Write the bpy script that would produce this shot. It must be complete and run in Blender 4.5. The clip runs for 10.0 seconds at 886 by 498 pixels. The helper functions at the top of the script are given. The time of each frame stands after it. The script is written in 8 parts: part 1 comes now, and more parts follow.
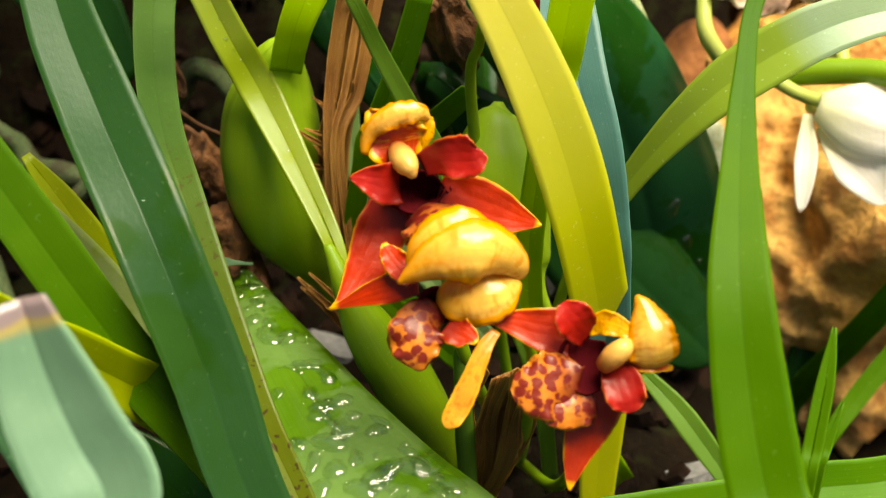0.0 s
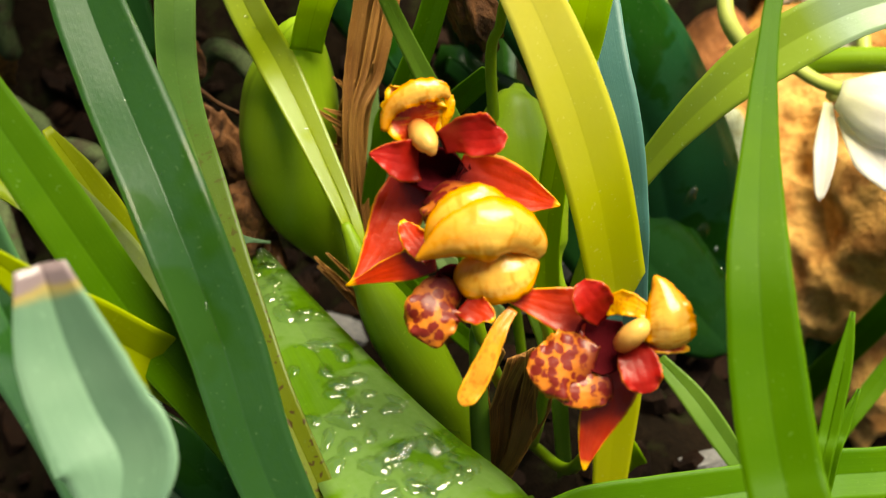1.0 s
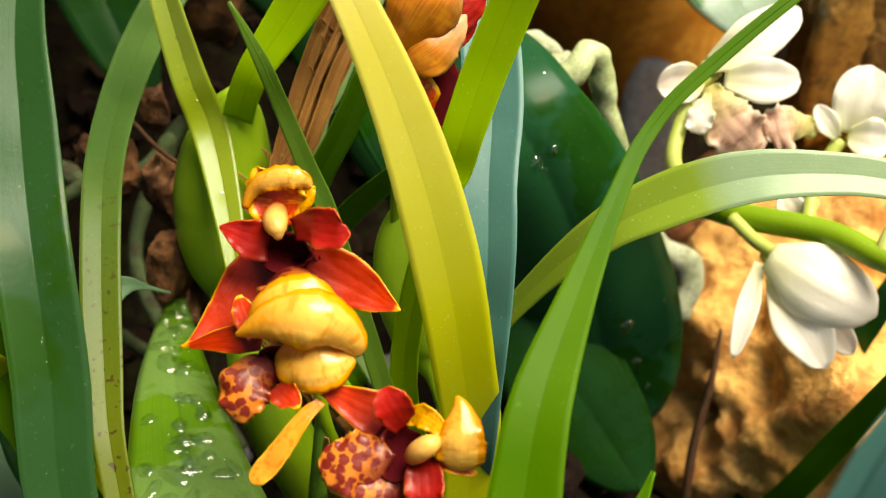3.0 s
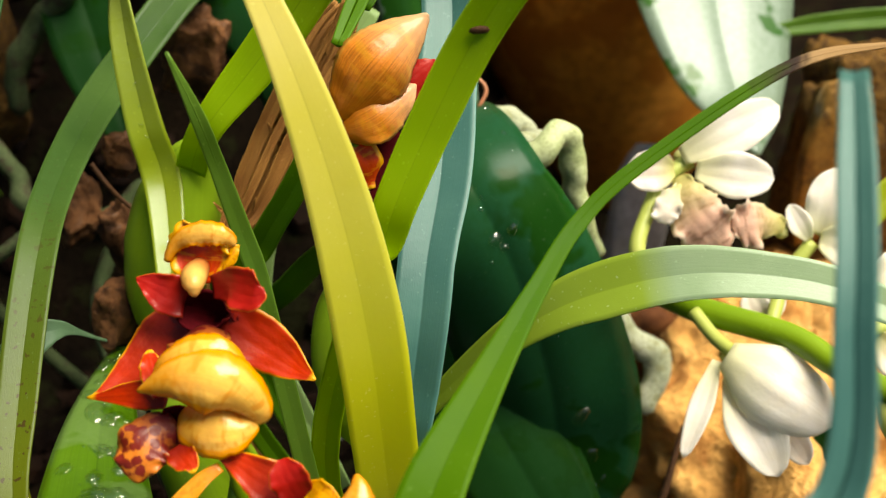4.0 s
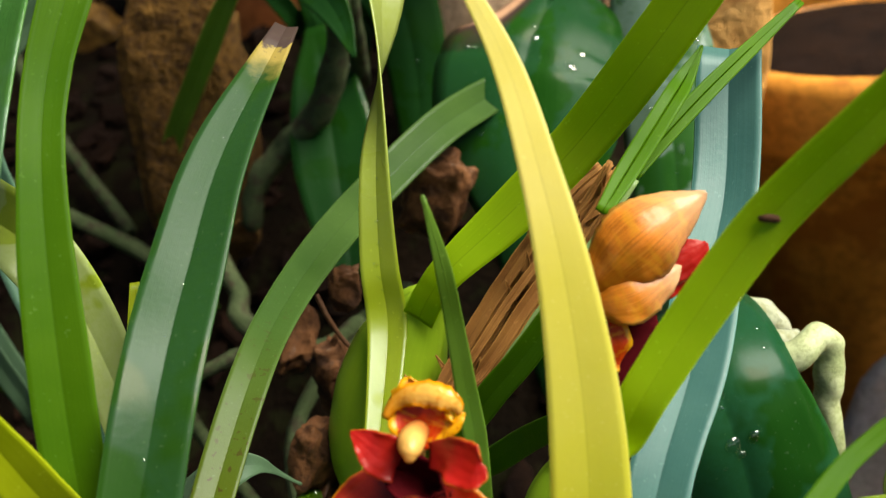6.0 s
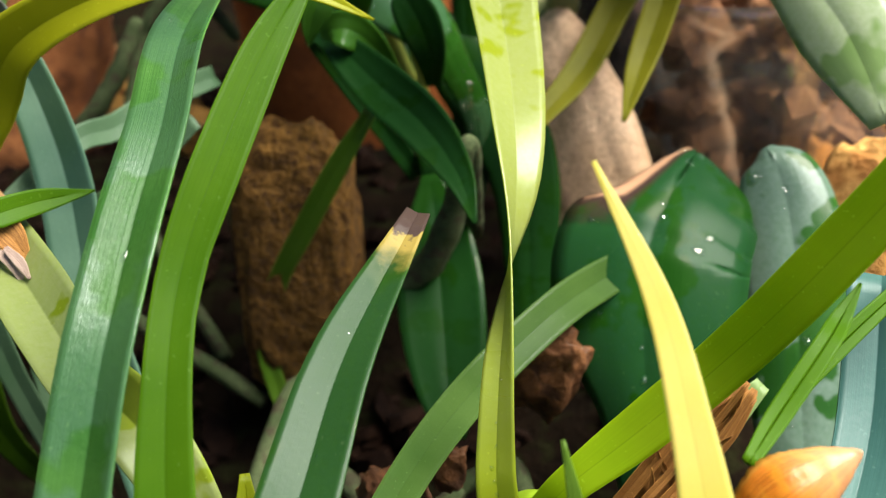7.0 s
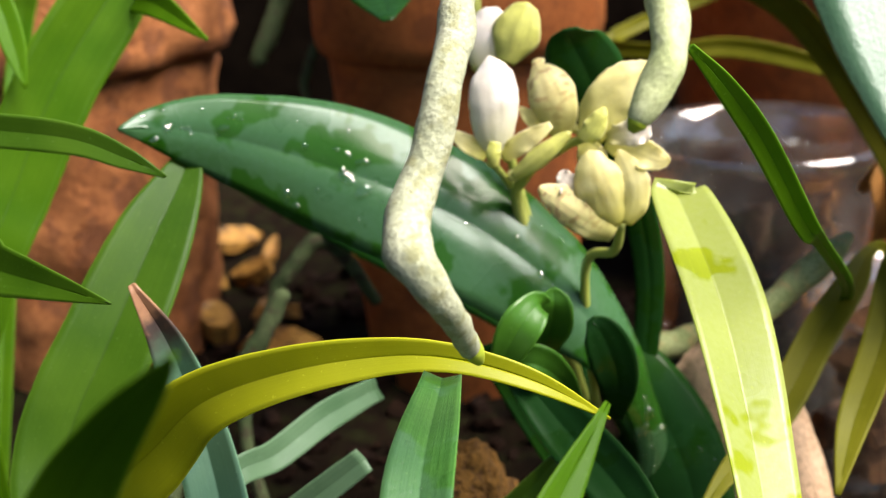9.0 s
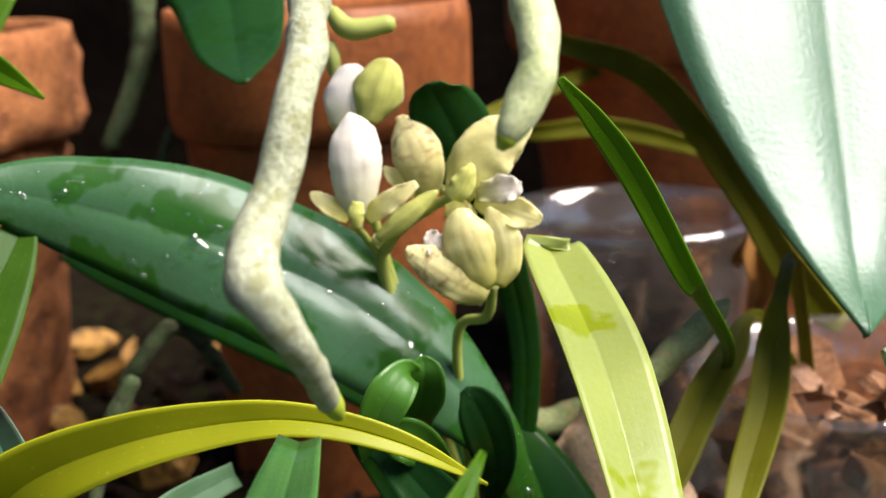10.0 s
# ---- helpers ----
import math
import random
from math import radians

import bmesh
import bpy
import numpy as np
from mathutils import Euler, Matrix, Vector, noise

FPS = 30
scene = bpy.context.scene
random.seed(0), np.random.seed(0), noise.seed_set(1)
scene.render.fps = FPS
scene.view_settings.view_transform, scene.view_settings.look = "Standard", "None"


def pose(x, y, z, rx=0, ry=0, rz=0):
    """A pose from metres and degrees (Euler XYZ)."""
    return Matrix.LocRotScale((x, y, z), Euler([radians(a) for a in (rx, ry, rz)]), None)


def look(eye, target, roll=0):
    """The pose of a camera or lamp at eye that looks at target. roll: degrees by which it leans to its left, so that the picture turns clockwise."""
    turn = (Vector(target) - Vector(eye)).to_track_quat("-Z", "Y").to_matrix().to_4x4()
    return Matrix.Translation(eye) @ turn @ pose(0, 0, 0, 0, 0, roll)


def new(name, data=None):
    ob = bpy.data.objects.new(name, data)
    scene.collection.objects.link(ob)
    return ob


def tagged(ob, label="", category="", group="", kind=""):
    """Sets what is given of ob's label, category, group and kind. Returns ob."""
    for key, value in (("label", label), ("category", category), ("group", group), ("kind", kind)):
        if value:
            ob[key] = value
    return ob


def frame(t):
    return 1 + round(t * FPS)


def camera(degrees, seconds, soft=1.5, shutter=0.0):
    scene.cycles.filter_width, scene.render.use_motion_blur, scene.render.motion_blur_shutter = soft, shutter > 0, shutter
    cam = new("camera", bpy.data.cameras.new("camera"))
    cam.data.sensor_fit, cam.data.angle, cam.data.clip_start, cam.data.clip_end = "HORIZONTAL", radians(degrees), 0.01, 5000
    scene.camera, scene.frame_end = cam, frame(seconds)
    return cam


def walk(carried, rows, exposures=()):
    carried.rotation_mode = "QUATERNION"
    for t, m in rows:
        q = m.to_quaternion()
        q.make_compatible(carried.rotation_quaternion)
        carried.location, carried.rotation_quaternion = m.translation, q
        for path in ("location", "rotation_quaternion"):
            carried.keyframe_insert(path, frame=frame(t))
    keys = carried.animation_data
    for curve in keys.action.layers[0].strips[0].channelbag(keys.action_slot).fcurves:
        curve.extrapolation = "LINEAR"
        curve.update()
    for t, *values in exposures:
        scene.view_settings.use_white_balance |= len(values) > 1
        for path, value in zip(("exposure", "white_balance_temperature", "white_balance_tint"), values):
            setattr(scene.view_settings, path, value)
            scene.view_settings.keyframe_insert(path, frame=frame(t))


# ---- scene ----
cam = camera(40.11, 10.0, 1.2)
PATH = [
    (0, 0.0000, 0.0000, 0.2700, 39.50, 17.79, -20.33),
    (0.5, -0.0009, -0.0010, 0.2690, 39.17, 17.68, -20.16),
    (1, -0.0014, -0.0012, 0.2689, 39.59, 17.70, -19.14),
    (1.5, 0.0066, -0.0056, 0.2682, 42.71, 17.64, -14.39),
    (2, 0.0144, -0.0086, 0.2677, 44.40, 16.80, -11.21),
    (2.5, 0.0217, -0.0116, 0.2634, 45.20, 15.63, -9.51),
    (3, 0.0329, -0.0101, 0.2641, 46.54, 14.02, -7.07),
    (3.2, 0.0361, -0.0095, 0.2642, 47.14, 13.29, -6.48),
    (4.3, 0.0521, -0.0063, 0.2539, 51.67, 10.97, -1.44),
    (4.5, 0.0552, -0.0055, 0.2509, 52.14, 10.89, -0.70),
    (5, 0.0545, -0.0029, 0.2497, 55.00, 10.89, 3.54),
    (5.5, 0.0466, 0.0011, 0.2508, 57.68, 10.61, 7.16),
    (5.7, 0.0427, 0.0031, 0.2516, 58.66, 10.13, 8.26),
    (6.8, 0.0301, 0.0165, 0.2643, 63.79, 7.57, 14.36),
    (7, 0.0285, 0.0194, 0.2681, 64.42, 7.08, 15.01),
    (7.5, 0.0217, 0.0255, 0.2784, 66.00, 5.58, 16.41),
    (8, 0.0117, 0.0339, 0.2878, 67.90, 4.33, 18.58),
    (8.5, 0.0035, 0.0404, 0.2935, 69.95, 3.76, 18.86),
    (9, -0.0110, 0.0497, 0.3020, 70.34, 2.85, 18.05),
    (9.5, -0.0192, 0.0558, 0.3018, 71.38, 1.65, 13.37),
    (10, -0.0131, 0.0615, 0.2880, 75.62, 2.29, 12.01),
]
walk(cam, [(t, pose(x, y, z, rx, ry, rz)) for t, x, y, z, rx, ry, rz in PATH],
     [(0.0, 0.80, 8700, 6), (3.0, 0.69, 8500, 8), (4.4, 0.44, 7700, 10), (5.6, 0.48, 7500, 11), (6.8, 0.80, 7200, 14), (8.0, 0.88, 7000, 16), (9.0, 1.00, 7200, 19), (9.5, 1.00, 7300, 20), (10.0, 0.84, 7000, 20)])
cam.data.dof.use_dof, cam.data.dof.focus_distance, cam.data.dof.aperture_fstop = True, 0.175, 26.0


# world, sun, exposure
SUN_FROM = Vector((0.57, -0.02, 0.82)).normalized()
world = bpy.data.worlds.new("sky")
scene.world = world
world.use_nodes = True
wn = world.node_tree
sky = wn.nodes.new("ShaderNodeTexSky")
sky.sky_type = "NISHITA"
sky.sun_disc = False
sky.sun_elevation = math.asin(SUN_FROM.z)
sky.sun_rotation = math.atan2(SUN_FROM.x, SUN_FROM.y)
bg = wn.nodes["Background"]
bg.inputs["Strength"].default_value = 0.065
wn.links.new(sky.outputs["Color"], bg.inputs["Color"])
sun_data = bpy.data.lights.new("sun", "SUN")
sun_data.energy, sun_data.angle, sun_data.color = 6.2, radians(42.0), (1.0, 0.95, 0.86)
sun = new("sun", sun_data)
sun.matrix_world = look(SUN_FROM * 3, (0, 0, 0))


# ---- materials ----
def nodes_of(name):
    m = bpy.data.materials.new(name)
    m.use_nodes = True
    nt = m.node_tree
    return m, nt, nt.nodes["Principled BSDF"], nt.nodes["Material Output"]


def add(nt, kind, **inputs):
    n = nt.nodes.new(kind)
    for key, value in inputs.items():
        n.inputs[key.replace("_", " ")].default_value = value
    return n


def mix(nt, fac, a, b, blend="MIX"):
    n = nt.nodes.new("ShaderNodeMix")
    n.data_type, n.blend_type = "RGBA", blend
    for slot, value in ((0, fac), (6, a), (7, b)):
        if hasattr(value, "is_linked"):
            nt.links.new(value, n.inputs[slot])
        else:
            n.inputs[slot].default_value = value if slot == 0 else (*value, 1.0)
    return n.outputs[2]


def ramp(nt, source, stops):
    n = nt.nodes.new("ShaderNodeValToRGB")
    els = n.color_ramp.elements
    while len(els) < len(stops):
        els.new(0.5)
    for e, (p, c) in zip(els, stops):
        e.position = p
        e.color = (*c, 1.0) if not isinstance(c, float) else (c, c, c, 1.0)
    nt.links.new(source, n.inputs["Fac"])
    return n.outputs["Color"]


def noise_tex(nt, scale, detail=4.0, coords=None, rough=0.55):
    n = add(nt, "ShaderNodeTexNoise", Scale=scale, Detail=detail, Roughness=rough)
    if coords is not None:
        nt.links.new(coords, n.inputs["Vector"])
    return n.outputs["Fac"]


def stretched(nt, output, scale):
    n = nt.nodes.new("ShaderNodeMapping")
    n.inputs["Scale"].default_value = scale
    nt.links.new(output, n.inputs["Vector"])
    return n.outputs["Vector"]


def bump(nt, bsdf, height, strength, distance):
    n = add(nt, "ShaderNodeBump", Strength=strength, Distance=distance)
    nt.links.new(height, n.inputs["Height"])
    nt.links.new(n.outputs["Normal"], bsdf.inputs["Normal"])


def leaf_material(name, base, light, vein=0.25, rough=0.38, through_light=0.35, wet=0.0, tip=None, tip_from=0.95, spots=0.0, base_tint=None, base_to=0.5, tip_half=False, shine=0.40, rim_tone=(0.05, 0.03, 0.025), bloom=None, puddle=(130.0, 0.50), relief=0.00014, grain=0.8, base_soft=0.6):
    """Leaf: UV.x runs across (0.5 is the midrib), UV.y from base to tip."""
    vein *= 0.5
    m, nt, bsdf, out = nodes_of(name)
    co = nt.nodes.new("ShaderNodeTexCoord")
    uv = co.outputs["UV"]
    sep = nt.nodes.new("ShaderNodeSeparateXYZ")
    nt.links.new(uv, sep.inputs[0])
    large = noise_tex(nt, 55.0, 3.0, co.outputs["Object"])
    fine = noise_tex(nt, 900.0, 4.0, co.outputs["Object"])
    lines = noise_tex(nt, 1.0, 2.0, stretched(nt, uv, (70.0, 1.6, 1.0)))
    col = mix(nt, ramp(nt, large, [(0.3, 0.0), (0.7, 1.0)]), base, light)
    dark = tuple(c * 0.72 for c in base)
    pale = tuple(min(1.0, c * 1.35 + 0.004) for c in light)
    col = mix(nt, ramp(nt, lines, [(0.35, vein), (0.5, 0.0)]), col, dark)
    col = mix(nt, ramp(nt, lines, [(0.55, 0.0), (0.72, vein)]), col, pale)
    col = mix(nt, ramp(nt, sep.outputs[0], [(0.480, 0.0), (0.494, 0.35), (0.506, 0.35), (0.520, 0.0)]), col, tuple(c * 0.45 for c in base))
    margin = ramp(nt, sep.outputs[0], [(0.0, 0.55), (0.022, 0.0), (0.978, 0.0), (1.0, 0.55)])
    col = mix(nt, margin, col, tuple(min(1.0, c * 1.7 + 0.01) for c in light))
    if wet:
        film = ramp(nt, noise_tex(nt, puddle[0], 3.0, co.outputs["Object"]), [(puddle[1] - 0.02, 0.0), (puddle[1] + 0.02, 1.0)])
    # bloom: pale sheen painted into the colour wherever the wet film is absent
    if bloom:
        sheened = mix(nt, ramp(nt, fine, [(0.35, 0.50), (0.65, 0.70)]), col, bloom)
        col = mix(nt, film, sheened, col)
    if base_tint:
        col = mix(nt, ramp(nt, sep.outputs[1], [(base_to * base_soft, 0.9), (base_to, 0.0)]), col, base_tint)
    if spots:
        sp = noise_tex(nt, 1000.0, 1.5, co.outputs["Object"])
        low = mix(nt, 1.0, ramp(nt, sp, [(0.63, 0.0), (0.67, spots)]), ramp(nt, sep.outputs[1], [(base_to * 0.7, 1.0), (base_to * 1.1, 0.0)]), "MULTIPLY")
        col = mix(nt, low, col, (0.05, 0.03, 0.01))
    speck = noise_tex(nt, 1500.0, 1.0, co.outputs["Object"])
    col = mix(nt, ramp(nt, speck, [(0.70, 0.0), (0.76, 0.30)]), col, tuple(min(1, c * 1.5 + 0.05) for c in light))
    if tip:
        wob = nt.nodes.new("ShaderNodeMath")
        wob.operation = "MULTIPLY_ADD"
        nt.links.new(noise_tex(nt, 350.0, 3.0, co.outputs["Object"]), wob.inputs[0])
        wob.inputs[1].default_value = 0.05
        nt.links.new(sep.outputs[1], wob.inputs[2])
        rim, dry = ramp(nt, wob.outputs[0], [(tip_from - 0.03, 0.0), (tip_from + 0.005, 1.0)]), ramp(nt, wob.outputs[0], [(tip_from + 0.01, 0.0), (tip_from + 0.03, 1.0)])
        if tip_half:
            half = ramp(nt, sep.outputs[0], [(0.27, 1.0), (0.34, 0.0)])
            rim, dry = mix(nt, 1.0, rim, half, "MULTIPLY"), mix(nt, 1.0, dry, ramp(nt, sep.outputs[0], [(0.19, 1.0), (0.25, 0.0)]), "MULTIPLY")
        col = mix(nt, rim, col, rim_tone)
        col = mix(nt, dry, col, tip)
    nt.links.new(col, bsdf.inputs["Base Color"])
    ro = add(nt, "ShaderNodeMapRange")
    nt.links.new(large, ro.inputs["Value"])
    ro.inputs["To Min"].default_value, ro.inputs["To Max"].default_value = rough - 0.10, rough + 0.12
    nt.links.new(ro.outputs["Result"], bsdf.inputs["Roughness"])
    bsdf.inputs["Specular IOR Level"].default_value = shine
    # blue tint in the highlight stands in for reflected sky
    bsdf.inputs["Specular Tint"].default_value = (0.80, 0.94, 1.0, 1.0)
    if bloom:
        gloss = add(nt, "ShaderNodeMapRange")
        nt.links.new(film, gloss.inputs["Value"])
        gloss.inputs["To Min"].default_value, gloss.inputs["To Max"].default_value = shine, shine * 0.35
        nt.links.new(gloss.outputs["Result"], bsdf.inputs["Specular IOR Level"])
    if wet:
        w = nt.nodes.new("ShaderNodeMath")
        w.operation = "MULTIPLY"
        nt.links.new(film, w.inputs[0])
        w.inputs[1].default_value = wet
        nt.links.new(w.outputs[0], bsdf.inputs["Coat Weight"])
        bsdf.inputs["Coat Roughness"].default_value = 0.16
    h = nt.nodes.new("ShaderNodeMath")
    h.operation = "MULTIPLY_ADD"
    ribs = nt.nodes.new("ShaderNodeMath")
    ribs.operation = "MULTIPLY"
    nt.links.new(lines, ribs.inputs[0])
    ribs.inputs[1].default_value = min(1.0, 0.15 + 2.0 * vein)
    nt.links.new(fine, h.inputs[0])
    h.inputs[1].default_value = grain
    nt.links.new(ribs.outputs[0], h.inputs[2])
    bump(nt, bsdf, h.outputs[0], 0.35, relief)
    tr = nt.nodes.new("ShaderNodeBsdfTranslucent")
    bright = mix(nt, 1.0, col, (1.0, 1.0, 0.55), "MULTIPLY")
    nt.links.new(bright, tr.inputs["Color"])
    mx = nt.nodes.new("ShaderNodeMixShader")
    mx.inputs[0].default_value = through_light
    nt.links.new(bsdf.outputs[0], mx.inputs[1])
    nt.links.new(tr.outputs[0], mx.inputs[2])
    nt.links.new(mx.outputs[0], out.inputs["Surface"])
    return m


def petal_material(name, centre, edge, edge_from=0.80, tip=None, spots=None, stripes=None, rough=0.42, through_light=0.3, base=None, coat=0.25, tip_from=0.84, tip_to=0.92, vein=0.2):
    m, nt, bsdf, out = nodes_of(name)
    co = nt.nodes.new("ShaderNodeTexCoord")
    sep = nt.nodes.new("ShaderNodeSeparateXYZ")
    nt.links.new(co.outputs["UV"], sep.inputs[0])
    off = nt.nodes.new("ShaderNodeMath")
    off.operation = "SUBTRACT"
    nt.links.new(sep.outputs[0], off.inputs[0])
    off.inputs[1].default_value = 0.5
    ab = nt.nodes.new("ShaderNodeMath")
    ab.operation = "ABSOLUTE"
    nt.links.new(off.outputs[0], ab.inputs[0])
    wav = nt.nodes.new("ShaderNodeMath")
    wav.operation = "MULTIPLY_ADD"
    large = noise_tex(nt, 260.0, 3.0, co.outputs["Object"])
    nt.links.new(large, wav.inputs[0])
    wav.inputs[1].default_value = 0.10
    nt.links.new(ab.outputs[0], wav.inputs[2])
    col = mix(nt, ramp(nt, large, [(0.3, 0.0), (0.75, 1.0)]), centre, tuple(min(1, c * 1.5) for c in centre))
    veins = noise_tex(nt, 1.0, 2.0, stretched(nt, co.outputs["UV"], (45.0, 2.0, 1.0)))
    col = mix(nt, ramp(nt, veins, [(0.35, vein), (0.52, 0.0)]), col, tuple(c * 0.6 for c in centre))
    col = mix(nt, ramp(nt, veins, [(0.56, 0.0), (0.74, vein)]), col, edge)
    if spots:
        v = add(nt, "ShaderNodeTexVoronoi", Scale=780.0, Randomness=0.9)
        shake = add(nt, "ShaderNodeTexNoise", Scale=900.0, Detail=2.0)
        nt.links.new(co.outputs["Object"], shake.inputs["Vector"])
        moved = nt.nodes.new("ShaderNodeVectorMath")
        moved.operation = "MULTIPLY_ADD"
        nt.links.new(shake.outputs["Color"], moved.inputs[0])
        moved.inputs[1].default_value = (0.0011, 0.0011, 0.0011)
        nt.links.new(co.outputs["Object"], moved.inputs[2])
        nt.links.new(moved.outputs[0], v.inputs["Vector"])
        col = mix(nt, ramp(nt, v.outputs["Distance"], [(0.50, 0.95), (0.62, 0.0)]), col, spots)
    if stripes:
        w = noise_tex(nt, 1.0, 1.0, stretched(nt, co.outputs["UV"], (3.0, 14.0, 1.0)))
        col = mix(nt, ramp(nt, w, [(0.52, 0.0), (0.62, 0.6)]), col, stripes)
    e = edge_from * 0.5 + 0.05
    col = mix(nt, ramp(nt, wav.outputs[0], [(e - 0.03, 0.0), (min(1.0, e + 0.02), 1.0)]), col, edge)
    if base:
        col = mix(nt, ramp(nt, sep.outputs[1], [(0.05, 0.9), (0.50, 0.0)]), col, base)
    if tip:
        col = mix(nt, ramp(nt, sep.outputs[1], [(tip_from, 0.0), (tip_to, 1.0)]), col, tip)
    nt.links.new(col, bsdf.inputs["Base Color"])
    bsdf.inputs["Roughness"].default_value = rough
    bsdf.inputs["Coat Weight"].default_value = coat
    bsdf.inputs["Coat Roughness"].default_value = 0.2
    bsdf.inputs["Specular IOR Level"].default_value = 0.4 if coat else 0.05
    bump(nt, bsdf, noise_tex(nt, 1300.0, 3.0, co.outputs["Object"]), 0.4, 0.0002)
    tr = nt.nodes.new("ShaderNodeBsdfTranslucent")
    nt.links.new(col, tr.inputs["Color"])
    mx = nt.nodes.new("ShaderNodeMixShader")
    mx.inputs[0].default_value = through_light
    nt.links.new(bsdf.outputs[0], mx.inputs[1])
    nt.links.new(tr.outputs[0], mx.inputs[2])
    nt.links.new(mx.outputs[0], out.inputs["Surface"])
    return m


def rough_material(name, a, b, scale, rough=0.8, relief=0.001, stain=None, coat=0.0, fine_scale=None, strength=0.8, shine=0.25):
    """Stone, clay, bark, soil, root: two tones, stains and relief at two scales."""
    m, nt, bsdf, out = nodes_of(name)
    co = nt.nodes.new("ShaderNodeTexCoord").outputs["Object"]
    large, fine = noise_tex(nt, scale, 5.0, co), noise_tex(nt, fine_scale or scale * 9.0, 5.0, co, 0.65)
    col = mix(nt, ramp(nt, large, [(0.32, 0.0), (0.68, 1.0)]), a, b)
    col = mix(nt, ramp(nt, fine, [(0.35, 0.5), (0.55, 0.0)]), col, tuple(c * 0.45 for c in a))
    col = mix(nt, ramp(nt, fine, [(0.58, 0.0), (0.75, 0.4)]), col, tuple(min(1, c * 1.4) for c in b))
    if stain:
        col = mix(nt, ramp(nt, noise_tex(nt, scale * 2.3, 3.0, co), [(0.52, 0.0), (0.62, 0.75)]), col, stain)
    nt.links.new(col, bsdf.inputs["Base Color"])
    bsdf.inputs["Roughness"].default_value = rough
    bsdf.inputs["Coat Weight"].default_value = coat
    bsdf.inputs["Coat Roughness"].default_value = 0.15
    bsdf.inputs["Specular IOR Level"].default_value = shine
    h = nt.nodes.new("ShaderNodeMath")
    h.operation = "MULTIPLY_ADD"
    nt.links.new(fine, h.inputs[0])
    h.inputs[1].default_value = 0.5
    nt.links.new(large, h.inputs[2])
    bump(nt, bsdf, h.outputs[0], strength, relief)
    return m


def water_material():
    m, nt, bsdf, out = nodes_of("water")
    clear = add(nt, "ShaderNodeBsdfTransparent")
    clear.inputs["Color"].default_value = (0.94, 0.97, 0.92, 1)
    gloss = add(nt, "ShaderNodeBsdfGlossy", Roughness=0.03)
    edge = add(nt, "ShaderNodeLayerWeight", Blend=0.25)
    mx = nt.nodes.new("ShaderNodeMixShader")
    nt.links.new(ramp(nt, edge.outputs["Facing"], [(0.0, 0.10), (0.6, 0.20), (1.0, 0.8)]), mx.inputs[0])
    nt.links.new(clear.outputs[0], mx.inputs[1])
    nt.links.new(gloss.outputs[0], mx.inputs[2])
    nt.links.new(mx.outputs[0], out.inputs["Surface"])
    return m


def plastic_material():
    m, nt, bsdf, out = nodes_of("clear_plastic")
    co = nt.nodes.new("ShaderNodeTexCoord").outputs["Object"]
    clear = add(nt, "ShaderNodeBsdfTransparent")
    clear.inputs["Color"].default_value = (0.90, 0.91, 0.90, 1)
    gloss = add(nt, "ShaderNodeBsdfGlossy")
    ro = ramp(nt, noise_tex(nt, 60.0, 3.0, co), [(0.3, 0.05), (0.8, 0.22)])
    nt.links.new(ro, gloss.inputs["Roughness"])
    bump(nt, gloss, noise_tex(nt, 40.0, 2.0, co), 0.5, 0.003)
    edge = add(nt, "ShaderNodeLayerWeight", Blend=0.25)
    mx = nt.nodes.new("ShaderNodeMixShader")
    nt.links.new(ramp(nt, edge.outputs["Facing"], [(0.0, 0.18), (0.7, 0.30), (1.0, 0.7)]), mx.inputs[0])
    nt.links.new(clear.outputs[0], mx.inputs[1])
    nt.links.new(gloss.outputs[0], mx.inputs[2])
    haze = add(nt, "ShaderNodeBsdfDiffuse")
    haze.inputs["Color"].default_value = (0.82, 0.83, 0.84, 1)
    soft = nt.nodes.new("ShaderNodeMixShader")
    nt.links.new(ramp(nt, noise_tex(nt, 45.0, 4.0, co), [(0.35, 0.01), (0.7, 0.05)]), soft.inputs[0])
    nt.links.new(mx.outputs[0], soft.inputs[1])
    nt.links.new(haze.outputs[0], soft.inputs[2])
    nt.links.new(soft.outputs[0], out.inputs["Surface"])
    return m


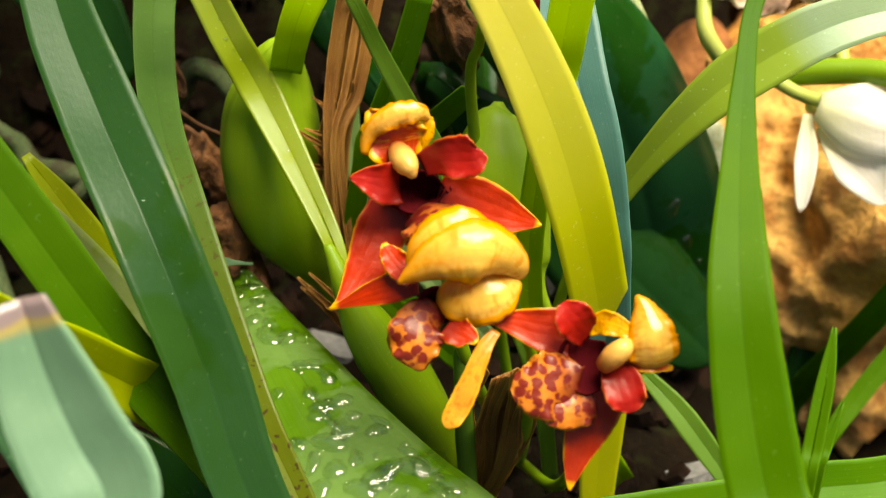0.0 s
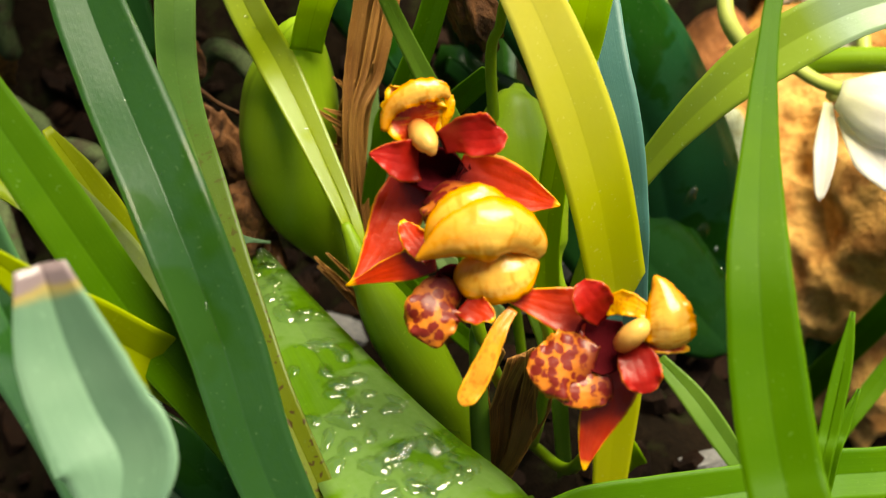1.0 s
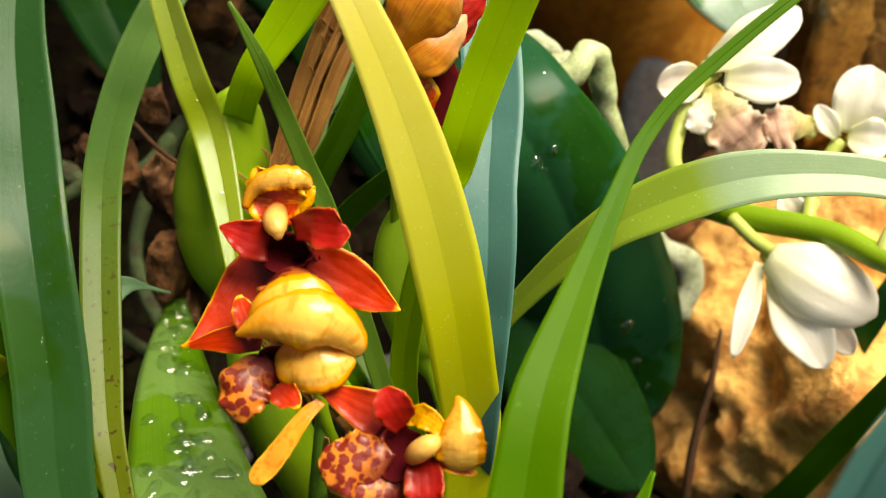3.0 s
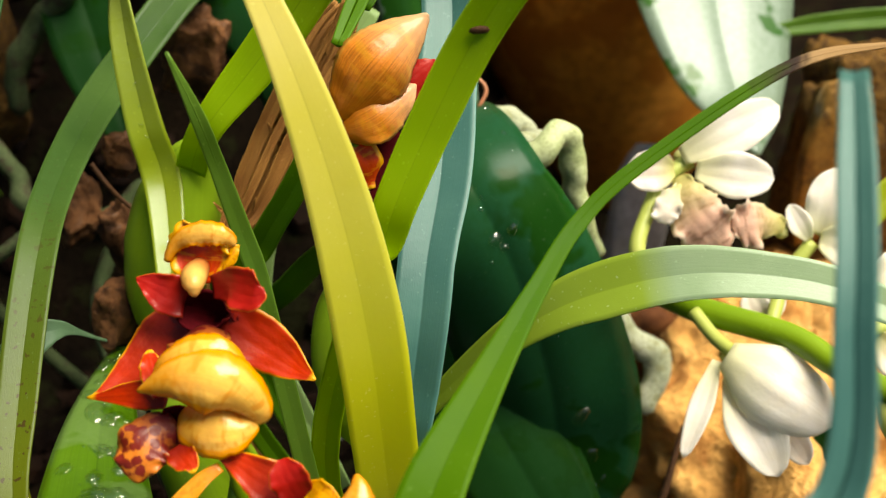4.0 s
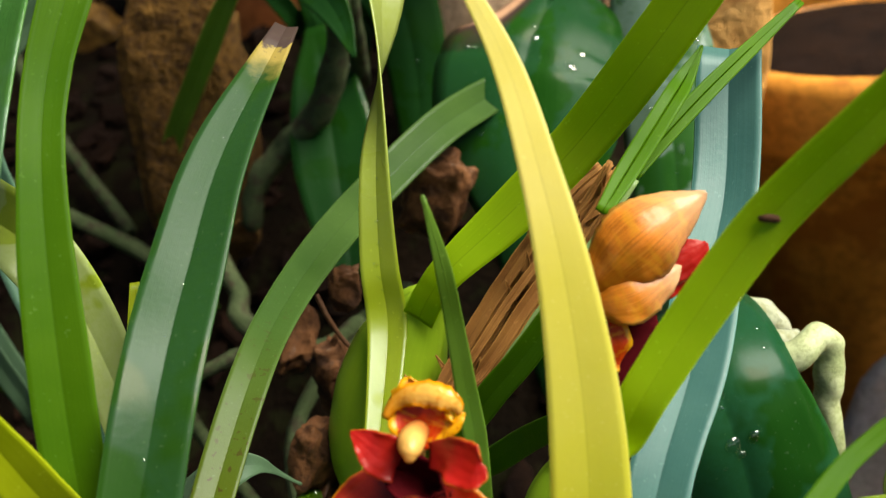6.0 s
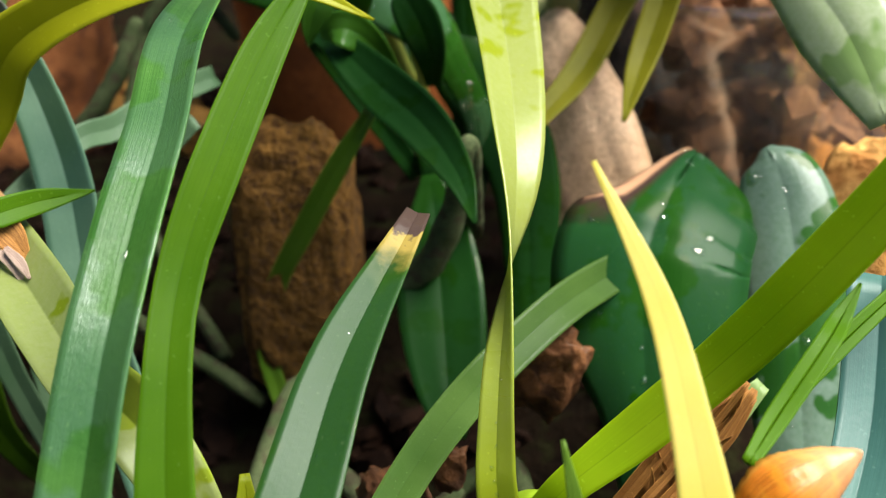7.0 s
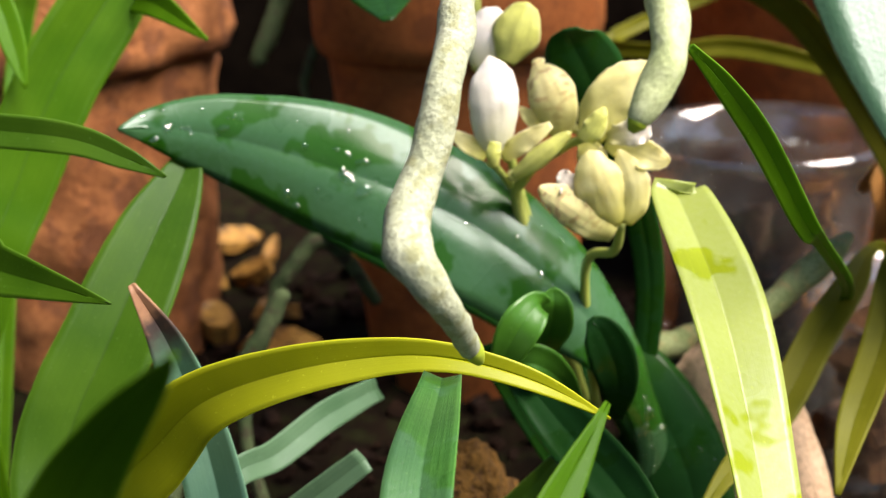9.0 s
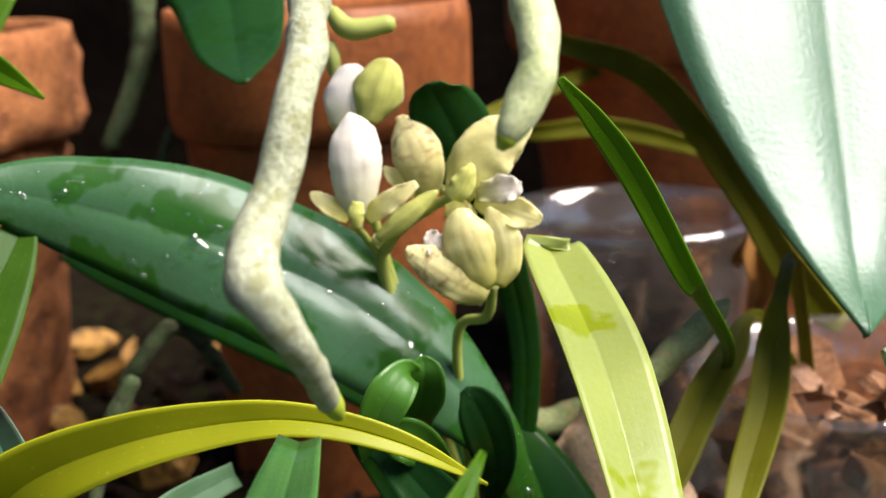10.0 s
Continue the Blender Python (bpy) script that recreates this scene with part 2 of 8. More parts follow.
STRAW, TAN = (0.50, 0.33, 0.16), (0.55, 0.33, 0.20)
MAT = {
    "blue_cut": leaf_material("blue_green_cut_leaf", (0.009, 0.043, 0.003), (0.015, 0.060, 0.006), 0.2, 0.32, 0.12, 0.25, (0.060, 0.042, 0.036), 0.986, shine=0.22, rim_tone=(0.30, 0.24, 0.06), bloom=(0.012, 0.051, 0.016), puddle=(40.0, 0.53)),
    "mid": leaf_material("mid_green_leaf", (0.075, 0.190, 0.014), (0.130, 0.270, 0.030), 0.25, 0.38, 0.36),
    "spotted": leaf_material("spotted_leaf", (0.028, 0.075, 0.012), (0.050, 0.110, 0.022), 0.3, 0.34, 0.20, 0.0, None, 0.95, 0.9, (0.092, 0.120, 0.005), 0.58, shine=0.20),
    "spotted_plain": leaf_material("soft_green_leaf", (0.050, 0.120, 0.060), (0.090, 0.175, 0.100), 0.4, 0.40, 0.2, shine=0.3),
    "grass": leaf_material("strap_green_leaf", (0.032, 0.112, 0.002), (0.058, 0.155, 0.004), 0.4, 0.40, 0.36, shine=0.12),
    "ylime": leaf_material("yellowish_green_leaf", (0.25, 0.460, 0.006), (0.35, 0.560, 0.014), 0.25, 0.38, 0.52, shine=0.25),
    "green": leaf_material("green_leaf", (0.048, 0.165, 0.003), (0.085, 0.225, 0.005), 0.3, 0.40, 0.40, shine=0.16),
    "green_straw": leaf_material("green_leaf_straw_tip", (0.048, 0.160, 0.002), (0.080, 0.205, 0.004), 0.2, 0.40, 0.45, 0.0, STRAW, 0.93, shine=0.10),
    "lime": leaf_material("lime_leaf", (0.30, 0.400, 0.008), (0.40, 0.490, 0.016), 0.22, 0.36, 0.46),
    # pale bloom above the lime base paints the whitish sheen of the twist
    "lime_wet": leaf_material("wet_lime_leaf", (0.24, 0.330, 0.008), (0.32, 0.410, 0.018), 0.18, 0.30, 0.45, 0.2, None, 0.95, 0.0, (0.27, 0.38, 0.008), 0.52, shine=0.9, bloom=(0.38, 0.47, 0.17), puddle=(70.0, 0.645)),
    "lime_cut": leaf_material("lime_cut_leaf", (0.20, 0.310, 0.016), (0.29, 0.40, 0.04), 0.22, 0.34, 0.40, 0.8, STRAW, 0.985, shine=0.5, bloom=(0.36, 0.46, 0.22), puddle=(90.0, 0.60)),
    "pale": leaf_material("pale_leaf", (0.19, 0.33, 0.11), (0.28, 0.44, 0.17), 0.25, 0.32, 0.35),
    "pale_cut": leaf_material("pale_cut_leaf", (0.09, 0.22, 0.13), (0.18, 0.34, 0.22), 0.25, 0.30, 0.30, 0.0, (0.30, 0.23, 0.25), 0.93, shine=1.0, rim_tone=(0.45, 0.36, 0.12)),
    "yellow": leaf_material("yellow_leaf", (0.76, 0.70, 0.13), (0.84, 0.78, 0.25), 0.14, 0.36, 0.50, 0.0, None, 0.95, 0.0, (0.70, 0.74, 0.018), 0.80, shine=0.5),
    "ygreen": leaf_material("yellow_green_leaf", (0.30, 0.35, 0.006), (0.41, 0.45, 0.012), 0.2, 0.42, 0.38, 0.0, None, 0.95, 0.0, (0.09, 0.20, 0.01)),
    # whitish outer colour past base_to paints the gloss on the bent part
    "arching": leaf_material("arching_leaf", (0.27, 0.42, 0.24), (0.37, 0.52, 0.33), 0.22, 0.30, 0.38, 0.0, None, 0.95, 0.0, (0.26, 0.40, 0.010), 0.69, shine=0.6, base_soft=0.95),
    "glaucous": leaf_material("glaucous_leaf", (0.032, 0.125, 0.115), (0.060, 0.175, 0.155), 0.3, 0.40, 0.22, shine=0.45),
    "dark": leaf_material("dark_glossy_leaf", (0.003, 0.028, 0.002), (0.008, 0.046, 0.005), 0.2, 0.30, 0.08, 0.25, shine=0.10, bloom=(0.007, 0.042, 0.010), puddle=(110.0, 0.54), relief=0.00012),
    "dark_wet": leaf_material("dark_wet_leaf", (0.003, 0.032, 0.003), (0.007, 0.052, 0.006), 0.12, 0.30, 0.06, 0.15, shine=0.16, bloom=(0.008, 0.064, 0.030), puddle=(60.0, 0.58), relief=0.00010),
    # bloom here is the bluish-white sheen of the dry surface, as colour
    "sheened": leaf_material("painted_sheen_leaf", (0.014, 0.085, 0.010), (0.032, 0.130, 0.020), 0.12, 0.32, 0.2, 0.3, shine=0.70, bloom=(0.20, 0.31, 0.27), puddle=(75.0, 0.53), relief=0.0003),
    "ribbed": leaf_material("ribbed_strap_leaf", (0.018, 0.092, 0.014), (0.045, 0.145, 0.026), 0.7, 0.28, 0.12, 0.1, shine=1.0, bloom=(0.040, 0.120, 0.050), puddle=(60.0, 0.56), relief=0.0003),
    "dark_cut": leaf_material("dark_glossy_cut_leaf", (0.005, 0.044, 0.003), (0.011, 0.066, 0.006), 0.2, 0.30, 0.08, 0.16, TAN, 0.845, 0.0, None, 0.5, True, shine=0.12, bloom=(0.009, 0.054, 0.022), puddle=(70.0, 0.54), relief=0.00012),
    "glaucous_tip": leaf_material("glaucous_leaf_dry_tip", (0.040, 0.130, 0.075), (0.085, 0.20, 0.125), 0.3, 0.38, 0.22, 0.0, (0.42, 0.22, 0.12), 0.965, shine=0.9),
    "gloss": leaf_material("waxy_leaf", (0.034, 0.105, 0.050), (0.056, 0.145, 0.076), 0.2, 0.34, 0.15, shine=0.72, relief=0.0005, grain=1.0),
    # paler bloom paints the sheen between dark wet patches
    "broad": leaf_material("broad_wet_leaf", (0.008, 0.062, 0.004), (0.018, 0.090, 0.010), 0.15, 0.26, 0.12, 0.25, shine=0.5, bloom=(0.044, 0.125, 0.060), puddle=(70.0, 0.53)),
    # darker copy of the green leaf, with the shade at left put into its colour
    "shade_green": leaf_material("shaded_green_leaf", (0.024, 0.078, 0.003), (0.046, 0.118, 0.006), 0.25, 0.40, 0.30, shine=0.15),
    # glare and sage: whitish bloom stands for the bright reflection on the leaf
    "glare": leaf_material("painted_glare_leaf", (0.022, 0.105, 0.010), (0.045, 0.160, 0.022), 0.12, 0.32, 0.32, 0.3, shine=0.90, bloom=(0.34, 0.44, 0.40), puddle=(60.0, 0.60), relief=0.0003),
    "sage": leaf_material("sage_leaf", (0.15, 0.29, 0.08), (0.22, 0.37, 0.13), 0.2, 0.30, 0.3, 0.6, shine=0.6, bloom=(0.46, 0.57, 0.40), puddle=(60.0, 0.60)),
    # bloom paints the pale sheen between the drops
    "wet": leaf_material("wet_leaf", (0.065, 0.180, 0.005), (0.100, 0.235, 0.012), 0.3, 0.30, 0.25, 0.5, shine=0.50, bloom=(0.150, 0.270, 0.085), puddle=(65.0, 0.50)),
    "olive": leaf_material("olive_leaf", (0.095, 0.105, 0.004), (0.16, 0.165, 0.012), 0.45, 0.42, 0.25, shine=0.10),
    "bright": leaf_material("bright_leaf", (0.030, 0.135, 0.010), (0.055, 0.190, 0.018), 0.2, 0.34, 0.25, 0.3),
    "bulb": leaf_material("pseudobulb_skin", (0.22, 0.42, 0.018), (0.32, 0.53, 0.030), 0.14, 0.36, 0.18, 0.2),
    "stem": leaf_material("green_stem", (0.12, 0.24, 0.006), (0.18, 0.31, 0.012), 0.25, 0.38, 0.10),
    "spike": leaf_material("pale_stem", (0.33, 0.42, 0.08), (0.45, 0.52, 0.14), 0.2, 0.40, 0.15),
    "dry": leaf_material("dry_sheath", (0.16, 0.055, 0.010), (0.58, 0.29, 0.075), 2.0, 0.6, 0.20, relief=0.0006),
    "root": rough_material("velamen_root", (0.31, 0.36, 0.24), (0.46, 0.51, 0.38), 160.0, 0.75, 0.0010, (0.24, 0.26, 0.13), 0.0, 1400.0),
    "pale_green_root": rough_material("fresh_root", (0.33, 0.42, 0.19), (0.46, 0.54, 0.31), 150.0, 0.7, 0.0004, (0.48, 0.56, 0.33), 0.1, 1400.0),
    "green_root": rough_material("green_root", (0.14, 0.20, 0.07), (0.29, 0.35, 0.17), 130.0, 0.7, 0.0005, (0.30, 0.26, 0.12), 0.0, 1200.0),
    "moss_root": rough_material("mossy_root", (0.035, 0.062, 0.022), (0.085, 0.12, 0.055), 140.0, 0.85, 0.0006, (0.04, 0.03, 0.02)),
    "dry_tendril": rough_material("dry_tendril", (0.42, 0.17, 0.09), (0.56, 0.28, 0.17), 150.0, 0.7, 0.0004),
    "brown": rough_material("dead_stalk", (0.05, 0.022, 0.010), (0.10, 0.045, 0.02), 150.0, 0.6, 0.0005),
    "clay": rough_material("terracotta", (0.25, 0.075, 0.020), (0.38, 0.130, 0.040), 26.0, 0.62, 0.0006, (0.17, 0.055, 0.02), 0.1, 420.0, 0.5),
    "brown_clay": rough_material("brown_terracotta", (0.66, 0.26, 0.032), (0.80, 0.36, 0.065), 22.0, 0.5, 0.0004, (0.42, 0.14, 0.018), 0.25, 300.0, 0.4),
    "rough_clay": rough_material("rough_terracotta", (0.23, 0.082, 0.028), (0.40, 0.165, 0.062), 45.0, 0.85, 0.0025, (0.13, 0.05, 0.025)),
    "sandstone": rough_material("ochre_stone", (0.64, 0.31, 0.075), (0.85, 0.51, 0.18), 38.0, 0.9, 0.006, (0.36, 0.14, 0.035)),
    "ochre_bark": rough_material("ochre_bark", (0.20, 0.095, 0.020), (0.44, 0.25, 0.06), 90.0, 0.5, 0.0015, (0.06, 0.03, 0.01), 0.4, 600.0),
    # bark tone darkened so the chunks look shaded
    "shaded_bark": rough_material("shaded_bark", (0.065, 0.026, 0.009), (0.220, 0.095, 0.036), 80.0, 0.8, 0.003, (0.02, 0.009, 0.005), 0.1, 500.0),
    "cork": rough_material("cork", (0.070, 0.034, 0.006), (0.20, 0.105, 0.022), 260.0, 0.9, 0.003, (0.05, 0.025, 0.01), 0.0, 700.0),
    # near black: the shade between the plants is put into the bark colour
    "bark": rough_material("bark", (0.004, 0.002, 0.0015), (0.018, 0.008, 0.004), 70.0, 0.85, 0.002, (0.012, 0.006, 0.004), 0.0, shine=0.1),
    "fresh_bark": rough_material("fresh_bark", (0.14, 0.060, 0.026), (0.36, 0.18, 0.085), 70.0, 0.7, 0.002, (0.05, 0.022, 0.012), 0.25),
    # soil colour also carries the shade of the foliage above
    "soil": rough_material("shaded_soil", (0.004, 0.003, 0.002), (0.011, 0.007, 0.004), 60.0, 0.95, 0.003, (0.012, 0.014, 0.005), shine=0.05),
    "stone": rough_material("tan_stone", (0.54, 0.37, 0.23), (0.70, 0.52, 0.36), 60.0, 0.5, 0.0016, None, 0.3, 700.0),
    "slate": rough_material("grey_stone", (0.09, 0.095, 0.10), (0.22, 0.225, 0.23), 60.0, 0.6, 0.001),
    "pale_slate": rough_material("pale_grey_stone", (0.50, 0.50, 0.52), (0.70, 0.70, 0.72), 50.0, 0.6, 0.0008),
    # near-black surface of the added light-blocking walls
    "wall": rough_material("shade_wall", (0.006, 0.004, 0.003), (0.016, 0.011, 0.007), 12.0, 0.95, 0.003, shine=0.05),
    "water": water_material(),
    "plastic": plastic_material(),
    "lime_tip": leaf_material("growing_tip", (0.30, 0.42, 0.03), (0.42, 0.54, 0.06), 0.2, 0.35, 0.2),
    "wither": leaf_material("withered_tissue", (0.26, 0.18, 0.15), (0.46, 0.36, 0.31), 0.9, 0.7, 0.1),
    "red": petal_material("red_petal", (0.34, 0.006, 0.003), (0.66, 0.16, 0.015), 0.97, through_light=0.25, base=(0.18, 0.004, 0.003), coat=0.12, vein=0.10),
    "redtip": petal_material("red_sepal", (0.44, 0.022, 0.001), (0.80, 0.38, 0.010), 0.94, (0.84, 0.46, 0.012), through_light=0.28, base=(0.24, 0.008, 0.002), coat=0.12, vein=0.12),
    "flame": petal_material("flame_sepal", (0.50, 0.035, 0.002), (0.84, 0.44, 0.010), 0.78, (0.84, 0.42, 0.012), None, (0.80, 0.34, 0.01), through_light=0.3),
    "yellow_p": petal_material("yellow_petal", (0.76, 0.36, 0.008), (0.84, 0.46, 0.015), 0.95, None, None, (0.60, 0.15, 0.006)),
    "yellowp": petal_material("apricot_petal", (0.81, 0.44, 0.08), (0.84, 0.34, 0.006), 0.68, None, None, (0.74, 0.28, 0.015), 0.24, 0.3, (0.80, 0.32, 0.010), 0.7),
    "orangep": petal_material("orange_petal", (0.72, 0.30, 0.030), (0.80, 0.40, 0.03), 0.80, None, None, (0.60, 0.16, 0.01), 0.32, 0.35, (0.72, 0.26, 0.012), 0.4),
    "peach": petal_material("peach_petal", (0.66, 0.25, 0.030), (0.84, 0.50, 0.10), 0.88, (0.84, 0.58, 0.36), None, (0.80, 0.44, 0.04), 0.34, 0.45, (0.60, 0.19, 0.010), 0.35, 0.40, 0.95, 0.75),
    "spotted_p": petal_material("spotted_lip", (0.54, 0.16, 0.018), (0.64, 0.24, 0.020), 0.95, None, (0.17, 0.006, 0.006), base=(0.11, 0.004, 0.006), through_light=0.2, coat=0.15),
    "maroon": petal_material("maroon_throat", (0.045, 0.002, 0.004), (0.10, 0.006, 0.006), 0.95, None, None, None, 0.9, 0.05, None, 0.0),
    "white": petal_material("white_petal", (0.93, 0.92, 0.84), (0.95, 0.95, 0.91), 0.9, None, None, None, 0.5, 0.45, (0.80, 0.82, 0.55), 0.05),
    "whitepink": petal_material("blush_petal", (0.76, 0.68, 0.62), (0.82, 0.80, 0.76), 0.8, None, None, None, 0.5, 0.45, (0.62, 0.62, 0.22), 0.05),
    "pinkbrown": petal_material("fringed_lip", (0.62, 0.42, 0.33), (0.72, 0.60, 0.50), 0.8, None, None, (0.36, 0.17, 0.11), 0.5, 0.45, (0.62, 0.62, 0.22), 0.05),
    "cream": petal_material("cream_petal", (0.87, 0.83, 0.42), (0.89, 0.86, 0.56), 0.9, None, None, None, 0.5, 0.55, (0.66, 0.66, 0.16), 0.05),
    "creamstripe": petal_material("striped_cream_petal", (0.78, 0.72, 0.38), (0.82, 0.77, 0.50), 0.9, None, None, (0.44, 0.26, 0.12), 0.5, 0.45, (0.64, 0.64, 0.22), 0.05),
    "yellowgreen": petal_material("yellow_green_bract", (0.52, 0.56, 0.16), (0.64, 0.66, 0.28), 0.9, None, None, None, 0.45, 0.35),
    "creamy": petal_material("column_cream", (0.66, 0.40, 0.10), (0.74, 0.46, 0.12), 0.95, coat=0.3, base=(0.45, 0.10, 0.02)),
}


# ---- builders ----
def spline(points, steps):
    """Catmull-Rom through rows of any length."""
    p = np.array(points, float)
    q = np.vstack([2 * p[0] - p[1], p, 2 * p[-1] - p[-2]])
    out = []
    for i in range(len(p) - 1):
        a, b, c, d = q[i : i + 4]
        for s in np.linspace(0, 1, steps, endpoint=False):
            out.append(0.5 * (2 * b + (c - a) * s + (2 * a - 5 * b + 4 * c - d) * s * s + (3 * b - a - 3 * c + d) * s**3))
    out.append(p[-1])
    return np.array(out)


def unit(v):
    return v / (np.linalg.norm(v, axis=-1, keepdims=True) + 1e-12)


def link_mesh(name, verts, faces, material, parent, uvs=None, label="", smooth=True):
    me = bpy.data.meshes.new(name)
    me.from_pydata([tuple(v) for v in verts], [], faces)
    me.materials.append(material)
    if smooth:
        me.polygons.foreach_set("use_smooth", [True] * len(me.polygons))
    if uvs is not None:
        layer = me.uv_layers.new(name="UVMap")
        flat = np.array([uvs[loop.vertex_index] for loop in me.loops], float).ravel()
        layer.data.foreach_set("uv", flat)
    me.update()
    ob = new(name, me)
    if parent is not None:
        ob.parent = parent
    if label:
        tagged(ob, label)
    return ob


def part(name, bm, material, parent, label="", smooth=True):
    me = bpy.data.meshes.new(name)
    bm.to_mesh(me)
    bm.free()
    me.materials.append(material)
    if smooth:
        me.polygons.foreach_set("use_smooth", [True] * len(me.polygons))
    ob = new(name, me)
    if parent is not None:
        ob.parent = parent
    if label:
        tagged(ob, label)
    return ob


def sheet(grid, normal, thick):
    """Closed thin body round a grid of points; returns verts and faces."""
    n, m = grid.shape[:2]
    top, low = grid + normal * thick / 2, grid - normal * thick / 2
    verts = np.concatenate([top.reshape(-1, 3), low.reshape(-1, 3)])
    o, faces = n * m, []
    for i in range(n - 1):
        for j in range(m - 1):
            a, b, c, d = i * m + j, i * m + j + 1, (i + 1) * m + j + 1, (i + 1) * m + j
            faces += [(a, b, c, d), (o + d, o + c, o + b, o + a)]
        for j, flip in ((0, False), (m - 1, True)):
            a, b = i * m + j, (i + 1) * m + j
            faces.append((a, b, o + b, o + a) if not flip else (b, a, o + a, o + b))
    for j in range(m - 1):
        faces.append((j + 1, j, o + j, o + j + 1))
        a = (n - 1) * m + j
        faces.append((a, a + 1, o + a + 1, o + a))
    return verts, faces


SURFACE = {}


def blade(key, parent, material, rows, facing, keel=0.22, thick=0.0005, twist=(), label="", name="leaf", wave=0.02, arch=False, left=()):
    """A strap or broad leaf along a spine of (x, y, z, half width), base first; its face turns to `facing`, and its halves fold up by keel; left narrows one half row by row."""
    steps = 7
    turns = twist or [0.0] * len(rows)
    if isinstance(twist, (int, float)):
        turns = [twist] * len(rows)
    cols = [(*r, w) for r, w in zip(rows, turns)]
    s = spline(cols, steps)
    c, hw, tw = s[:, :3], np.maximum(s[:, 3], 0.00012), np.radians(s[:, 4])
    tan = unit(np.gradient(c, axis=0))
    side = unit(np.cross(tan, np.array(facing)))
    nor = unit(np.cross(side, tan))
    side, nor = side * np.cos(tw)[:, None] + nor * np.sin(tw)[:, None], nor * np.cos(tw)[:, None] - side * np.sin(tw)[:, None]
    v = np.array((-1, -0.8, -0.6, -0.4, -0.2, -0.05, 0, 0.05, 0.2, 0.4, 0.6, 0.8, 1))
    seed = sum(ord(ch) for ch in key)
    n = len(c)
    rng = np.random.RandomState(seed)
    drift = np.cumsum(rng.normal(0, 1, (n, 2)), axis=0)
    drift -= np.linspace(0, 1, n)[:, None] * drift[-1]
    drift /= np.abs(drift).max() + 1e-6
    w2 = np.where(v[None, :] < 0, 1 + wave * drift[:, :1] * 2, 1 + wave * drift[:, 1:] * 2)
    if left:
        w2 = np.where(v[None, :] < 0, w2 * spline([(f,) for f in left], steps), w2)
    fold = keel * (np.abs(v) ** 1.04) if not arch else keel * (0.9 * v**2) - 0.06 * np.exp(-((v / 0.12) ** 2))
    ripple = wave * np.sin(np.linspace(0, 9, n) + seed)[:, None] * np.abs(v)[None, :] ** 2
    grid = c[:, None, :] + side[:, None, :] * (hw[:, None] * v * w2)[..., None] + nor[:, None, :] * (hw[:, None] * (fold[None, :] * np.cos(tw)[:, None] + ripple))[..., None]
    du = np.gradient(grid, axis=0)
    dv = np.gradient(grid, v, axis=1)
    gn = unit(np.cross(dv, du))
    gn *= np.sign((gn * nor[:, None, :]).sum(-1).mean())
    t = thick * np.clip((1 - 0.55 * np.abs(v)), 0.2, 1)[None, :, None]
    verts, faces = sheet(grid, gn, t)
    dist = np.r_[0, np.cumsum(np.linalg.norm(np.diff(c, axis=0), axis=1))]
    dist /= dist[-1]
    uv = np.stack(np.broadcast_arrays((v[None, :] + 1) / 2, dist[:, None]), -1).reshape(-1, 2)
    ob = link_mesh(name, verts, faces, MAT[material], parent, np.vstack([uv, uv]), label)
    SURFACE[key] = (grid + gn * t / 2, gn, ob, hw)
    return ob


def tube(parent, material, rows, name="root", lumps=0.05, label="", around=14, round_end=True):
    s = spline(rows, 7)
    c, r = s[:, :3], np.maximum(s[:, 3], 0.0002)
    if round_end:
        c = np.vstack([c, c[-1] + (c[-1] - c[-2]) / (np.linalg.norm(c[-1] - c[-2]) + 1e-9) * r[-1] * 0.6])
        r = np.r_[r, r[-1] * 0.55]
    tan = unit(np.gradient(c, axis=0))
    ref = np.array((0.3, -0.9, 0.31))
    side = unit(np.cross(tan, ref))
    nor = np.cross(side, tan)
    a = np.linspace(0, 2 * math.pi, around, endpoint=False)
    n = len(c)
    rr = r[:, None] * np.ones(around)
    for i in range(n):
        for j in range(around):
            d = side[i] * math.cos(a[j]) + nor[i] * math.sin(a[j])
            rr[i, j] *= 1 + lumps * 2 * noise.noise(Vector((c[i] + d * r[i]) * 260))
    g = c[:, None, :] + rr[..., None] * (side[:, None, :] * np.cos(a)[None, :, None] + nor[:, None, :] * np.sin(a)[None, :, None])
    verts = g.reshape(-1, 3)
    faces = [(i * around + j, i * around + (j + 1) % around, (i + 1) * around + (j + 1) % around, (i + 1) * around + j) for i in range(n - 1) for j in range(around)]
    faces += [tuple(range(around))[::-1], tuple((n - 1) * around + j for j in range(around))]
    uv = [((j / around), i / (n - 1)) for i in range(n) for j in range(around)]
    return link_mesh(name, verts, faces, MAT[material], parent, uv, label)


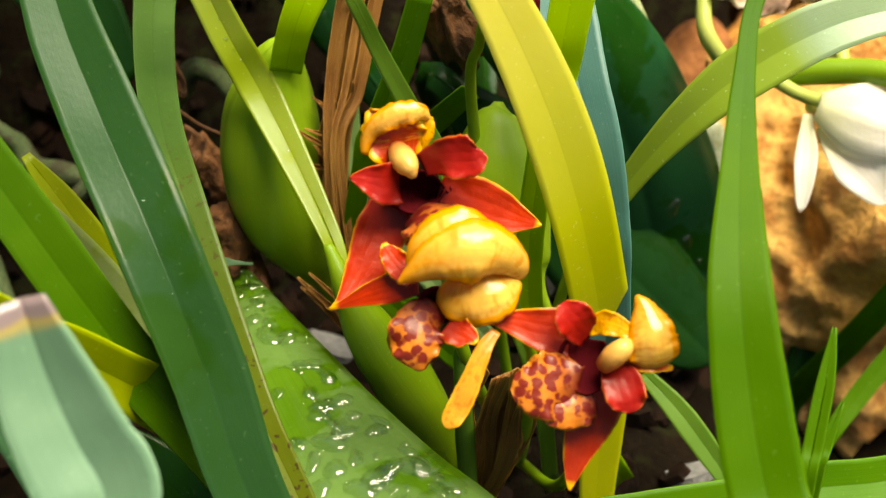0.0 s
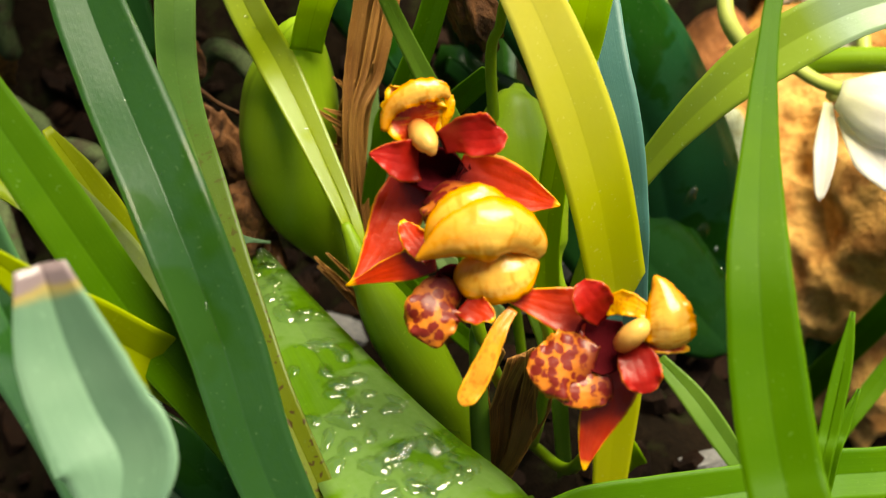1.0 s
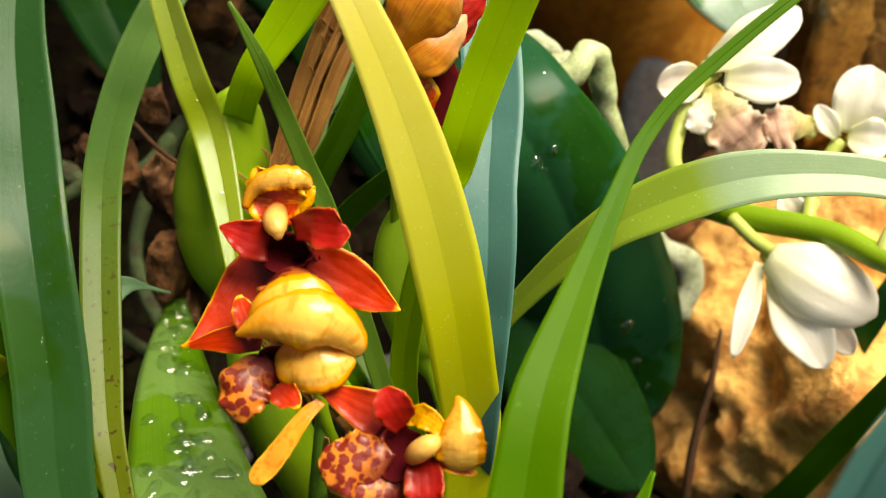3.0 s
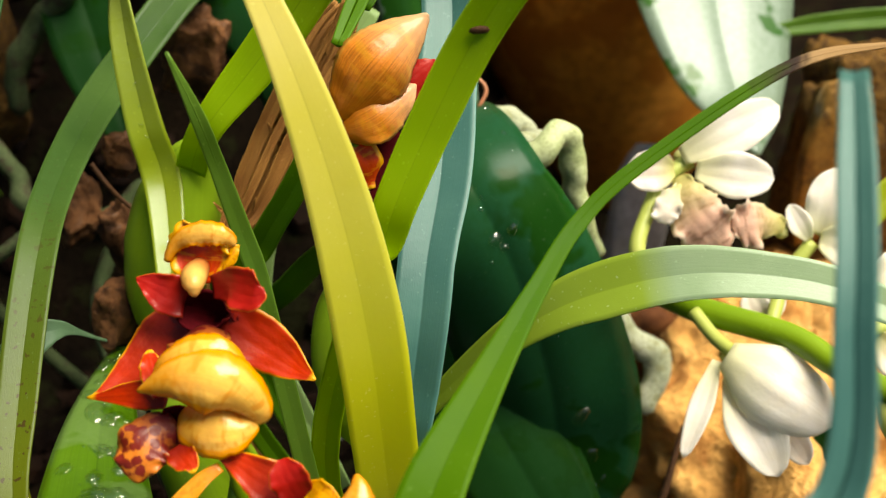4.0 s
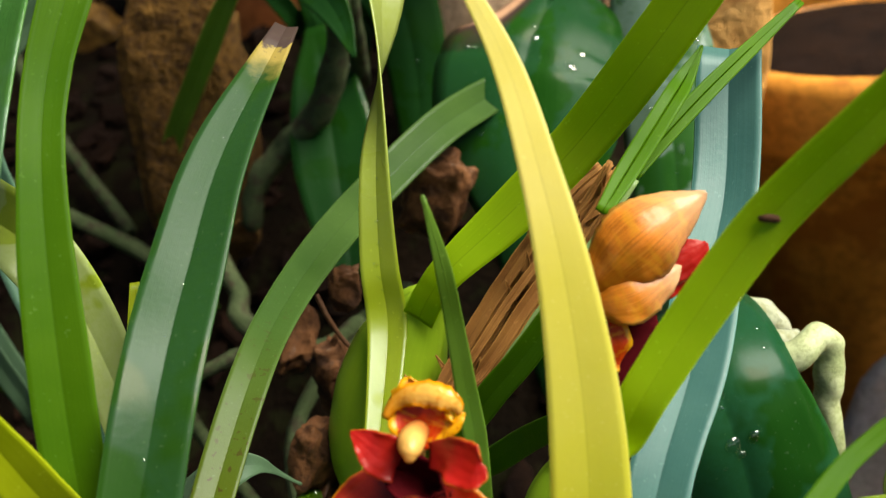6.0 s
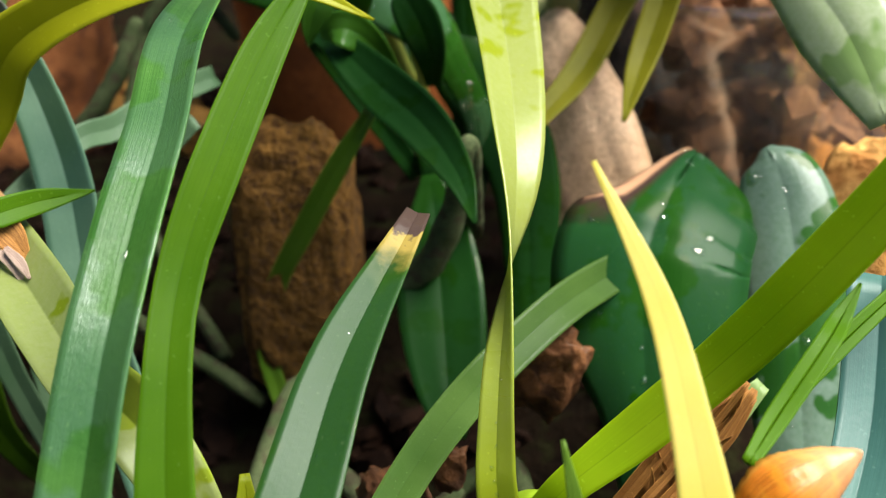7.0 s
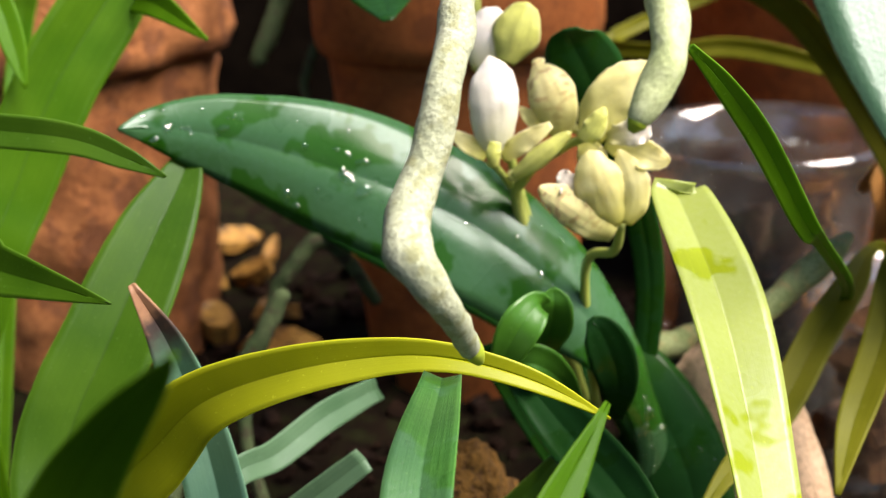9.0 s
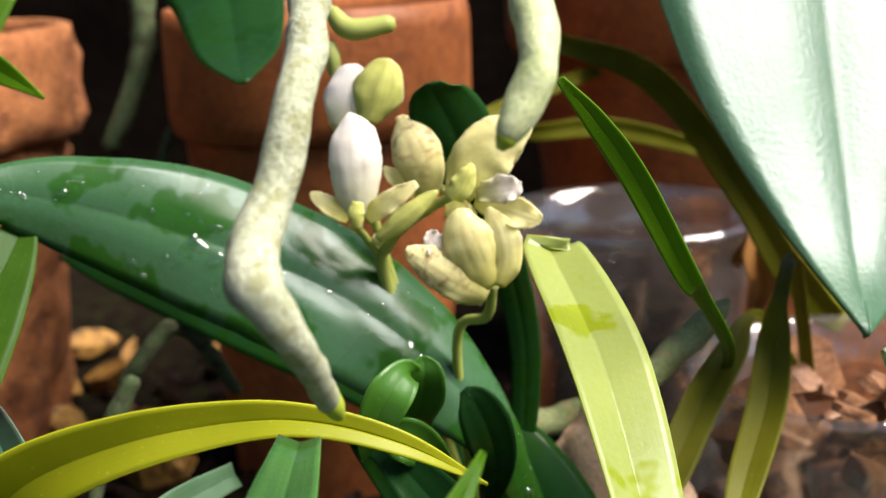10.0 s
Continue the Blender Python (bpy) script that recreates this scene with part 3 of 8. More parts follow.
def petal(parent, name, material, base, tip, half, facing, point=0.3, cup=0.2, arch=0.08, thick=0.00035, frill=0.05, ridges=0.03):
    """A petal from base to tip; point 0 is round, 1 sharp; cup > 0 lifts its edges towards `facing`."""
    base, tip = np.array(base), np.array(tip)
    u, v = np.linspace(0, 1, 19), np.linspace(-1, 1, 13)
    along = tip - base
    length = np.linalg.norm(along)
    t = along / length
    side = unit(np.cross(t, np.array(facing)))
    nor = np.cross(side, t)
    prof = (0.34 + 0.66 * np.sin(np.clip(u / (0.55 - 0.1 * point), 0, 1) * math.pi / 2)) * np.maximum(1 - u ** (4 - 1.8 * point), 0) ** (0.5 + 0.45 * point)
    prof = np.maximum(prof, 0.03)
    seed = sum(ord(ch) for ch in name) + int(abs(base[0]) * 1e5)
    wavy = frill * np.sin(u * 17 + seed)[:, None] * np.abs(v)[None, :] ** 3 + ridges * (np.cos(v * 9.5) * np.sin(np.minimum(u, 0.8) * 3.2)[:, None] + 0.8 * np.sin(u * 6 + seed)[:, None] * v)
    w = half * prof
    grid = base + along * u[:, None, None] + side * (w[:, None] * v * (1 + (0.03 + 0.4 * max(0, frill - 0.05)) * np.sin(u * 11 + seed))[:, None])[..., None]
    lift = arch * length * np.sin(math.pi * u)[:, None] + w[:, None] * (cup * v[None, :] ** 2 + wavy)
    grid = grid + nor * lift[..., None]
    gn = unit(np.cross(np.gradient(grid, axis=1), np.gradient(grid, axis=0)))
    gn *= np.sign((gn * nor).sum(-1).mean())
    verts, faces = sheet(grid, gn, thick)
    uv = np.stack(np.broadcast_arrays((v[None, :] + 1) / 2, u[:, None]), -1).reshape(-1, 2)
    return link_mesh(name, verts, faces, MAT[material], parent, np.vstack([uv, uv]))


def tepal(parent, name, material, rows, facing, wrap=-25.0, frill=0.04, thick=0.0004):
    """A petal or sepal along a spine of (x, y, z, half width); wrap: degrees by which its halves bend away from `facing` (below 0: towards it)."""
    s = spline(rows, 6)
    c, hw = s[:, :3], np.maximum(s[:, 3], 0.0001)
    tan = unit(np.gradient(c, axis=0))
    side = unit(np.cross(tan, np.array(facing)))
    nor = unit(np.cross(side, tan))
    v, n = np.linspace(-1, 1, 15), len(c)
    a = radians(abs(wrap)) + 1e-4
    across, depth = np.sin(a * v) / math.sin(min(a, math.pi / 2)), (1 - np.cos(a * v)) / math.sin(min(a, math.pi / 2)) * (-1 if wrap > 0 else 1)
    seed = sum(ord(ch) for ch in name) + int(abs(rows[0][0]) * 1e5)
    u = np.linspace(0, 1, n)
    ripple = frill * (np.sin(u * 23 + seed)[:, None] * np.sign(v)[None, :] + np.sin(u * 13 + 2 * seed)[:, None]) * np.abs(v)[None, :] ** 3
    veins = 0.018 * np.cos(v * 15)[None, :] * np.sin(np.pi * u)[:, None]
    rng = np.random.RandomState(seed % 9973)
    ragged = 1 + 0.25 * frill * rng.normal(0, 1, (n, 2))
    edge = np.where(v[None, :] < 0, ragged[:, :1], ragged[:, 1:])
    grid = c[:, None, :] + side[:, None, :] * (hw[:, None] * across * edge)[..., None] + nor[:, None, :] * (hw[:, None] * (depth[None, :] + ripple + veins))[..., None]
    dents = np.array([[noise.fractal(Vector(q * 330.0), 1.0, 2.0, 3) for q in line] for line in grid])
    grid = grid + nor[:, None, :] * (0.09 * hw[:, None] * dents * (0.4 + np.abs(v))[None, :])[..., None]
    gn = unit(np.cross(np.gradient(grid, axis=1), np.gradient(grid, axis=0)))
    gn *= np.sign((gn * nor[:, None, :]).sum(-1).mean())
    verts, faces = sheet(grid, gn, thick * np.clip(1.1 - 0.7 * np.abs(v), 0.3, 1)[None, :, None])
    uv = np.stack(np.broadcast_arrays((v[None, :] + 1) / 2, u[:, None]), -1).reshape(-1, 2)
    return link_mesh(name, verts, faces, MAT[material], parent, np.vstack([uv, uv]))


def drops(key, count, smallest, largest, seed, across=0.85, start=0.1, end=0.95):
    """Water drops lying on a leaf: one part of uncountable small lenses."""
    surf, gn, ob, hw = SURFACE[key]
    rng = random.Random(seed)
    verts, faces = [], []
    n, m = surf.shape[:2]
    for _ in range(count):
        fi, fj = (start + (end - start) * rng.random()) * (n - 1), (0.5 + across * (rng.random() - 0.5)) * (m - 1)
        i, j = min(int(fi), n - 2), min(int(fj), m - 2)
        a, b = fi - i, fj - j
        p = (1 - a) * (1 - b) * surf[i, j] + a * (1 - b) * surf[i + 1, j] + (1 - a) * b * surf[i, j + 1] + a * b * surf[i + 1, j + 1]
        nrm = gn[i, j]
        s = unit(surf[i + 1, j] - surf[i, j])
        q = np.cross(nrm, s)
        r = smallest * (largest / smallest) ** (rng.random() ** 2.2)
        e, turn = 1 + 0.8 * rng.random(), rng.random() * 6.28
        ax = s * math.cos(turn) + q * math.sin(turn)
        ay = np.cross(nrm, ax)
        k = len(verts)
        rings = ((1.0, -0.05), (0.93, 0.16), (0.72, 0.34), (0.38, 0.46))
        for f, h in rings:
            for z in range(10):
                w = z / 10 * 6.2832
                wob = 1 + 0.16 * math.sin(2 * w + turn * 3) + 0.08 * math.sin(3 * w + turn)
                verts.append(p + (ax * math.cos(w) * e + ay * math.sin(w)) * r * f * wob + nrm * r * h * 0.8)
        verts.append(p + nrm * r * 0.40)
        for ring in range(3):
            for z in range(10):
                faces.append((k + ring * 10 + z, k + ring * 10 + (z + 1) % 10, k + ring * 10 + 10 + (z + 1) % 10, k + ring * 10 + 10 + z))
        faces += [(k + 30 + z, k + 30 + (z + 1) % 10, k + 40) for z in range(10)]
    d = link_mesh("water", verts, faces, MAT["water"], ob, None, "clear water drops")
    return tagged(d, kind="stuff")


def thing(name, at, label, category, group=""):
    e = new(name)
    e.location = at
    e.empty_display_size = 0.01
    bpy.context.view_layer.update()
    return tagged(e, label, category, group)


def settle(e):
    """Parts were built in world places: keep them there under their empty."""
    inv = Matrix.Translation(e.location).inverted()
    for ch in e.children:
        ch.matrix_parent_inverse = inv


def lump(name, parent, material, at, size, seed, rough=0.18, freq=2.2, sub=4, label="", turn=(0, 0, 0), flat=0.0):
    bm = bmesh.new()
    bmesh.ops.create_icosphere(bm, subdivisions=sub, radius=1.0)
    rot = Euler([radians(a) for a in turn]).to_matrix()
    for vert in bm.verts:
        d = vert.co.copy()
        k = 1 + rough * noise.fractal(d * freq + Vector((seed, seed * 0.7, 1.3 * seed)), 1.0, 2.0, 4)
        if flat:
            d = Vector([math.copysign(abs(c) ** (1 - flat), c) for c in d])
        vert.co = rot @ Vector((d.x * size[0], d.y * size[1], d.z * size[2])) * k + Vector(at)
    return part(name, bm, MAT[material], parent, label)


def lathe(profile, radius, height, wob, lumpy=0.0):
    bm = bmesh.new()
    n, rings = 96 if lumpy else 48, []
    if lumpy:
        fine = [profile[0]]
        for a, b in zip(profile, profile[1:]):
            k = max(1, int(abs(b[1] - a[1]) * 40))
            fine += [(a[0] + (b[0] - a[0]) * i / k, a[1] + (b[1] - a[1]) * i / k) for i in range(1, k + 1)]
        profile = fine
    for r, z in profile:
        ring = []
        for k in range(n):
            a = 2 * math.pi * k / n
            w = 1 + 0.014 * noise.noise(Vector((math.cos(a) * 2, math.sin(a) * 2, z * 3 + wob)))
            if lumpy:
                w += lumpy * noise.fractal(Vector((math.cos(a) * 5, math.sin(a) * 5, z * 14 + wob)), 1.0, 2.0, 4)
            ring.append(bm.verts.new((radius * r * w * math.cos(a), radius * r * w * math.sin(a), height * z)))
        rings.append(ring)
    for a, b in zip(rings, rings[1:]):
        for k in range(n):
            bm.faces.new((a[k], a[(k + 1) % n], b[(k + 1) % n], b[k]))
    bmesh.ops.remove_doubles(bm, verts=bm.verts, dist=1e-6)
    return bm


def pot(name, at, radius, height, material, label, rim=True, category="flower pot", lumpy=0.0):
    """A thick-walled flower pot with a rim and a filling of dark bark."""
    e = thing(name, at, label, category)
    body = [(0.0, 0.0), (0.70, 0.0), (0.72, 0.03), (0.80, 0.30), (0.88, 0.62), (0.93, 0.80)]
    body += [(0.96, 0.86), (0.90, 0.86)] if rim else [(0.97, 0.98), (0.95, 1.0), (0.92, 1.0)]
    body += [(0.84, 0.70), (0.80, 0.60), (0.0, 0.60)]
    parts = [part("body", lathe(body, radius, height, radius * 90, lumpy), MAT[material], e)]
    if rim:
        ring = [(0.94, 0.79), (1.0, 0.80), (1.02, 0.83), (1.02, 0.965), (1.0, 1.0), (0.94, 1.0), (0.905, 0.97), (0.90, 0.83), (0.94, 0.79)]
        parts.append(part("rim", lathe(ring, radius, height, radius * 50, lumpy), MAT[material], e))
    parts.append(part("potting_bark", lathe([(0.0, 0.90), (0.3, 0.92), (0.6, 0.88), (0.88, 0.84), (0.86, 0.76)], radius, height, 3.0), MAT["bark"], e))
    return e


# ---- the place ----
def smooth(a, b, x):
    t = min(1.0, max(0.0, (x - a) / (b - a)))
    return t * t * (3 - 2 * t)


def ground_height(x, y):
    left = smooth(0.060, 0.015, x) if x < 0.06 else 0.0
    near = smooth(0.02, 0.08, y)
    h = 0.066 * left * near + 0.052 * smooth(0.20, 0.30, y) * smooth(0.075, 0.0, x)
    h += 0.075 * smooth(0.24, 0.34, y) * smooth(0.03, 0.13, x) * 0.4
    return h + 0.004 * noise.fractal(Vector((x * 40, y * 40, 0.3)), 1.0, 2.0, 4)


def build_ground():
    near = list(np.linspace(-0.45, 0.35, 100))
    xs = [-30, -12, -5, -2, -1.1, -0.7, *near, 0.5, 0.8, 1.4, 3, 8, 30]
    ys = [-30, -12, -5, -2, -1, -0.5, *np.linspace(-0.2, 0.75, 110), 0.9, 1.2, 2, 5, 12, 30]
    verts = [(x, y, ground_height(x, y)) for y in ys for x in xs]
    n = len(xs)
    faces = [(j * n + i, j * n + i + 1, (j + 1) * n + i + 1, (j + 1) * n + i) for j in range(len(ys) - 1) for i in range(n - 1)]
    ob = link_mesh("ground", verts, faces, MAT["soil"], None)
    tagged(ob, "soil under the orchids, near black with the foliage's shade in its colour", "ground", kind="structure")


def build_wall(name, centre, size, label):
    bm = bmesh.new()
    bmesh.ops.create_cube(bm, size=1.0, matrix=Matrix.LocRotScale(centre, None, size))
    bmesh.ops.bevel(bm, geom=bm.edges, offset=0.01, segments=2, affect="EDGES")
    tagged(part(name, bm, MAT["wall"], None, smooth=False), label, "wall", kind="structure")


def chip_mesh(rng, at, size, out_v, out_f):
    k = len(out_v)
    rot = Euler((rng.uniform(-0.6, 0.6), rng.uniform(-0.6, 0.6), rng.uniform(0, 6.28))).to_matrix()
    sx, sy, sz = size * rng.uniform(0.7, 1.6), size * rng.uniform(0.5, 0.9), size * rng.uniform(0.18, 0.45)
    for z in (-1, 1):
        for i in range(7):
            a = i / 7 * 6.283
            r = rng.uniform(0.75, 1.15) * (0.85 if z > 0 else 1)
            p = rot @ Vector((math.cos(a) * sx * r, math.sin(a) * sy * r, z * sz * rng.uniform(0.7, 1.1)))
            out_v.append(Vector(at) + p)
    out_f += [tuple(k + i for i in range(7))[::-1], tuple(k + 7 + i for i in range(7))]
    out_f += [(k + i, k + (i + 1) % 7, k + 7 + (i + 1) % 7, k + 7 + i) for i in range(7)]


def build_chips(name, material, count, xr, yr, size, seed, label, lift=0.3):
    rng = random.Random(seed)
    v, f = [], []
    for _ in range(count):
        x, y = rng.uniform(*xr), rng.uniform(*yr)
        s = size * rng.uniform(0.5, 1.4)
        chip_mesh(rng, (x, y, ground_height(x, y) + s * lift), s, v, f)
    ob = link_mesh(name, v, f, MAT[material], None, None, "", False)
    tagged(ob, label, "bark chips", kind="stuff")


build_ground()
# added walls: dark backdrop behind and left, unseen sun blocker at right
build_wall("wall_back", (-0.1, 0.86, 0.10), (2.4, 0.10, 0.40), "added plain dark wall standing in for the darkness behind the pots")
build_wall("wall_left", (-0.66, 0.25, 0.30), (0.10, 1.12, 0.80), "added plain dark wall keeping the background beside the pots dark")
build_wall("wall_right", (0.46, 0.670, 0.10), (0.08, 0.53, 0.40), "added wall out of view, blocking sun from the pots")
build_chips("bark_chips", "bark", 1100, (-0.26, 0.06), (0.03, 0.50), 0.0045, 5, "reddish brown bark chips, darkened for the shade, lying on soil")
build_chips("clay_shards", "ochre_bark", 12, (-0.275, -0.185), (0.40, 0.52), 0.009, 8, "golden brown bark shards on dark soil", 0.7)
build_chips("gravel", "slate", 26, (-0.06, 0.09), (0.05, 0.22), 0.005, 11, "grey wet gravel between the leaves")

# pots, stones and the clear cup
pot("flower_pot", (0.080, 0.352, 0.004), 0.058, 0.122, "brown_clay", "smooth brown terracotta pot standing on the soil")
pot("flower_pot", (-0.133, 0.43, 0.085), 0.047, 0.185, "clay", "orange terracotta pot behind the cream flowers")
pot("flower_pot", (-0.290, 0.42, 0.085), 0.068, 0.18, "rough_clay", "rough weathered terracotta pot with a thick rim", lumpy=0.05)
pot("flower_pot", (-0.005, 0.55, 0.085), 0.085, 0.20, "clay", "large dark terracotta pot at the back")

rock = thing("ochre_rock", (0.095, 0.20, 0.0), "rough ochre rock lit by the sun, standing on soil", "rock")
lump("rock_body", rock, "sandstone", (0.099, 0.180, 0.006), (0.053, 0.056, 0.056), 3.1, 0.28, 2.3, 6)
settle(rock)
shard = thing("clay_shard", (0.06, 0.215, 0.0), "upright broken terracotta shard beside the rock", "shard")
lump("shard_body", shard, "rough_clay", (0.078, 0.232, 0.018), (0.022, 0.012, 0.036), 5.3, 0.2, 1.5, 4, "", (12, -8, 20), 0.3)
settle(shard)
block = thing("cork_block", (-0.090, 0.260, 0.1), "upright granular brown cork block in the shade", "cork block")
lump("cork_body", block, "cork", (-0.0880, 0.2597, 0.1434), (0.0145, 0.010, 0.036), 7.7, 0.10, 3.0, 5, "", (0, 6, 10), 0.45)
settle(block)
pebble = thing("tan_stone", (-0.012, 0.296, 0.1), "smooth wet tan stone standing upright", "stone")
lump("stone_body", pebble, "stone", (-0.0235, 0.298, 0.150), (0.0165, 0.008, 0.045), 1.9, 0.10, 1.6, 5, "", (-4, -14, 0), 0.10)
settle(pebble)


def build_cup(cx, cy, base, size, fill_material, fill_height, label, seed):
    cup = thing("clear_cup", (cx, cy, base), label, "plastic cup")
    n, prof = 40, [(0.022, 0.0), (0.023, 0.004), (0.029, 0.070), (0.0292, 0.074), (0.0315, 0.076), (0.0318, 0.079), (0.0312, 0.081), (0.0286, 0.080), (0.0285, 0.068), (0.0222, 0.006), (0.0, 0.005)]
    v = []
    for r, h in prof:
        for k in range(n):
            a = 2 * math.pi * k / n
            w = 1 + (0.014 * math.cos(a * 9) if 0.004 < h < 0.07 else 0)
            v.append((cx + size * r * w * math.cos(a), cy + size * r * w * math.sin(a), base + size * h))
    f = [(i * n + k, i * n + (k + 1) % n, (i + 1) * n + (k + 1) % n, (i + 1) * n + k) for i in range(len(prof) - 1) for k in range(n)]
    f.append(tuple(range(n))[::-1])
    link_mesh("cup_wall", v, f, MAT["plastic"], cup).visible_shadow = False
    rng = random.Random(seed)
    cv, cf = [], []
    for _ in range(110):
        h = rng.uniform(0.008, fill_height)
        r, a = rng.uniform(0, 1) ** 0.5 * (0.016 + 0.09 * h), rng.uniform(0, 6.28)
        chip_mesh(rng, (cx + size * r * math.cos(a), cy + size * r * math.sin(a), base + size * h), size * 0.0068 * rng.uniform(0.6, 1.3), cv, cf)
    fill = link_mesh("bark_filling", cv, cf, MAT[fill_material], cup, None, "loose orchid bark pieces", False)
    tagged(fill, kind="stuff")
    settle(cup)


build_cup(0.020, 0.345, 0.092, 1.18, "fresh_bark", 0.080, "clear plastic cup full of brown bark pieces", 21)
build_cup(-0.036, 0.425, 0.105, 1.25, "soil", 0.058, "clear plastic cup with dark wet bark", 33)

slab = thing("stone_slab", (0.033, 0.296, 0.06), "ochre stone slab standing upright before the clear cup", "stone")
lump("slab_body", slab, "sandstone", (0.0335, 0.290, 0.118), (0.0115, 0.0035, 0.045), 6.1, 0.14, 1.8, 4, "", (0, 14, 5), 0.35)
settle(slab)
plank = thing("stone_chip", (0.070, 0.259, 0.016), "pale grey flat stone chip lying behind the rock", "stone")
lump("chip_body", plank, "pale_slate", (0.0700, 0.2589, 0.0415), (0.0085, 0.0035, 0.0260), 2.7, 0.12, 1.4, 3, "", (0, 16, 10), 0.5)
settle(plank)
bark_piece = thing("bark_piece", (0.128, 0.245, 0.0), "weathered yellow-brown piece of bark standing upright", "bark")
lump("bark_body", bark_piece, "cork", (0.128, 0.245, 0.045), (0.020, 0.015, 0.052), 4.4, 0.25, 1.8, 5, "", (0, 5, 0), 0.3)
for k, (px, pz, turn) in enumerate(((0.116, 0.072, 12), (0.128, 0.050, 5), (0.138, 0.066, -8))):
    lump("bark_layer", bark_piece, "ochre_bark", (px, 0.2325 + 0.001 * k, pz), (0.0075, 0.0035, 0.022), 8.2 + k, 0.22, 1.7, 3, "peeling ochre bark layer", (0, turn, 6), 0.35)
settle(bark_piece)


# larger pieces of orchid bark between the plants
for n, (at, size, lean) in enumerate((
    ((-0.0182, 0.2125, 0.1458), (0.0062, 0.0037, 0.0100), 25),
    ((-0.0308, 0.1853, 0.1422), (0.0027, 0.0016, 0.0046), 10),
    ((-0.0332, 0.1778, 0.1266), (0.0042, 0.0025, 0.0100), -8),
    ((-0.0328, 0.1590, 0.1256), (0.0046, 0.0028, 0.0060), 20),
    ((-0.0345, 0.1584, 0.1141), (0.0062, 0.0037, 0.0047), -20),
    ((0.0169, 0.1536, 0.1500), (0.0052, 0.0031, 0.0069), 10),
    ((-0.0453, 0.1875, 0.1312), (0.0078, 0.0047, 0.0067), 30),
)):
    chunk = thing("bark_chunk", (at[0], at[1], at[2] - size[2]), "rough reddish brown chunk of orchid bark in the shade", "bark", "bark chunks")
    lump("chunk_body", chunk, "shaded_bark", at, size, 2.3 + 1.7 * n, 0.35, 1.9, 4, "", (8, lean, 20 * n), 0.35)
    settle(chunk)


# ---- plants ----

orange_orchid = thing("orange_orchid", (-0.005, 0.115, 0.066), "strap-leaved orchid with pseudobulbs and red-orange flowers, growing from bark", "orchid")
blade("dark_blade", orange_orchid, "blue_cut", [(-0.0360, 0.0600, 0.0750, 0.00221), (-0.0348, 0.0646, 0.1096, 0.00263), (-0.0355, 0.0781, 0.1323, 0.00263), (-0.0361, 0.0858, 0.1409, 0.00401), (-0.0356, 0.0939, 0.1492, 0.00461), (-0.0336, 0.1037, 0.1581, 0.00492), (-0.0321, 0.1187, 0.1709, 0.00510), (-0.0323, 0.1348, 0.1778, 0.00521), (-0.0318, 0.1535, 0.1854, 0.00443), (-0.0281, 0.1800, 0.1938, 0.00191)], (0.4686, -0.7243, 0.5058), 0.4, 0.0006, label="blue-green strap leaf with a dried cut tip", twist=(2, 2, 2, 2, 2, 4, 10, 18, 24, 22))
blade("spotted_blade", orange_orchid, "spotted", [(-0.0300, 0.0850, 0.0750, 0.00217), (-0.0323, 0.0828, 0.1193, 0.00217), (-0.0325, 0.1009, 0.1393, 0.00217), (-0.0323, 0.1173, 0.1471, 0.00294), (-0.0306, 0.1374, 0.1556, 0.00308), (-0.0301, 0.1535, 0.1576, 0.00311), (-0.0276, 0.1724, 0.1583, 0.00335), (-0.0236, 0.1909, 0.1580, 0.00360), (-0.0146, 0.2075, 0.1613, 0.00365), (-0.0080, 0.2206, 0.1611, 0.00358), (0.0006, 0.2335, 0.1606, 0.00276)], (0.3417, -0.8231, 0.4535), 0.35, 0.0006, label="strap leaf with brown spots", twist=10)
blade("near_cut_blade", orange_orchid, "pale_cut", [(-0.0443, 0.0711, 0.1739, 0.00221), (-0.0406, 0.0759, 0.1775, 0.00584), (-0.0406, 0.0804, 0.1819, 0.00555), (-0.0399, 0.0850, 0.1877, 0.00468), (-0.0383, 0.0893, 0.1940, 0.00244)], (0.3226, -0.6380, 0.6992), 0.55, 0.0006, twist=12)
blade("left_blade", orange_orchid, "grass", [(-0.0400, 0.0800, 0.0750, 0.00220), (-0.0379, 0.0902, 0.1111, 0.00320), (-0.0398, 0.1009, 0.1396, 0.00340), (-0.0424, 0.1093, 0.1596, 0.00372), (-0.0439, 0.1188, 0.1787, 0.00373), (-0.0455, 0.1295, 0.1943, 0.00304), (-0.0460, 0.1396, 0.2048, 0.00298), (-0.0433, 0.1505, 0.2155, 0.00335), (-0.0402, 0.1645, 0.2260, 0.00288), (-0.0359, 0.1789, 0.2349, 0.00040)], (0.4864, -0.7866, 0.3802), 0.35, 0.0006)
blade("left_light_blade", orange_orchid, "lime", [(-0.0450, 0.1100, 0.0751, 0.00215), (-0.0469, 0.1209, 0.1106, 0.00236), (-0.0459, 0.1271, 0.1326, 0.00268), (-0.0452, 0.1340, 0.1509, 0.00291), (-0.0457, 0.1397, 0.1624, 0.00235), (-0.0467, 0.1444, 0.1702, 0.00066)], (0.5070, -0.7286, 0.4607), 0.32, 0.0006)
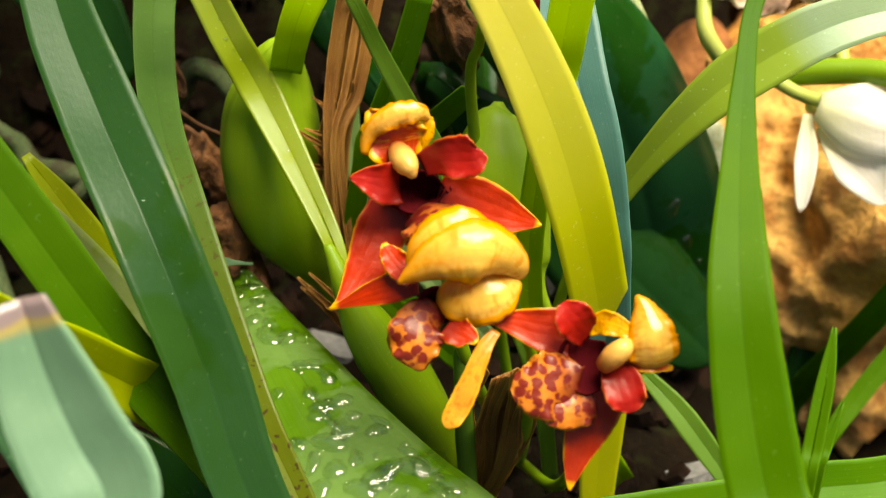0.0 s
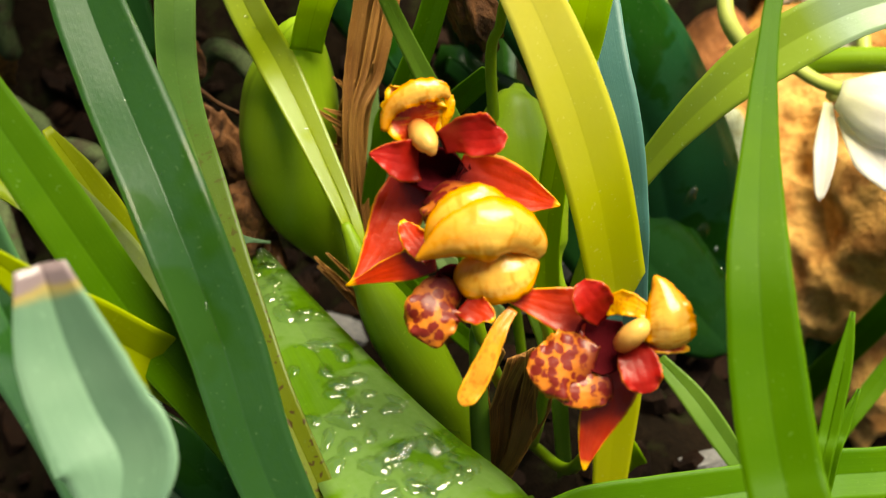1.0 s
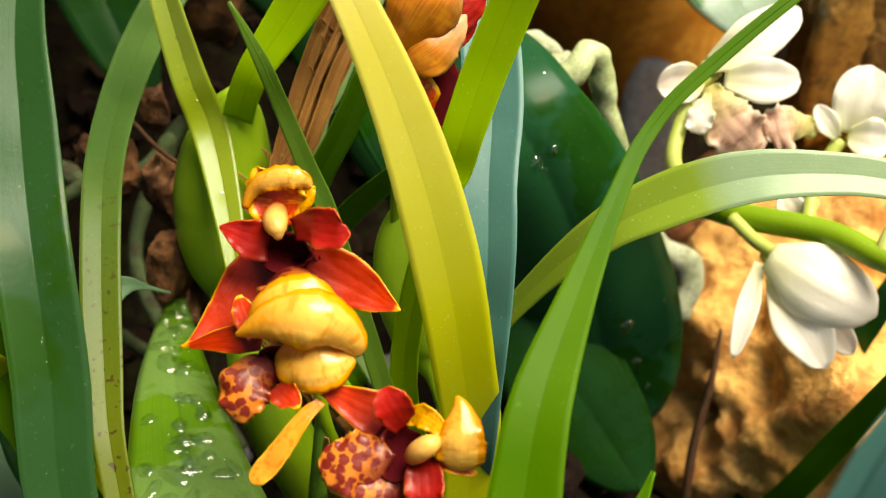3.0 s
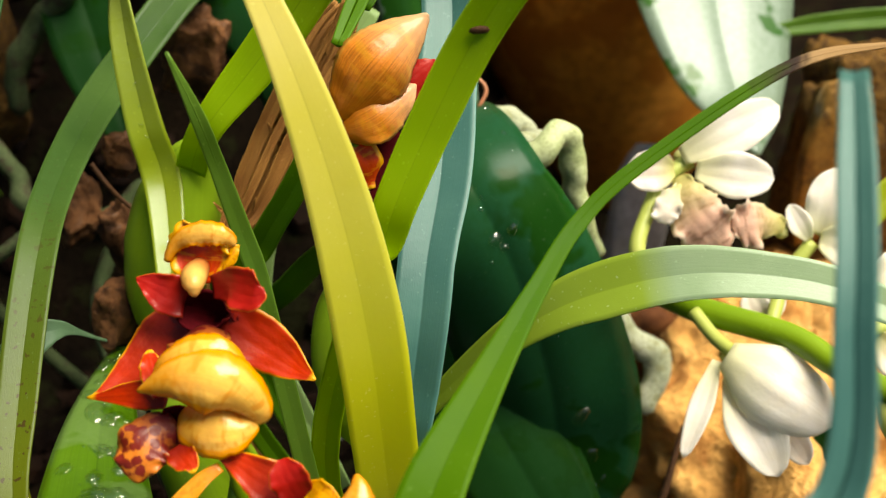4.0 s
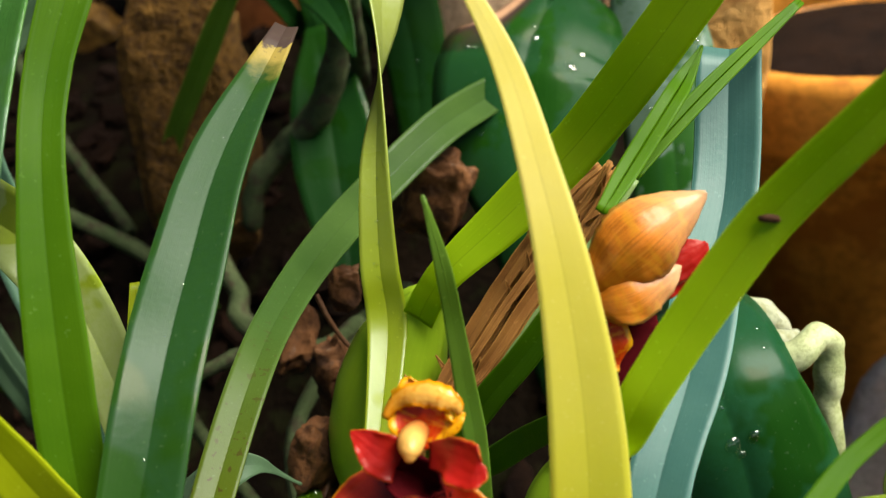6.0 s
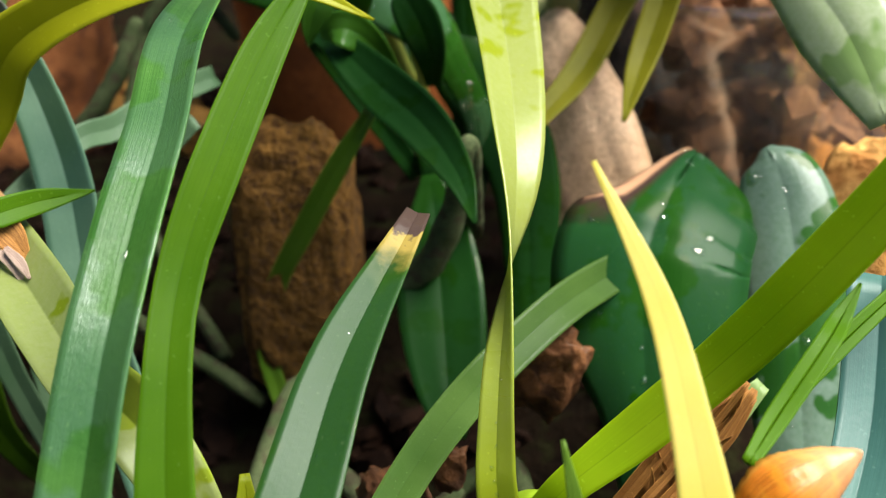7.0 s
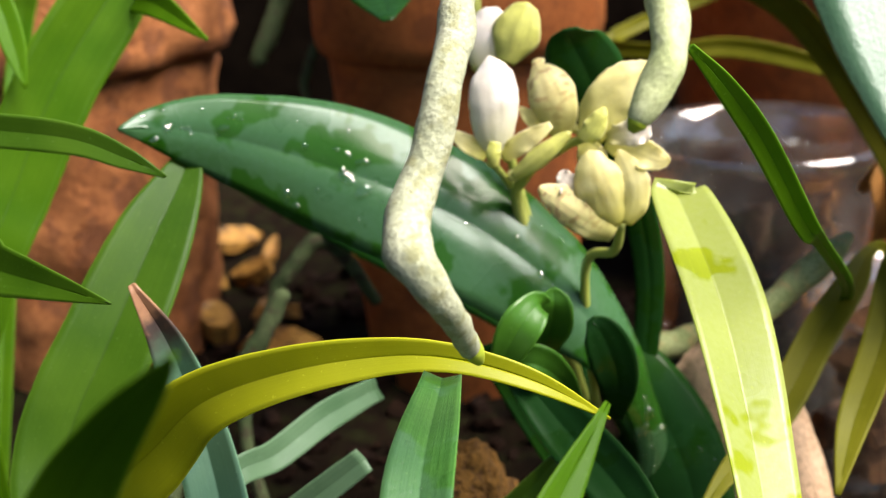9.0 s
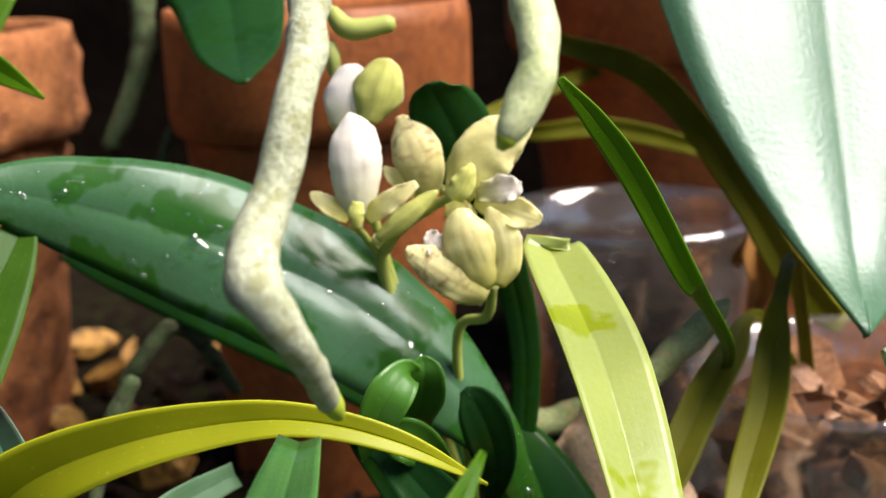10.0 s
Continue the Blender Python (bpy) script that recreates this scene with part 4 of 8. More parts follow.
blade("yellow_low_blade", orange_orchid, "lime", [(-0.0360, 0.1106, 0.0739, 0.00227), (-0.0387, 0.1122, 0.1142, 0.00292), (-0.0409, 0.1112, 0.1355, 0.00388), (-0.0428, 0.1085, 0.1519, 0.00391), (-0.0437, 0.1059, 0.1610, 0.00365), (-0.0445, 0.1038, 0.1691, 0.00335), (-0.0460, 0.1024, 0.1781, 0.00258), (-0.0472, 0.1021, 0.1867, 0.00130), (-0.0478, 0.1023, 0.1914, 0.00032)], (0.2791, -0.6704, 0.6875), 0.32, 0.0006)
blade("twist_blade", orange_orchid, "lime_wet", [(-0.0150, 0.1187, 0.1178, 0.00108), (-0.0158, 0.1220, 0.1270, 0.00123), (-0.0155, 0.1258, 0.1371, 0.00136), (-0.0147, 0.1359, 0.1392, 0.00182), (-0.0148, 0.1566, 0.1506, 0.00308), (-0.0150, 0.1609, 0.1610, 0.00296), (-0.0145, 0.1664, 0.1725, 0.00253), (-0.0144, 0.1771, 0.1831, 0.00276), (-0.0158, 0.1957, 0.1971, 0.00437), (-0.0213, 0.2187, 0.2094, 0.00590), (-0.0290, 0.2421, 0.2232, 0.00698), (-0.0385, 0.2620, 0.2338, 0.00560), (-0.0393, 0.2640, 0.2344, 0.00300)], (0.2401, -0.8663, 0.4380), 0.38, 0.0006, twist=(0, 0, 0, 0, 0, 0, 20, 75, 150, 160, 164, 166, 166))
blade("thin_blade", orange_orchid, "mid", [(-0.0020, 0.1150, 0.0750, 0.00150), (0.0041, 0.1101, 0.1169, 0.00150), (0.0053, 0.1192, 0.1478, 0.00150), (0.0052, 0.1235, 0.1565, 0.00149), (0.0045, 0.1262, 0.1627, 0.00142), (0.0041, 0.1280, 0.1720, 0.00121), (0.0040, 0.1281, 0.1803, 0.00100), (0.0028, 0.1296, 0.1891, 0.00023)], (0.2521, -0.8159, 0.5204), 0.2, 0.0006, twist=0)
blade("yellow_blade", orange_orchid, "yellow", [(0.0000, 0.1000, 0.0700, 0.00220), (0.0019, 0.1016, 0.0792, 0.00311), (0.0041, 0.1028, 0.0865, 0.00311), (0.0143, 0.1075, 0.1144, 0.00441), (0.0183, 0.1099, 0.1372, 0.00469), (0.0201, 0.1134, 0.1541, 0.00478), (0.0204, 0.1176, 0.1680, 0.00419), (0.0194, 0.1226, 0.1807, 0.00328), (0.0171, 0.1288, 0.1923, 0.00235), (0.0133, 0.1365, 0.2037, 0.00159), (0.0060, 0.1441, 0.2168, 0.00027)], (0.1555, -0.7978, 0.5825), 0.12, 0.0006, label="yellowing strap leaf", twist=0)
blade("blue_blade", orange_orchid, "glaucous", [(0.0080, 0.1280, 0.0850, 0.00220), (0.0134, 0.1086, 0.1107, 0.00320), (0.0199, 0.1113, 0.1293, 0.00347), (0.0229, 0.1159, 0.1365, 0.00392), (0.0258, 0.1214, 0.1436, 0.00407), (0.0283, 0.1288, 0.1494, 0.00412), (0.0320, 0.1409, 0.1550, 0.00459), (0.0346, 0.1549, 0.1605, 0.00470), (0.0376, 0.1677, 0.1679, 0.00475), (0.0392, 0.1819, 0.1829, 0.00462)], (0.1315, -0.8291, 0.5433), 0.45, 0.0006, twist=8)
blade("spot_blade", orange_orchid, "ylime", [(0.0100, 0.1100, 0.0750, 0.00211), (0.0067, 0.1128, 0.1228, 0.00211), (0.0203, 0.1192, 0.1546, 0.00211), (0.0243, 0.1208, 0.1600, 0.00263), (0.0272, 0.1219, 0.1650, 0.00287), (0.0336, 0.1259, 0.1731, 0.00296), (0.0419, 0.1290, 0.1832, 0.00293), (0.0515, 0.1282, 0.1939, 0.00270), (0.0586, 0.1270, 0.2018, 0.00245), (0.0658, 0.1261, 0.2098, 0.00221)], (0.0061, -0.8786, 0.4776), 0.32, 0.0006)
blade("bulb_leaf", orange_orchid, "ylime", [(-0.0096, 0.1578, 0.1530, 0.00260), (-0.0068, 0.1572, 0.1576, 0.00260), (-0.0030, 0.1578, 0.1618, 0.00280), (0.0057, 0.1619, 0.1677, 0.00371), (0.0166, 0.1645, 0.1770, 0.00392), (0.0278, 0.1628, 0.1903, 0.00397), (0.0407, 0.1628, 0.2064, 0.00371), (0.0519, 0.1628, 0.2220, 0.00320)], (0.0782, -0.8586, 0.5066), 0.12, 0.0006, twist=0)
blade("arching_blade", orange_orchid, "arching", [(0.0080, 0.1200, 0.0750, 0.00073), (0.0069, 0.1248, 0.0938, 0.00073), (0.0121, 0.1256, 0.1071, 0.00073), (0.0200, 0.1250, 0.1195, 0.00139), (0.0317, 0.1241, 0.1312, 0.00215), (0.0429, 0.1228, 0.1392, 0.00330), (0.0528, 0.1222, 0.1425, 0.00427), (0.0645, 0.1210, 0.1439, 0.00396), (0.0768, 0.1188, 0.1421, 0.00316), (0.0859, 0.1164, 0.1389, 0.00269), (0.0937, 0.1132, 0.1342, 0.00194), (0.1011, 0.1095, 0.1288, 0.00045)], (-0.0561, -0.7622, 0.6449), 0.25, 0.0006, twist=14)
blade("straw_tip_blade", orange_orchid, "green_straw", [(0.0120, 0.0600, 0.0750, 0.00220), (0.0125, 0.0431, 0.1180, 0.00320), (0.0178, 0.0551, 0.1396, 0.00434), (0.0201, 0.0623, 0.1443, 0.00440), (0.0234, 0.0704, 0.1494, 0.00434), (0.0287, 0.0807, 0.1555, 0.00360), (0.0366, 0.0942, 0.1582, 0.00222), (0.0436, 0.1049, 0.1605, 0.00134), (0.0501, 0.1131, 0.1629, 0.00110), (0.0592, 0.1189, 0.1657, 0.00100), (0.0810, 0.1284, 0.1698, 0.00084), (0.0970, 0.1335, 0.1667, 0.00031)], (-0.1399, -0.7421, 0.6555), 0.2, 0.0006, label="green leaf with a straw-coloured tip", twist=0)
blade("grey_blade", orange_orchid, "glaucous", [(0.0400, 0.0300, 0.0400, 0.00220), (0.0271, 0.0355, 0.1249, 0.00221), (0.0550, 0.0513, 0.1681, 0.00221), (0.0657, 0.0562, 0.1754, 0.00195), (0.0698, 0.0659, 0.1854, 0.00167), (0.0728, 0.0756, 0.1917, 0.00164), (0.0755, 0.0853, 0.1959, 0.00124)], (-0.1496, -0.7285, 0.6685), 0.5, 0.0006, label="blue-grey strap leaf")
blade("low_blade", orange_orchid, "green", [(-0.0100, 0.0850, 0.0750, 0.00220), (-0.0121, 0.0880, 0.1033, 0.00320), (-0.0031, 0.0878, 0.1070, 0.00417), (0.0097, 0.0865, 0.1023, 0.00423), (0.0222, 0.0849, 0.0973, 0.00412), (0.0344, 0.0838, 0.0927, 0.00401), (0.0455, 0.0820, 0.0876, 0.00389), (0.0576, 0.0815, 0.0837, 0.00358)], (-0.1727, -0.4207, 0.8906), 0.32, 0.0006)
blade("right_c", orange_orchid, "green", [(0.0180, 0.0650, 0.0700, 0.00099), (0.0166, 0.0595, 0.1069, 0.00099), (0.0269, 0.0682, 0.1260, 0.00099), (0.0303, 0.0716, 0.1292, 0.00120), (0.0352, 0.0763, 0.1332, 0.00113), (0.0395, 0.0807, 0.1370, 0.00028)], (-0.2191, -0.4754, 0.8521), 0.32, 0.0006)
blade("right_d", orange_orchid, "green", [(0.0200, 0.0680, 0.0700, 0.00074), (0.0200, 0.0644, 0.1027, 0.00074), (0.0301, 0.0719, 0.1197, 0.00074), (0.0331, 0.0744, 0.1222, 0.00089), (0.0376, 0.0773, 0.1249, 0.00022)], (-0.1959, -0.4409, 0.8759), 0.32, 0.0006)
blade("right_f", orange_orchid, "mid", [(0.0200, 0.0900, 0.0650, 0.00158), (0.0254, 0.0944, 0.0697, 0.00158), (0.0263, 0.0989, 0.0735, 0.00158), (0.0255, 0.1053, 0.0784, 0.00217), (0.0241, 0.1121, 0.0836, 0.00218), (0.0217, 0.1191, 0.0887, 0.00120)], (-0.1100, -0.5121, 0.8519), 0.32, 0.0006)
blade("back_blade_a", orange_orchid, "green", [(-0.0050, 0.1400, 0.0800, 0.00178), (-0.0143, 0.1476, 0.1142, 0.00178), (-0.0052, 0.1492, 0.1363, 0.00178), (-0.0010, 0.1491, 0.1412, 0.00227), (0.0029, 0.1489, 0.1460, 0.00223), (0.0078, 0.1495, 0.1514, 0.00219), (0.0145, 0.1513, 0.1595, 0.00197)], (0.2158, -0.7907, 0.5730), 0.32, 0.0006)
blade("back_blade_b", orange_orchid, "green", [(-0.0100, 0.1600, 0.0800, 0.00203), (-0.0153, 0.1683, 0.1003, 0.00203), (-0.0106, 0.1661, 0.1126, 0.00203), (-0.0016, 0.1595, 0.1235, 0.00229), (0.0060, 0.1512, 0.1343, 0.00214), (0.0150, 0.1417, 0.1460, 0.00163)], (0.1911, -0.7693, 0.6096), 0.32, 0.0006)
blade("shoot_leaf_a", orange_orchid, "green", [(0.0223, 0.1408, 0.1791, 0.00095), (0.0255, 0.1472, 0.1816, 0.00153), (0.0309, 0.1554, 0.1866, 0.00156), (0.0330, 0.1604, 0.1879, 0.00130), (0.0355, 0.1650, 0.1906, 0.00022)], (-0.0051, -0.8727, 0.4883), 0.32, 0.0006)
blade("shoot_leaf_b", orange_orchid, "green", [(0.0252, 0.1551, 0.1766, 0.00103), (0.0295, 0.1609, 0.1792, 0.00135), (0.0353, 0.1675, 0.1824, 0.00137), (0.0420, 0.1748, 0.1856, 0.00116), (0.0496, 0.1825, 0.1892, 0.00063)], (-0.0307, -0.8788, 0.4762), 0.32, 0.0006)
blade("shoot_leaf_c", orange_orchid, "pale", [(0.0000, 0.1400, 0.0900, 0.00186), (-0.0083, 0.1598, 0.1161, 0.00186), (-0.0014, 0.1739, 0.1344, 0.00186), (0.0033, 0.1785, 0.1404, 0.00280), (0.0087, 0.1832, 0.1463, 0.00335), (0.0150, 0.1877, 0.1514, 0.00298), (0.0222, 0.1927, 0.1571, 0.00130)], (0.1042, -0.8119, 0.5745), 0.32, 0.0006)
tube(orange_orchid, "bulb", [(-0.0220, 0.1500, 0.0750, 0.00127), (-0.0225, 0.1527, 0.0915, 0.00114), (-0.0225, 0.1551, 0.1050, 0.00127), (-0.0224, 0.1567, 0.1137, 0.00463), (-0.0222, 0.1595, 0.1239, 0.00803), (-0.0196, 0.1617, 0.1339, 0.00879), (-0.0155, 0.1627, 0.1430, 0.00797), (-0.0115, 0.1623, 0.1501, 0.00535), (-0.0089, 0.1606, 0.1552, 0.00252)], "pseudobulb", 0.008, "smooth green pseudobulb", 28)
tube(orange_orchid, "bulb", [(0.0080, 0.1180, 0.0750, 0.00112), (0.0103, 0.1155, 0.0998, 0.00101), (0.0107, 0.1235, 0.1154, 0.00112), (0.0107, 0.1275, 0.1197, 0.00447), (0.0120, 0.1332, 0.1272, 0.00704), (0.0142, 0.1381, 0.1337, 0.00682), (0.0167, 0.1412, 0.1382, 0.00413), (0.0179, 0.1425, 0.1395, 0.00138)], "pseudobulb", 0.008, "smooth green pseudobulb", 28)
tube(orange_orchid, "stem", [(-0.0160, 0.1050, 0.0700, 0.00173), (-0.0164, 0.1071, 0.0814, 0.00156), (-0.0159, 0.1097, 0.0904, 0.00173), (-0.0151, 0.1126, 0.0988, 0.00245), (-0.0143, 0.1153, 0.1073, 0.00387), (-0.0150, 0.1190, 0.1175, 0.00503), (-0.0159, 0.1223, 0.1279, 0.00401), (-0.0157, 0.1258, 0.1365, 0.00200), (-0.0153, 0.1300, 0.1410, 0.00090)], "leaf_sheath", 0.02, "", 14)
blade("sheath_a_strand_0", orange_orchid, "dry", [(-0.0124, 0.1497, 0.0804, 0.00087), (-0.0182, 0.1499, 0.1140, 0.00091), (-0.0106, 0.1573, 0.1359, 0.00091), (-0.0034, 0.1605, 0.1429, 0.00116), (0.0058, 0.1678, 0.1539, 0.00122), (0.0145, 0.1716, 0.1625, 0.00092), (0.0200, 0.1755, 0.1682, 0.00056)], (0.1876, -0.8383, 0.5120), 0.5, 0.0002, name="dry_strand", wave=0.12)
blade("sheath_a_strand_1", orange_orchid, "dry", [(-0.0081, 0.1557, 0.1345, 0.00073), (-0.0014, 0.1601, 0.1417, 0.00092), (0.0076, 0.1659, 0.1515, 0.00097), (0.0174, 0.1713, 0.1602, 0.00074), (0.0216, 0.1752, 0.1660, 0.00045)], (0.1876, -0.8383, 0.5120), 0.5, 0.0002, name="dry_strand", wave=0.12)
blade("sheath_a_strand_2", orange_orchid, "dry", [(0.0067, 0.1646, 0.1514, 0.00087), (0.0168, 0.1708, 0.1618, 0.00066), (0.0218, 0.1746, 0.1671, 0.00040)], (0.1876, -0.8383, 0.5120), 0.5, 0.0002, name="dry_strand", wave=0.12)
blade("sheath_a_strand_3", orange_orchid, "dry", [(0.0059, 0.1650, 0.1543, 0.00113), (0.0133, 0.1717, 0.1638, 0.00086), (0.0207, 0.1745, 0.1691, 0.00052)], (0.1876, -0.8383, 0.5120), 0.5, 0.0002, name="dry_strand", wave=0.12)
blade("sheath_a_strand_4", orange_orchid, "dry", [(0.0062, 0.1629, 0.1528, 0.00096), (0.0171, 0.1700, 0.1633, 0.00073), (0.0217, 0.1723, 0.1676, 0.00045)], (0.1876, -0.8383, 0.5120), 0.5, 0.0002, name="dry_strand", wave=0.12)
blade("sheath_a_strand_5", orange_orchid, "dry", [(-0.0187, 0.1464, 0.1172, 0.00095), (-0.0097, 0.1532, 0.1381, 0.00095), (-0.0042, 0.1586, 0.1462, 0.00121), (0.0036, 0.1641, 0.1559, 0.00127), (0.0131, 0.1701, 0.1660, 0.00096), (0.0192, 0.1722, 0.1701, 0.00059)], (0.1876, -0.8383, 0.5120), 0.5, 0.0002, name="dry_strand", wave=0.12)
blade("sheath_a_strand_6", orange_orchid, "dry", [(-0.0161, 0.1450, 0.1167, 0.00084), (-0.0078, 0.1531, 0.1381, 0.00084), (-0.0009, 0.1572, 0.1437, 0.00106), (0.0076, 0.1625, 0.1533, 0.00112), (0.0164, 0.1685, 0.1618, 0.00085), (0.0218, 0.1729, 0.1689, 0.00052)], (0.1876, -0.8383, 0.5120), 0.5, 0.0002, name="dry_strand", wave=0.12)
blade("sheath_a_strand_7", orange_orchid, "dry", [(-0.0177, 0.1451, 0.1182, 0.00045), (-0.0091, 0.1518, 0.1386, 0.00045), (-0.0025, 0.1563, 0.1457, 0.00058), (0.0056, 0.1618, 0.1550, 0.00061), (0.0152, 0.1683, 0.1641, 0.00046), (0.0210, 0.1707, 0.1714, 0.00040)], (0.1876, -0.8383, 0.5120), 0.5, 0.0002, name="dry_strand", wave=0.12)
blade("sheath_a", orange_orchid, "dry", [(-0.0120, 0.1500, 0.0800, 0.00220), (-0.0176, 0.1499, 0.1140, 0.00231), (-0.0088, 0.1567, 0.1346, 0.00231), (-0.0024, 0.1610, 0.1420, 0.00294), (0.0061, 0.1669, 0.1516, 0.00309), (0.0152, 0.1728, 0.1609, 0.00234), (0.0207, 0.1761, 0.1668, 0.00143)], (0.1876, -0.8383, 0.5120), 0.7, 0.0006, label="papery brown dry sheath", name="dry_sheath", wave=0.09)
blade("sheath_b_strand_0", orange_orchid, "dry", [(-0.0148, 0.1119, 0.0822, 0.00040), (-0.0079, 0.1083, 0.0994, 0.00060), (-0.0014, 0.1040, 0.1159, 0.00078), (0.0017, 0.0982, 0.1343, 0.00050)], (0.0207, -0.5655, 0.8245), 0.5, 0.0002, name="dry_strand", wave=0.12)
blade("sheath_b_strand_1", orange_orchid, "dry", [(-0.0100, 0.1106, 0.1004, 0.00065), (-0.0075, 0.1076, 0.1186, 0.00083), (-0.0020, 0.0991, 0.1372, 0.00054)], (0.0207, -0.5655, 0.8245), 0.5, 0.0002, name="dry_strand", wave=0.12)
blade("sheath_b_strand_2", orange_orchid, "dry", [(-0.0081, 0.1078, 0.1013, 0.00060), (-0.0034, 0.1038, 0.1192, 0.00076), (0.0012, 0.0968, 0.1348, 0.00050)], (0.0207, -0.5655, 0.8245), 0.5, 0.0002, name="dry_strand", wave=0.12)
blade("sheath_b_strand_3", orange_orchid, "dry", [(-0.0144, 0.1116, 0.0834, 0.00040), (-0.0077, 0.1087, 0.1008, 0.00054), (-0.0005, 0.1017, 0.1179, 0.00070), (0.0033, 0.0964, 0.1352, 0.00045)], (0.0207, -0.5655, 0.8245), 0.5, 0.0002, name="dry_strand", wave=0.12)
blade("sheath_b_strand_4", orange_orchid, "dry", [(-0.0154, 0.1127, 0.0698, 0.00040), (-0.0163, 0.1133, 0.0797, 0.00040), (-0.0149, 0.1124, 0.0847, 0.00040), (-0.0088, 0.1084, 0.1028, 0.00075), (-0.0048, 0.1036, 0.1204, 0.00097), (0.0002, 0.0969, 0.1365, 0.00063)], (0.0207, -0.5655, 0.8245), 0.5, 0.0002, name="dry_strand", wave=0.12)
blade("sheath_b_strand_5", orange_orchid, "dry", [(-0.0152, 0.1127, 0.0789, 0.00040), (-0.0154, 0.1127, 0.0850, 0.00040), (-0.0067, 0.1061, 0.1024, 0.00099), (-0.0016, 0.1011, 0.1192, 0.00128), (0.0030, 0.0954, 0.1353, 0.00083)], (0.0207, -0.5655, 0.8245), 0.5, 0.0002, name="dry_strand", wave=0.12)
blade("sheath_b_strand_6", orange_orchid, "dry", [(-0.0163, 0.1124, 0.0808, 0.00040), (-0.0138, 0.1115, 0.0841, 0.00040), (-0.0060, 0.1059, 0.1024, 0.00059), (-0.0004, 0.0999, 0.1190, 0.00075), (0.0033, 0.0950, 0.1379, 0.00049)], (0.0207, -0.5655, 0.8245), 0.5, 0.0002, name="dry_strand", wave=0.12)
blade("sheath_b_strand_7", orange_orchid, "dry", [(-0.0140, 0.1111, 0.0728, 0.00042), (-0.0158, 0.1115, 0.0797, 0.00042), (-0.0149, 0.1112, 0.0865, 0.00042), (-0.0081, 0.1054, 0.1027, 0.00116), (-0.0016, 0.1012, 0.1208, 0.00150), (0.0017, 0.0955, 0.1393, 0.00097)], (0.0207, -0.5655, 0.8245), 0.5, 0.0002, name="dry_strand", wave=0.12)
blade("sheath_b", orange_orchid, "dry", [(-0.0150, 0.1150, 0.0680, 0.00101), (-0.0162, 0.1156, 0.0758, 0.00101), (-0.0151, 0.1147, 0.0817, 0.00101), (-0.0089, 0.1100, 0.0991, 0.00280), (-0.0038, 0.1050, 0.1169, 0.00359), (0.0007, 0.0992, 0.1338, 0.00234)], (0.0207, -0.5655, 0.8245), 0.7, 0.0006, label="papery brown dry sheath", name="dry_sheath", wave=0.09)
fibre_dice = random.Random(31)
for n in range(16):
    along, out = fibre_dice.random(), fibre_dice.uniform(-1, 1)
    x, y, z = -0.0110 + 0.029 * along, 0.1545 + 0.018 * along, 0.1330 + 0.032 * along
    rise, lean = fibre_dice.uniform(0.004, 0.009), out * fibre_dice.uniform(0.0015, 0.0045)
    blade("fibre_%d" % n, orange_orchid, "dry", [(x + out * 0.0012, y, z, 0.0005), (x + out * 0.002 + lean * 0.4, y - 0.001, z + rise * 0.5, 0.00045), (x + out * 0.002 + lean, y - 0.0015, z + rise, 0.0001)], (0.19, -0.84, 0.51), 0.6, 0.0002, name="dry_fibre", wave=0.15)
for n in range(12):
    along, out = fibre_dice.random(), fibre_dice.uniform(-1, 1)
    x, y, z = -0.0215 + 0.010 * along, 0.1500 - 0.012 * along, 0.1010 + 0.004 * along
    blade("base_fibre_%d" % n, orange_orchid, "dry", [(x + 0.004 * out, y - 0.004, z - 0.006, 0.0006), (x + 0.002 * out, y - 0.006, z + 0.006, 0.0007), (x - 0.003 + 0.001 * out, y - 0.007, z + fibre_dice.uniform(0.014, 0.026), 0.0002)], (0.19, -0.84, 0.51), 0.6, 0.0002, name="dry_fibre", wave=0.15)
tube(orange_orchid, "moss_root", [(-0.0400, 0.1600, 0.0700, 0.00194), (-0.0544, 0.1943, 0.0967, 0.00174), (-0.0419, 0.2129, 0.1127, 0.00194), (-0.0348, 0.2173, 0.1167, 0.00242), (-0.0289, 0.2149, 0.1213, 0.00237), (-0.0251, 0.2108, 0.1175, 0.00214), (-0.0257, 0.2069, 0.1072, 0.00170)], "root", 0.11, "", 14)
tube(orange_orchid, "moss_root", [(-0.0600, 0.1900, 0.0750, 0.00163), (-0.0734, 0.1914, 0.1106, 0.00147), (-0.0633, 0.1953, 0.1198, 0.00163), (-0.0529, 0.1980, 0.1199, 0.00198), (-0.0437, 0.1998, 0.1190, 0.00198), (-0.0365, 0.2038, 0.1224, 0.00163)], "root", 0.11, "", 14)
tube(orange_orchid, "moss_root", [(-0.0900, 0.1400, 0.0700, 0.00220), (-0.0845, 0.2304, 0.1230, 0.00204), (-0.0749, 0.2307, 0.1155, 0.00226), (-0.0730, 0.2253, 0.1106, 0.00251), (-0.0670, 0.2218, 0.1073, 0.00251), (-0.0604, 0.2170, 0.1029, 0.00201)], "root", 0.11, "", 14)
tube(orange_orchid, "mid", [(-0.0170, 0.1000, 0.0700, 0.00127), (-0.0195, 0.0984, 0.0861, 0.00127), (-0.0171, 0.0999, 0.0980, 0.00127), (-0.0131, 0.1024, 0.1082, 0.00149), (-0.0093, 0.1048, 0.1187, 0.00144), (-0.0043, 0.1091, 0.1308, 0.00115)], "flower_stem", 0.03, "", 14)
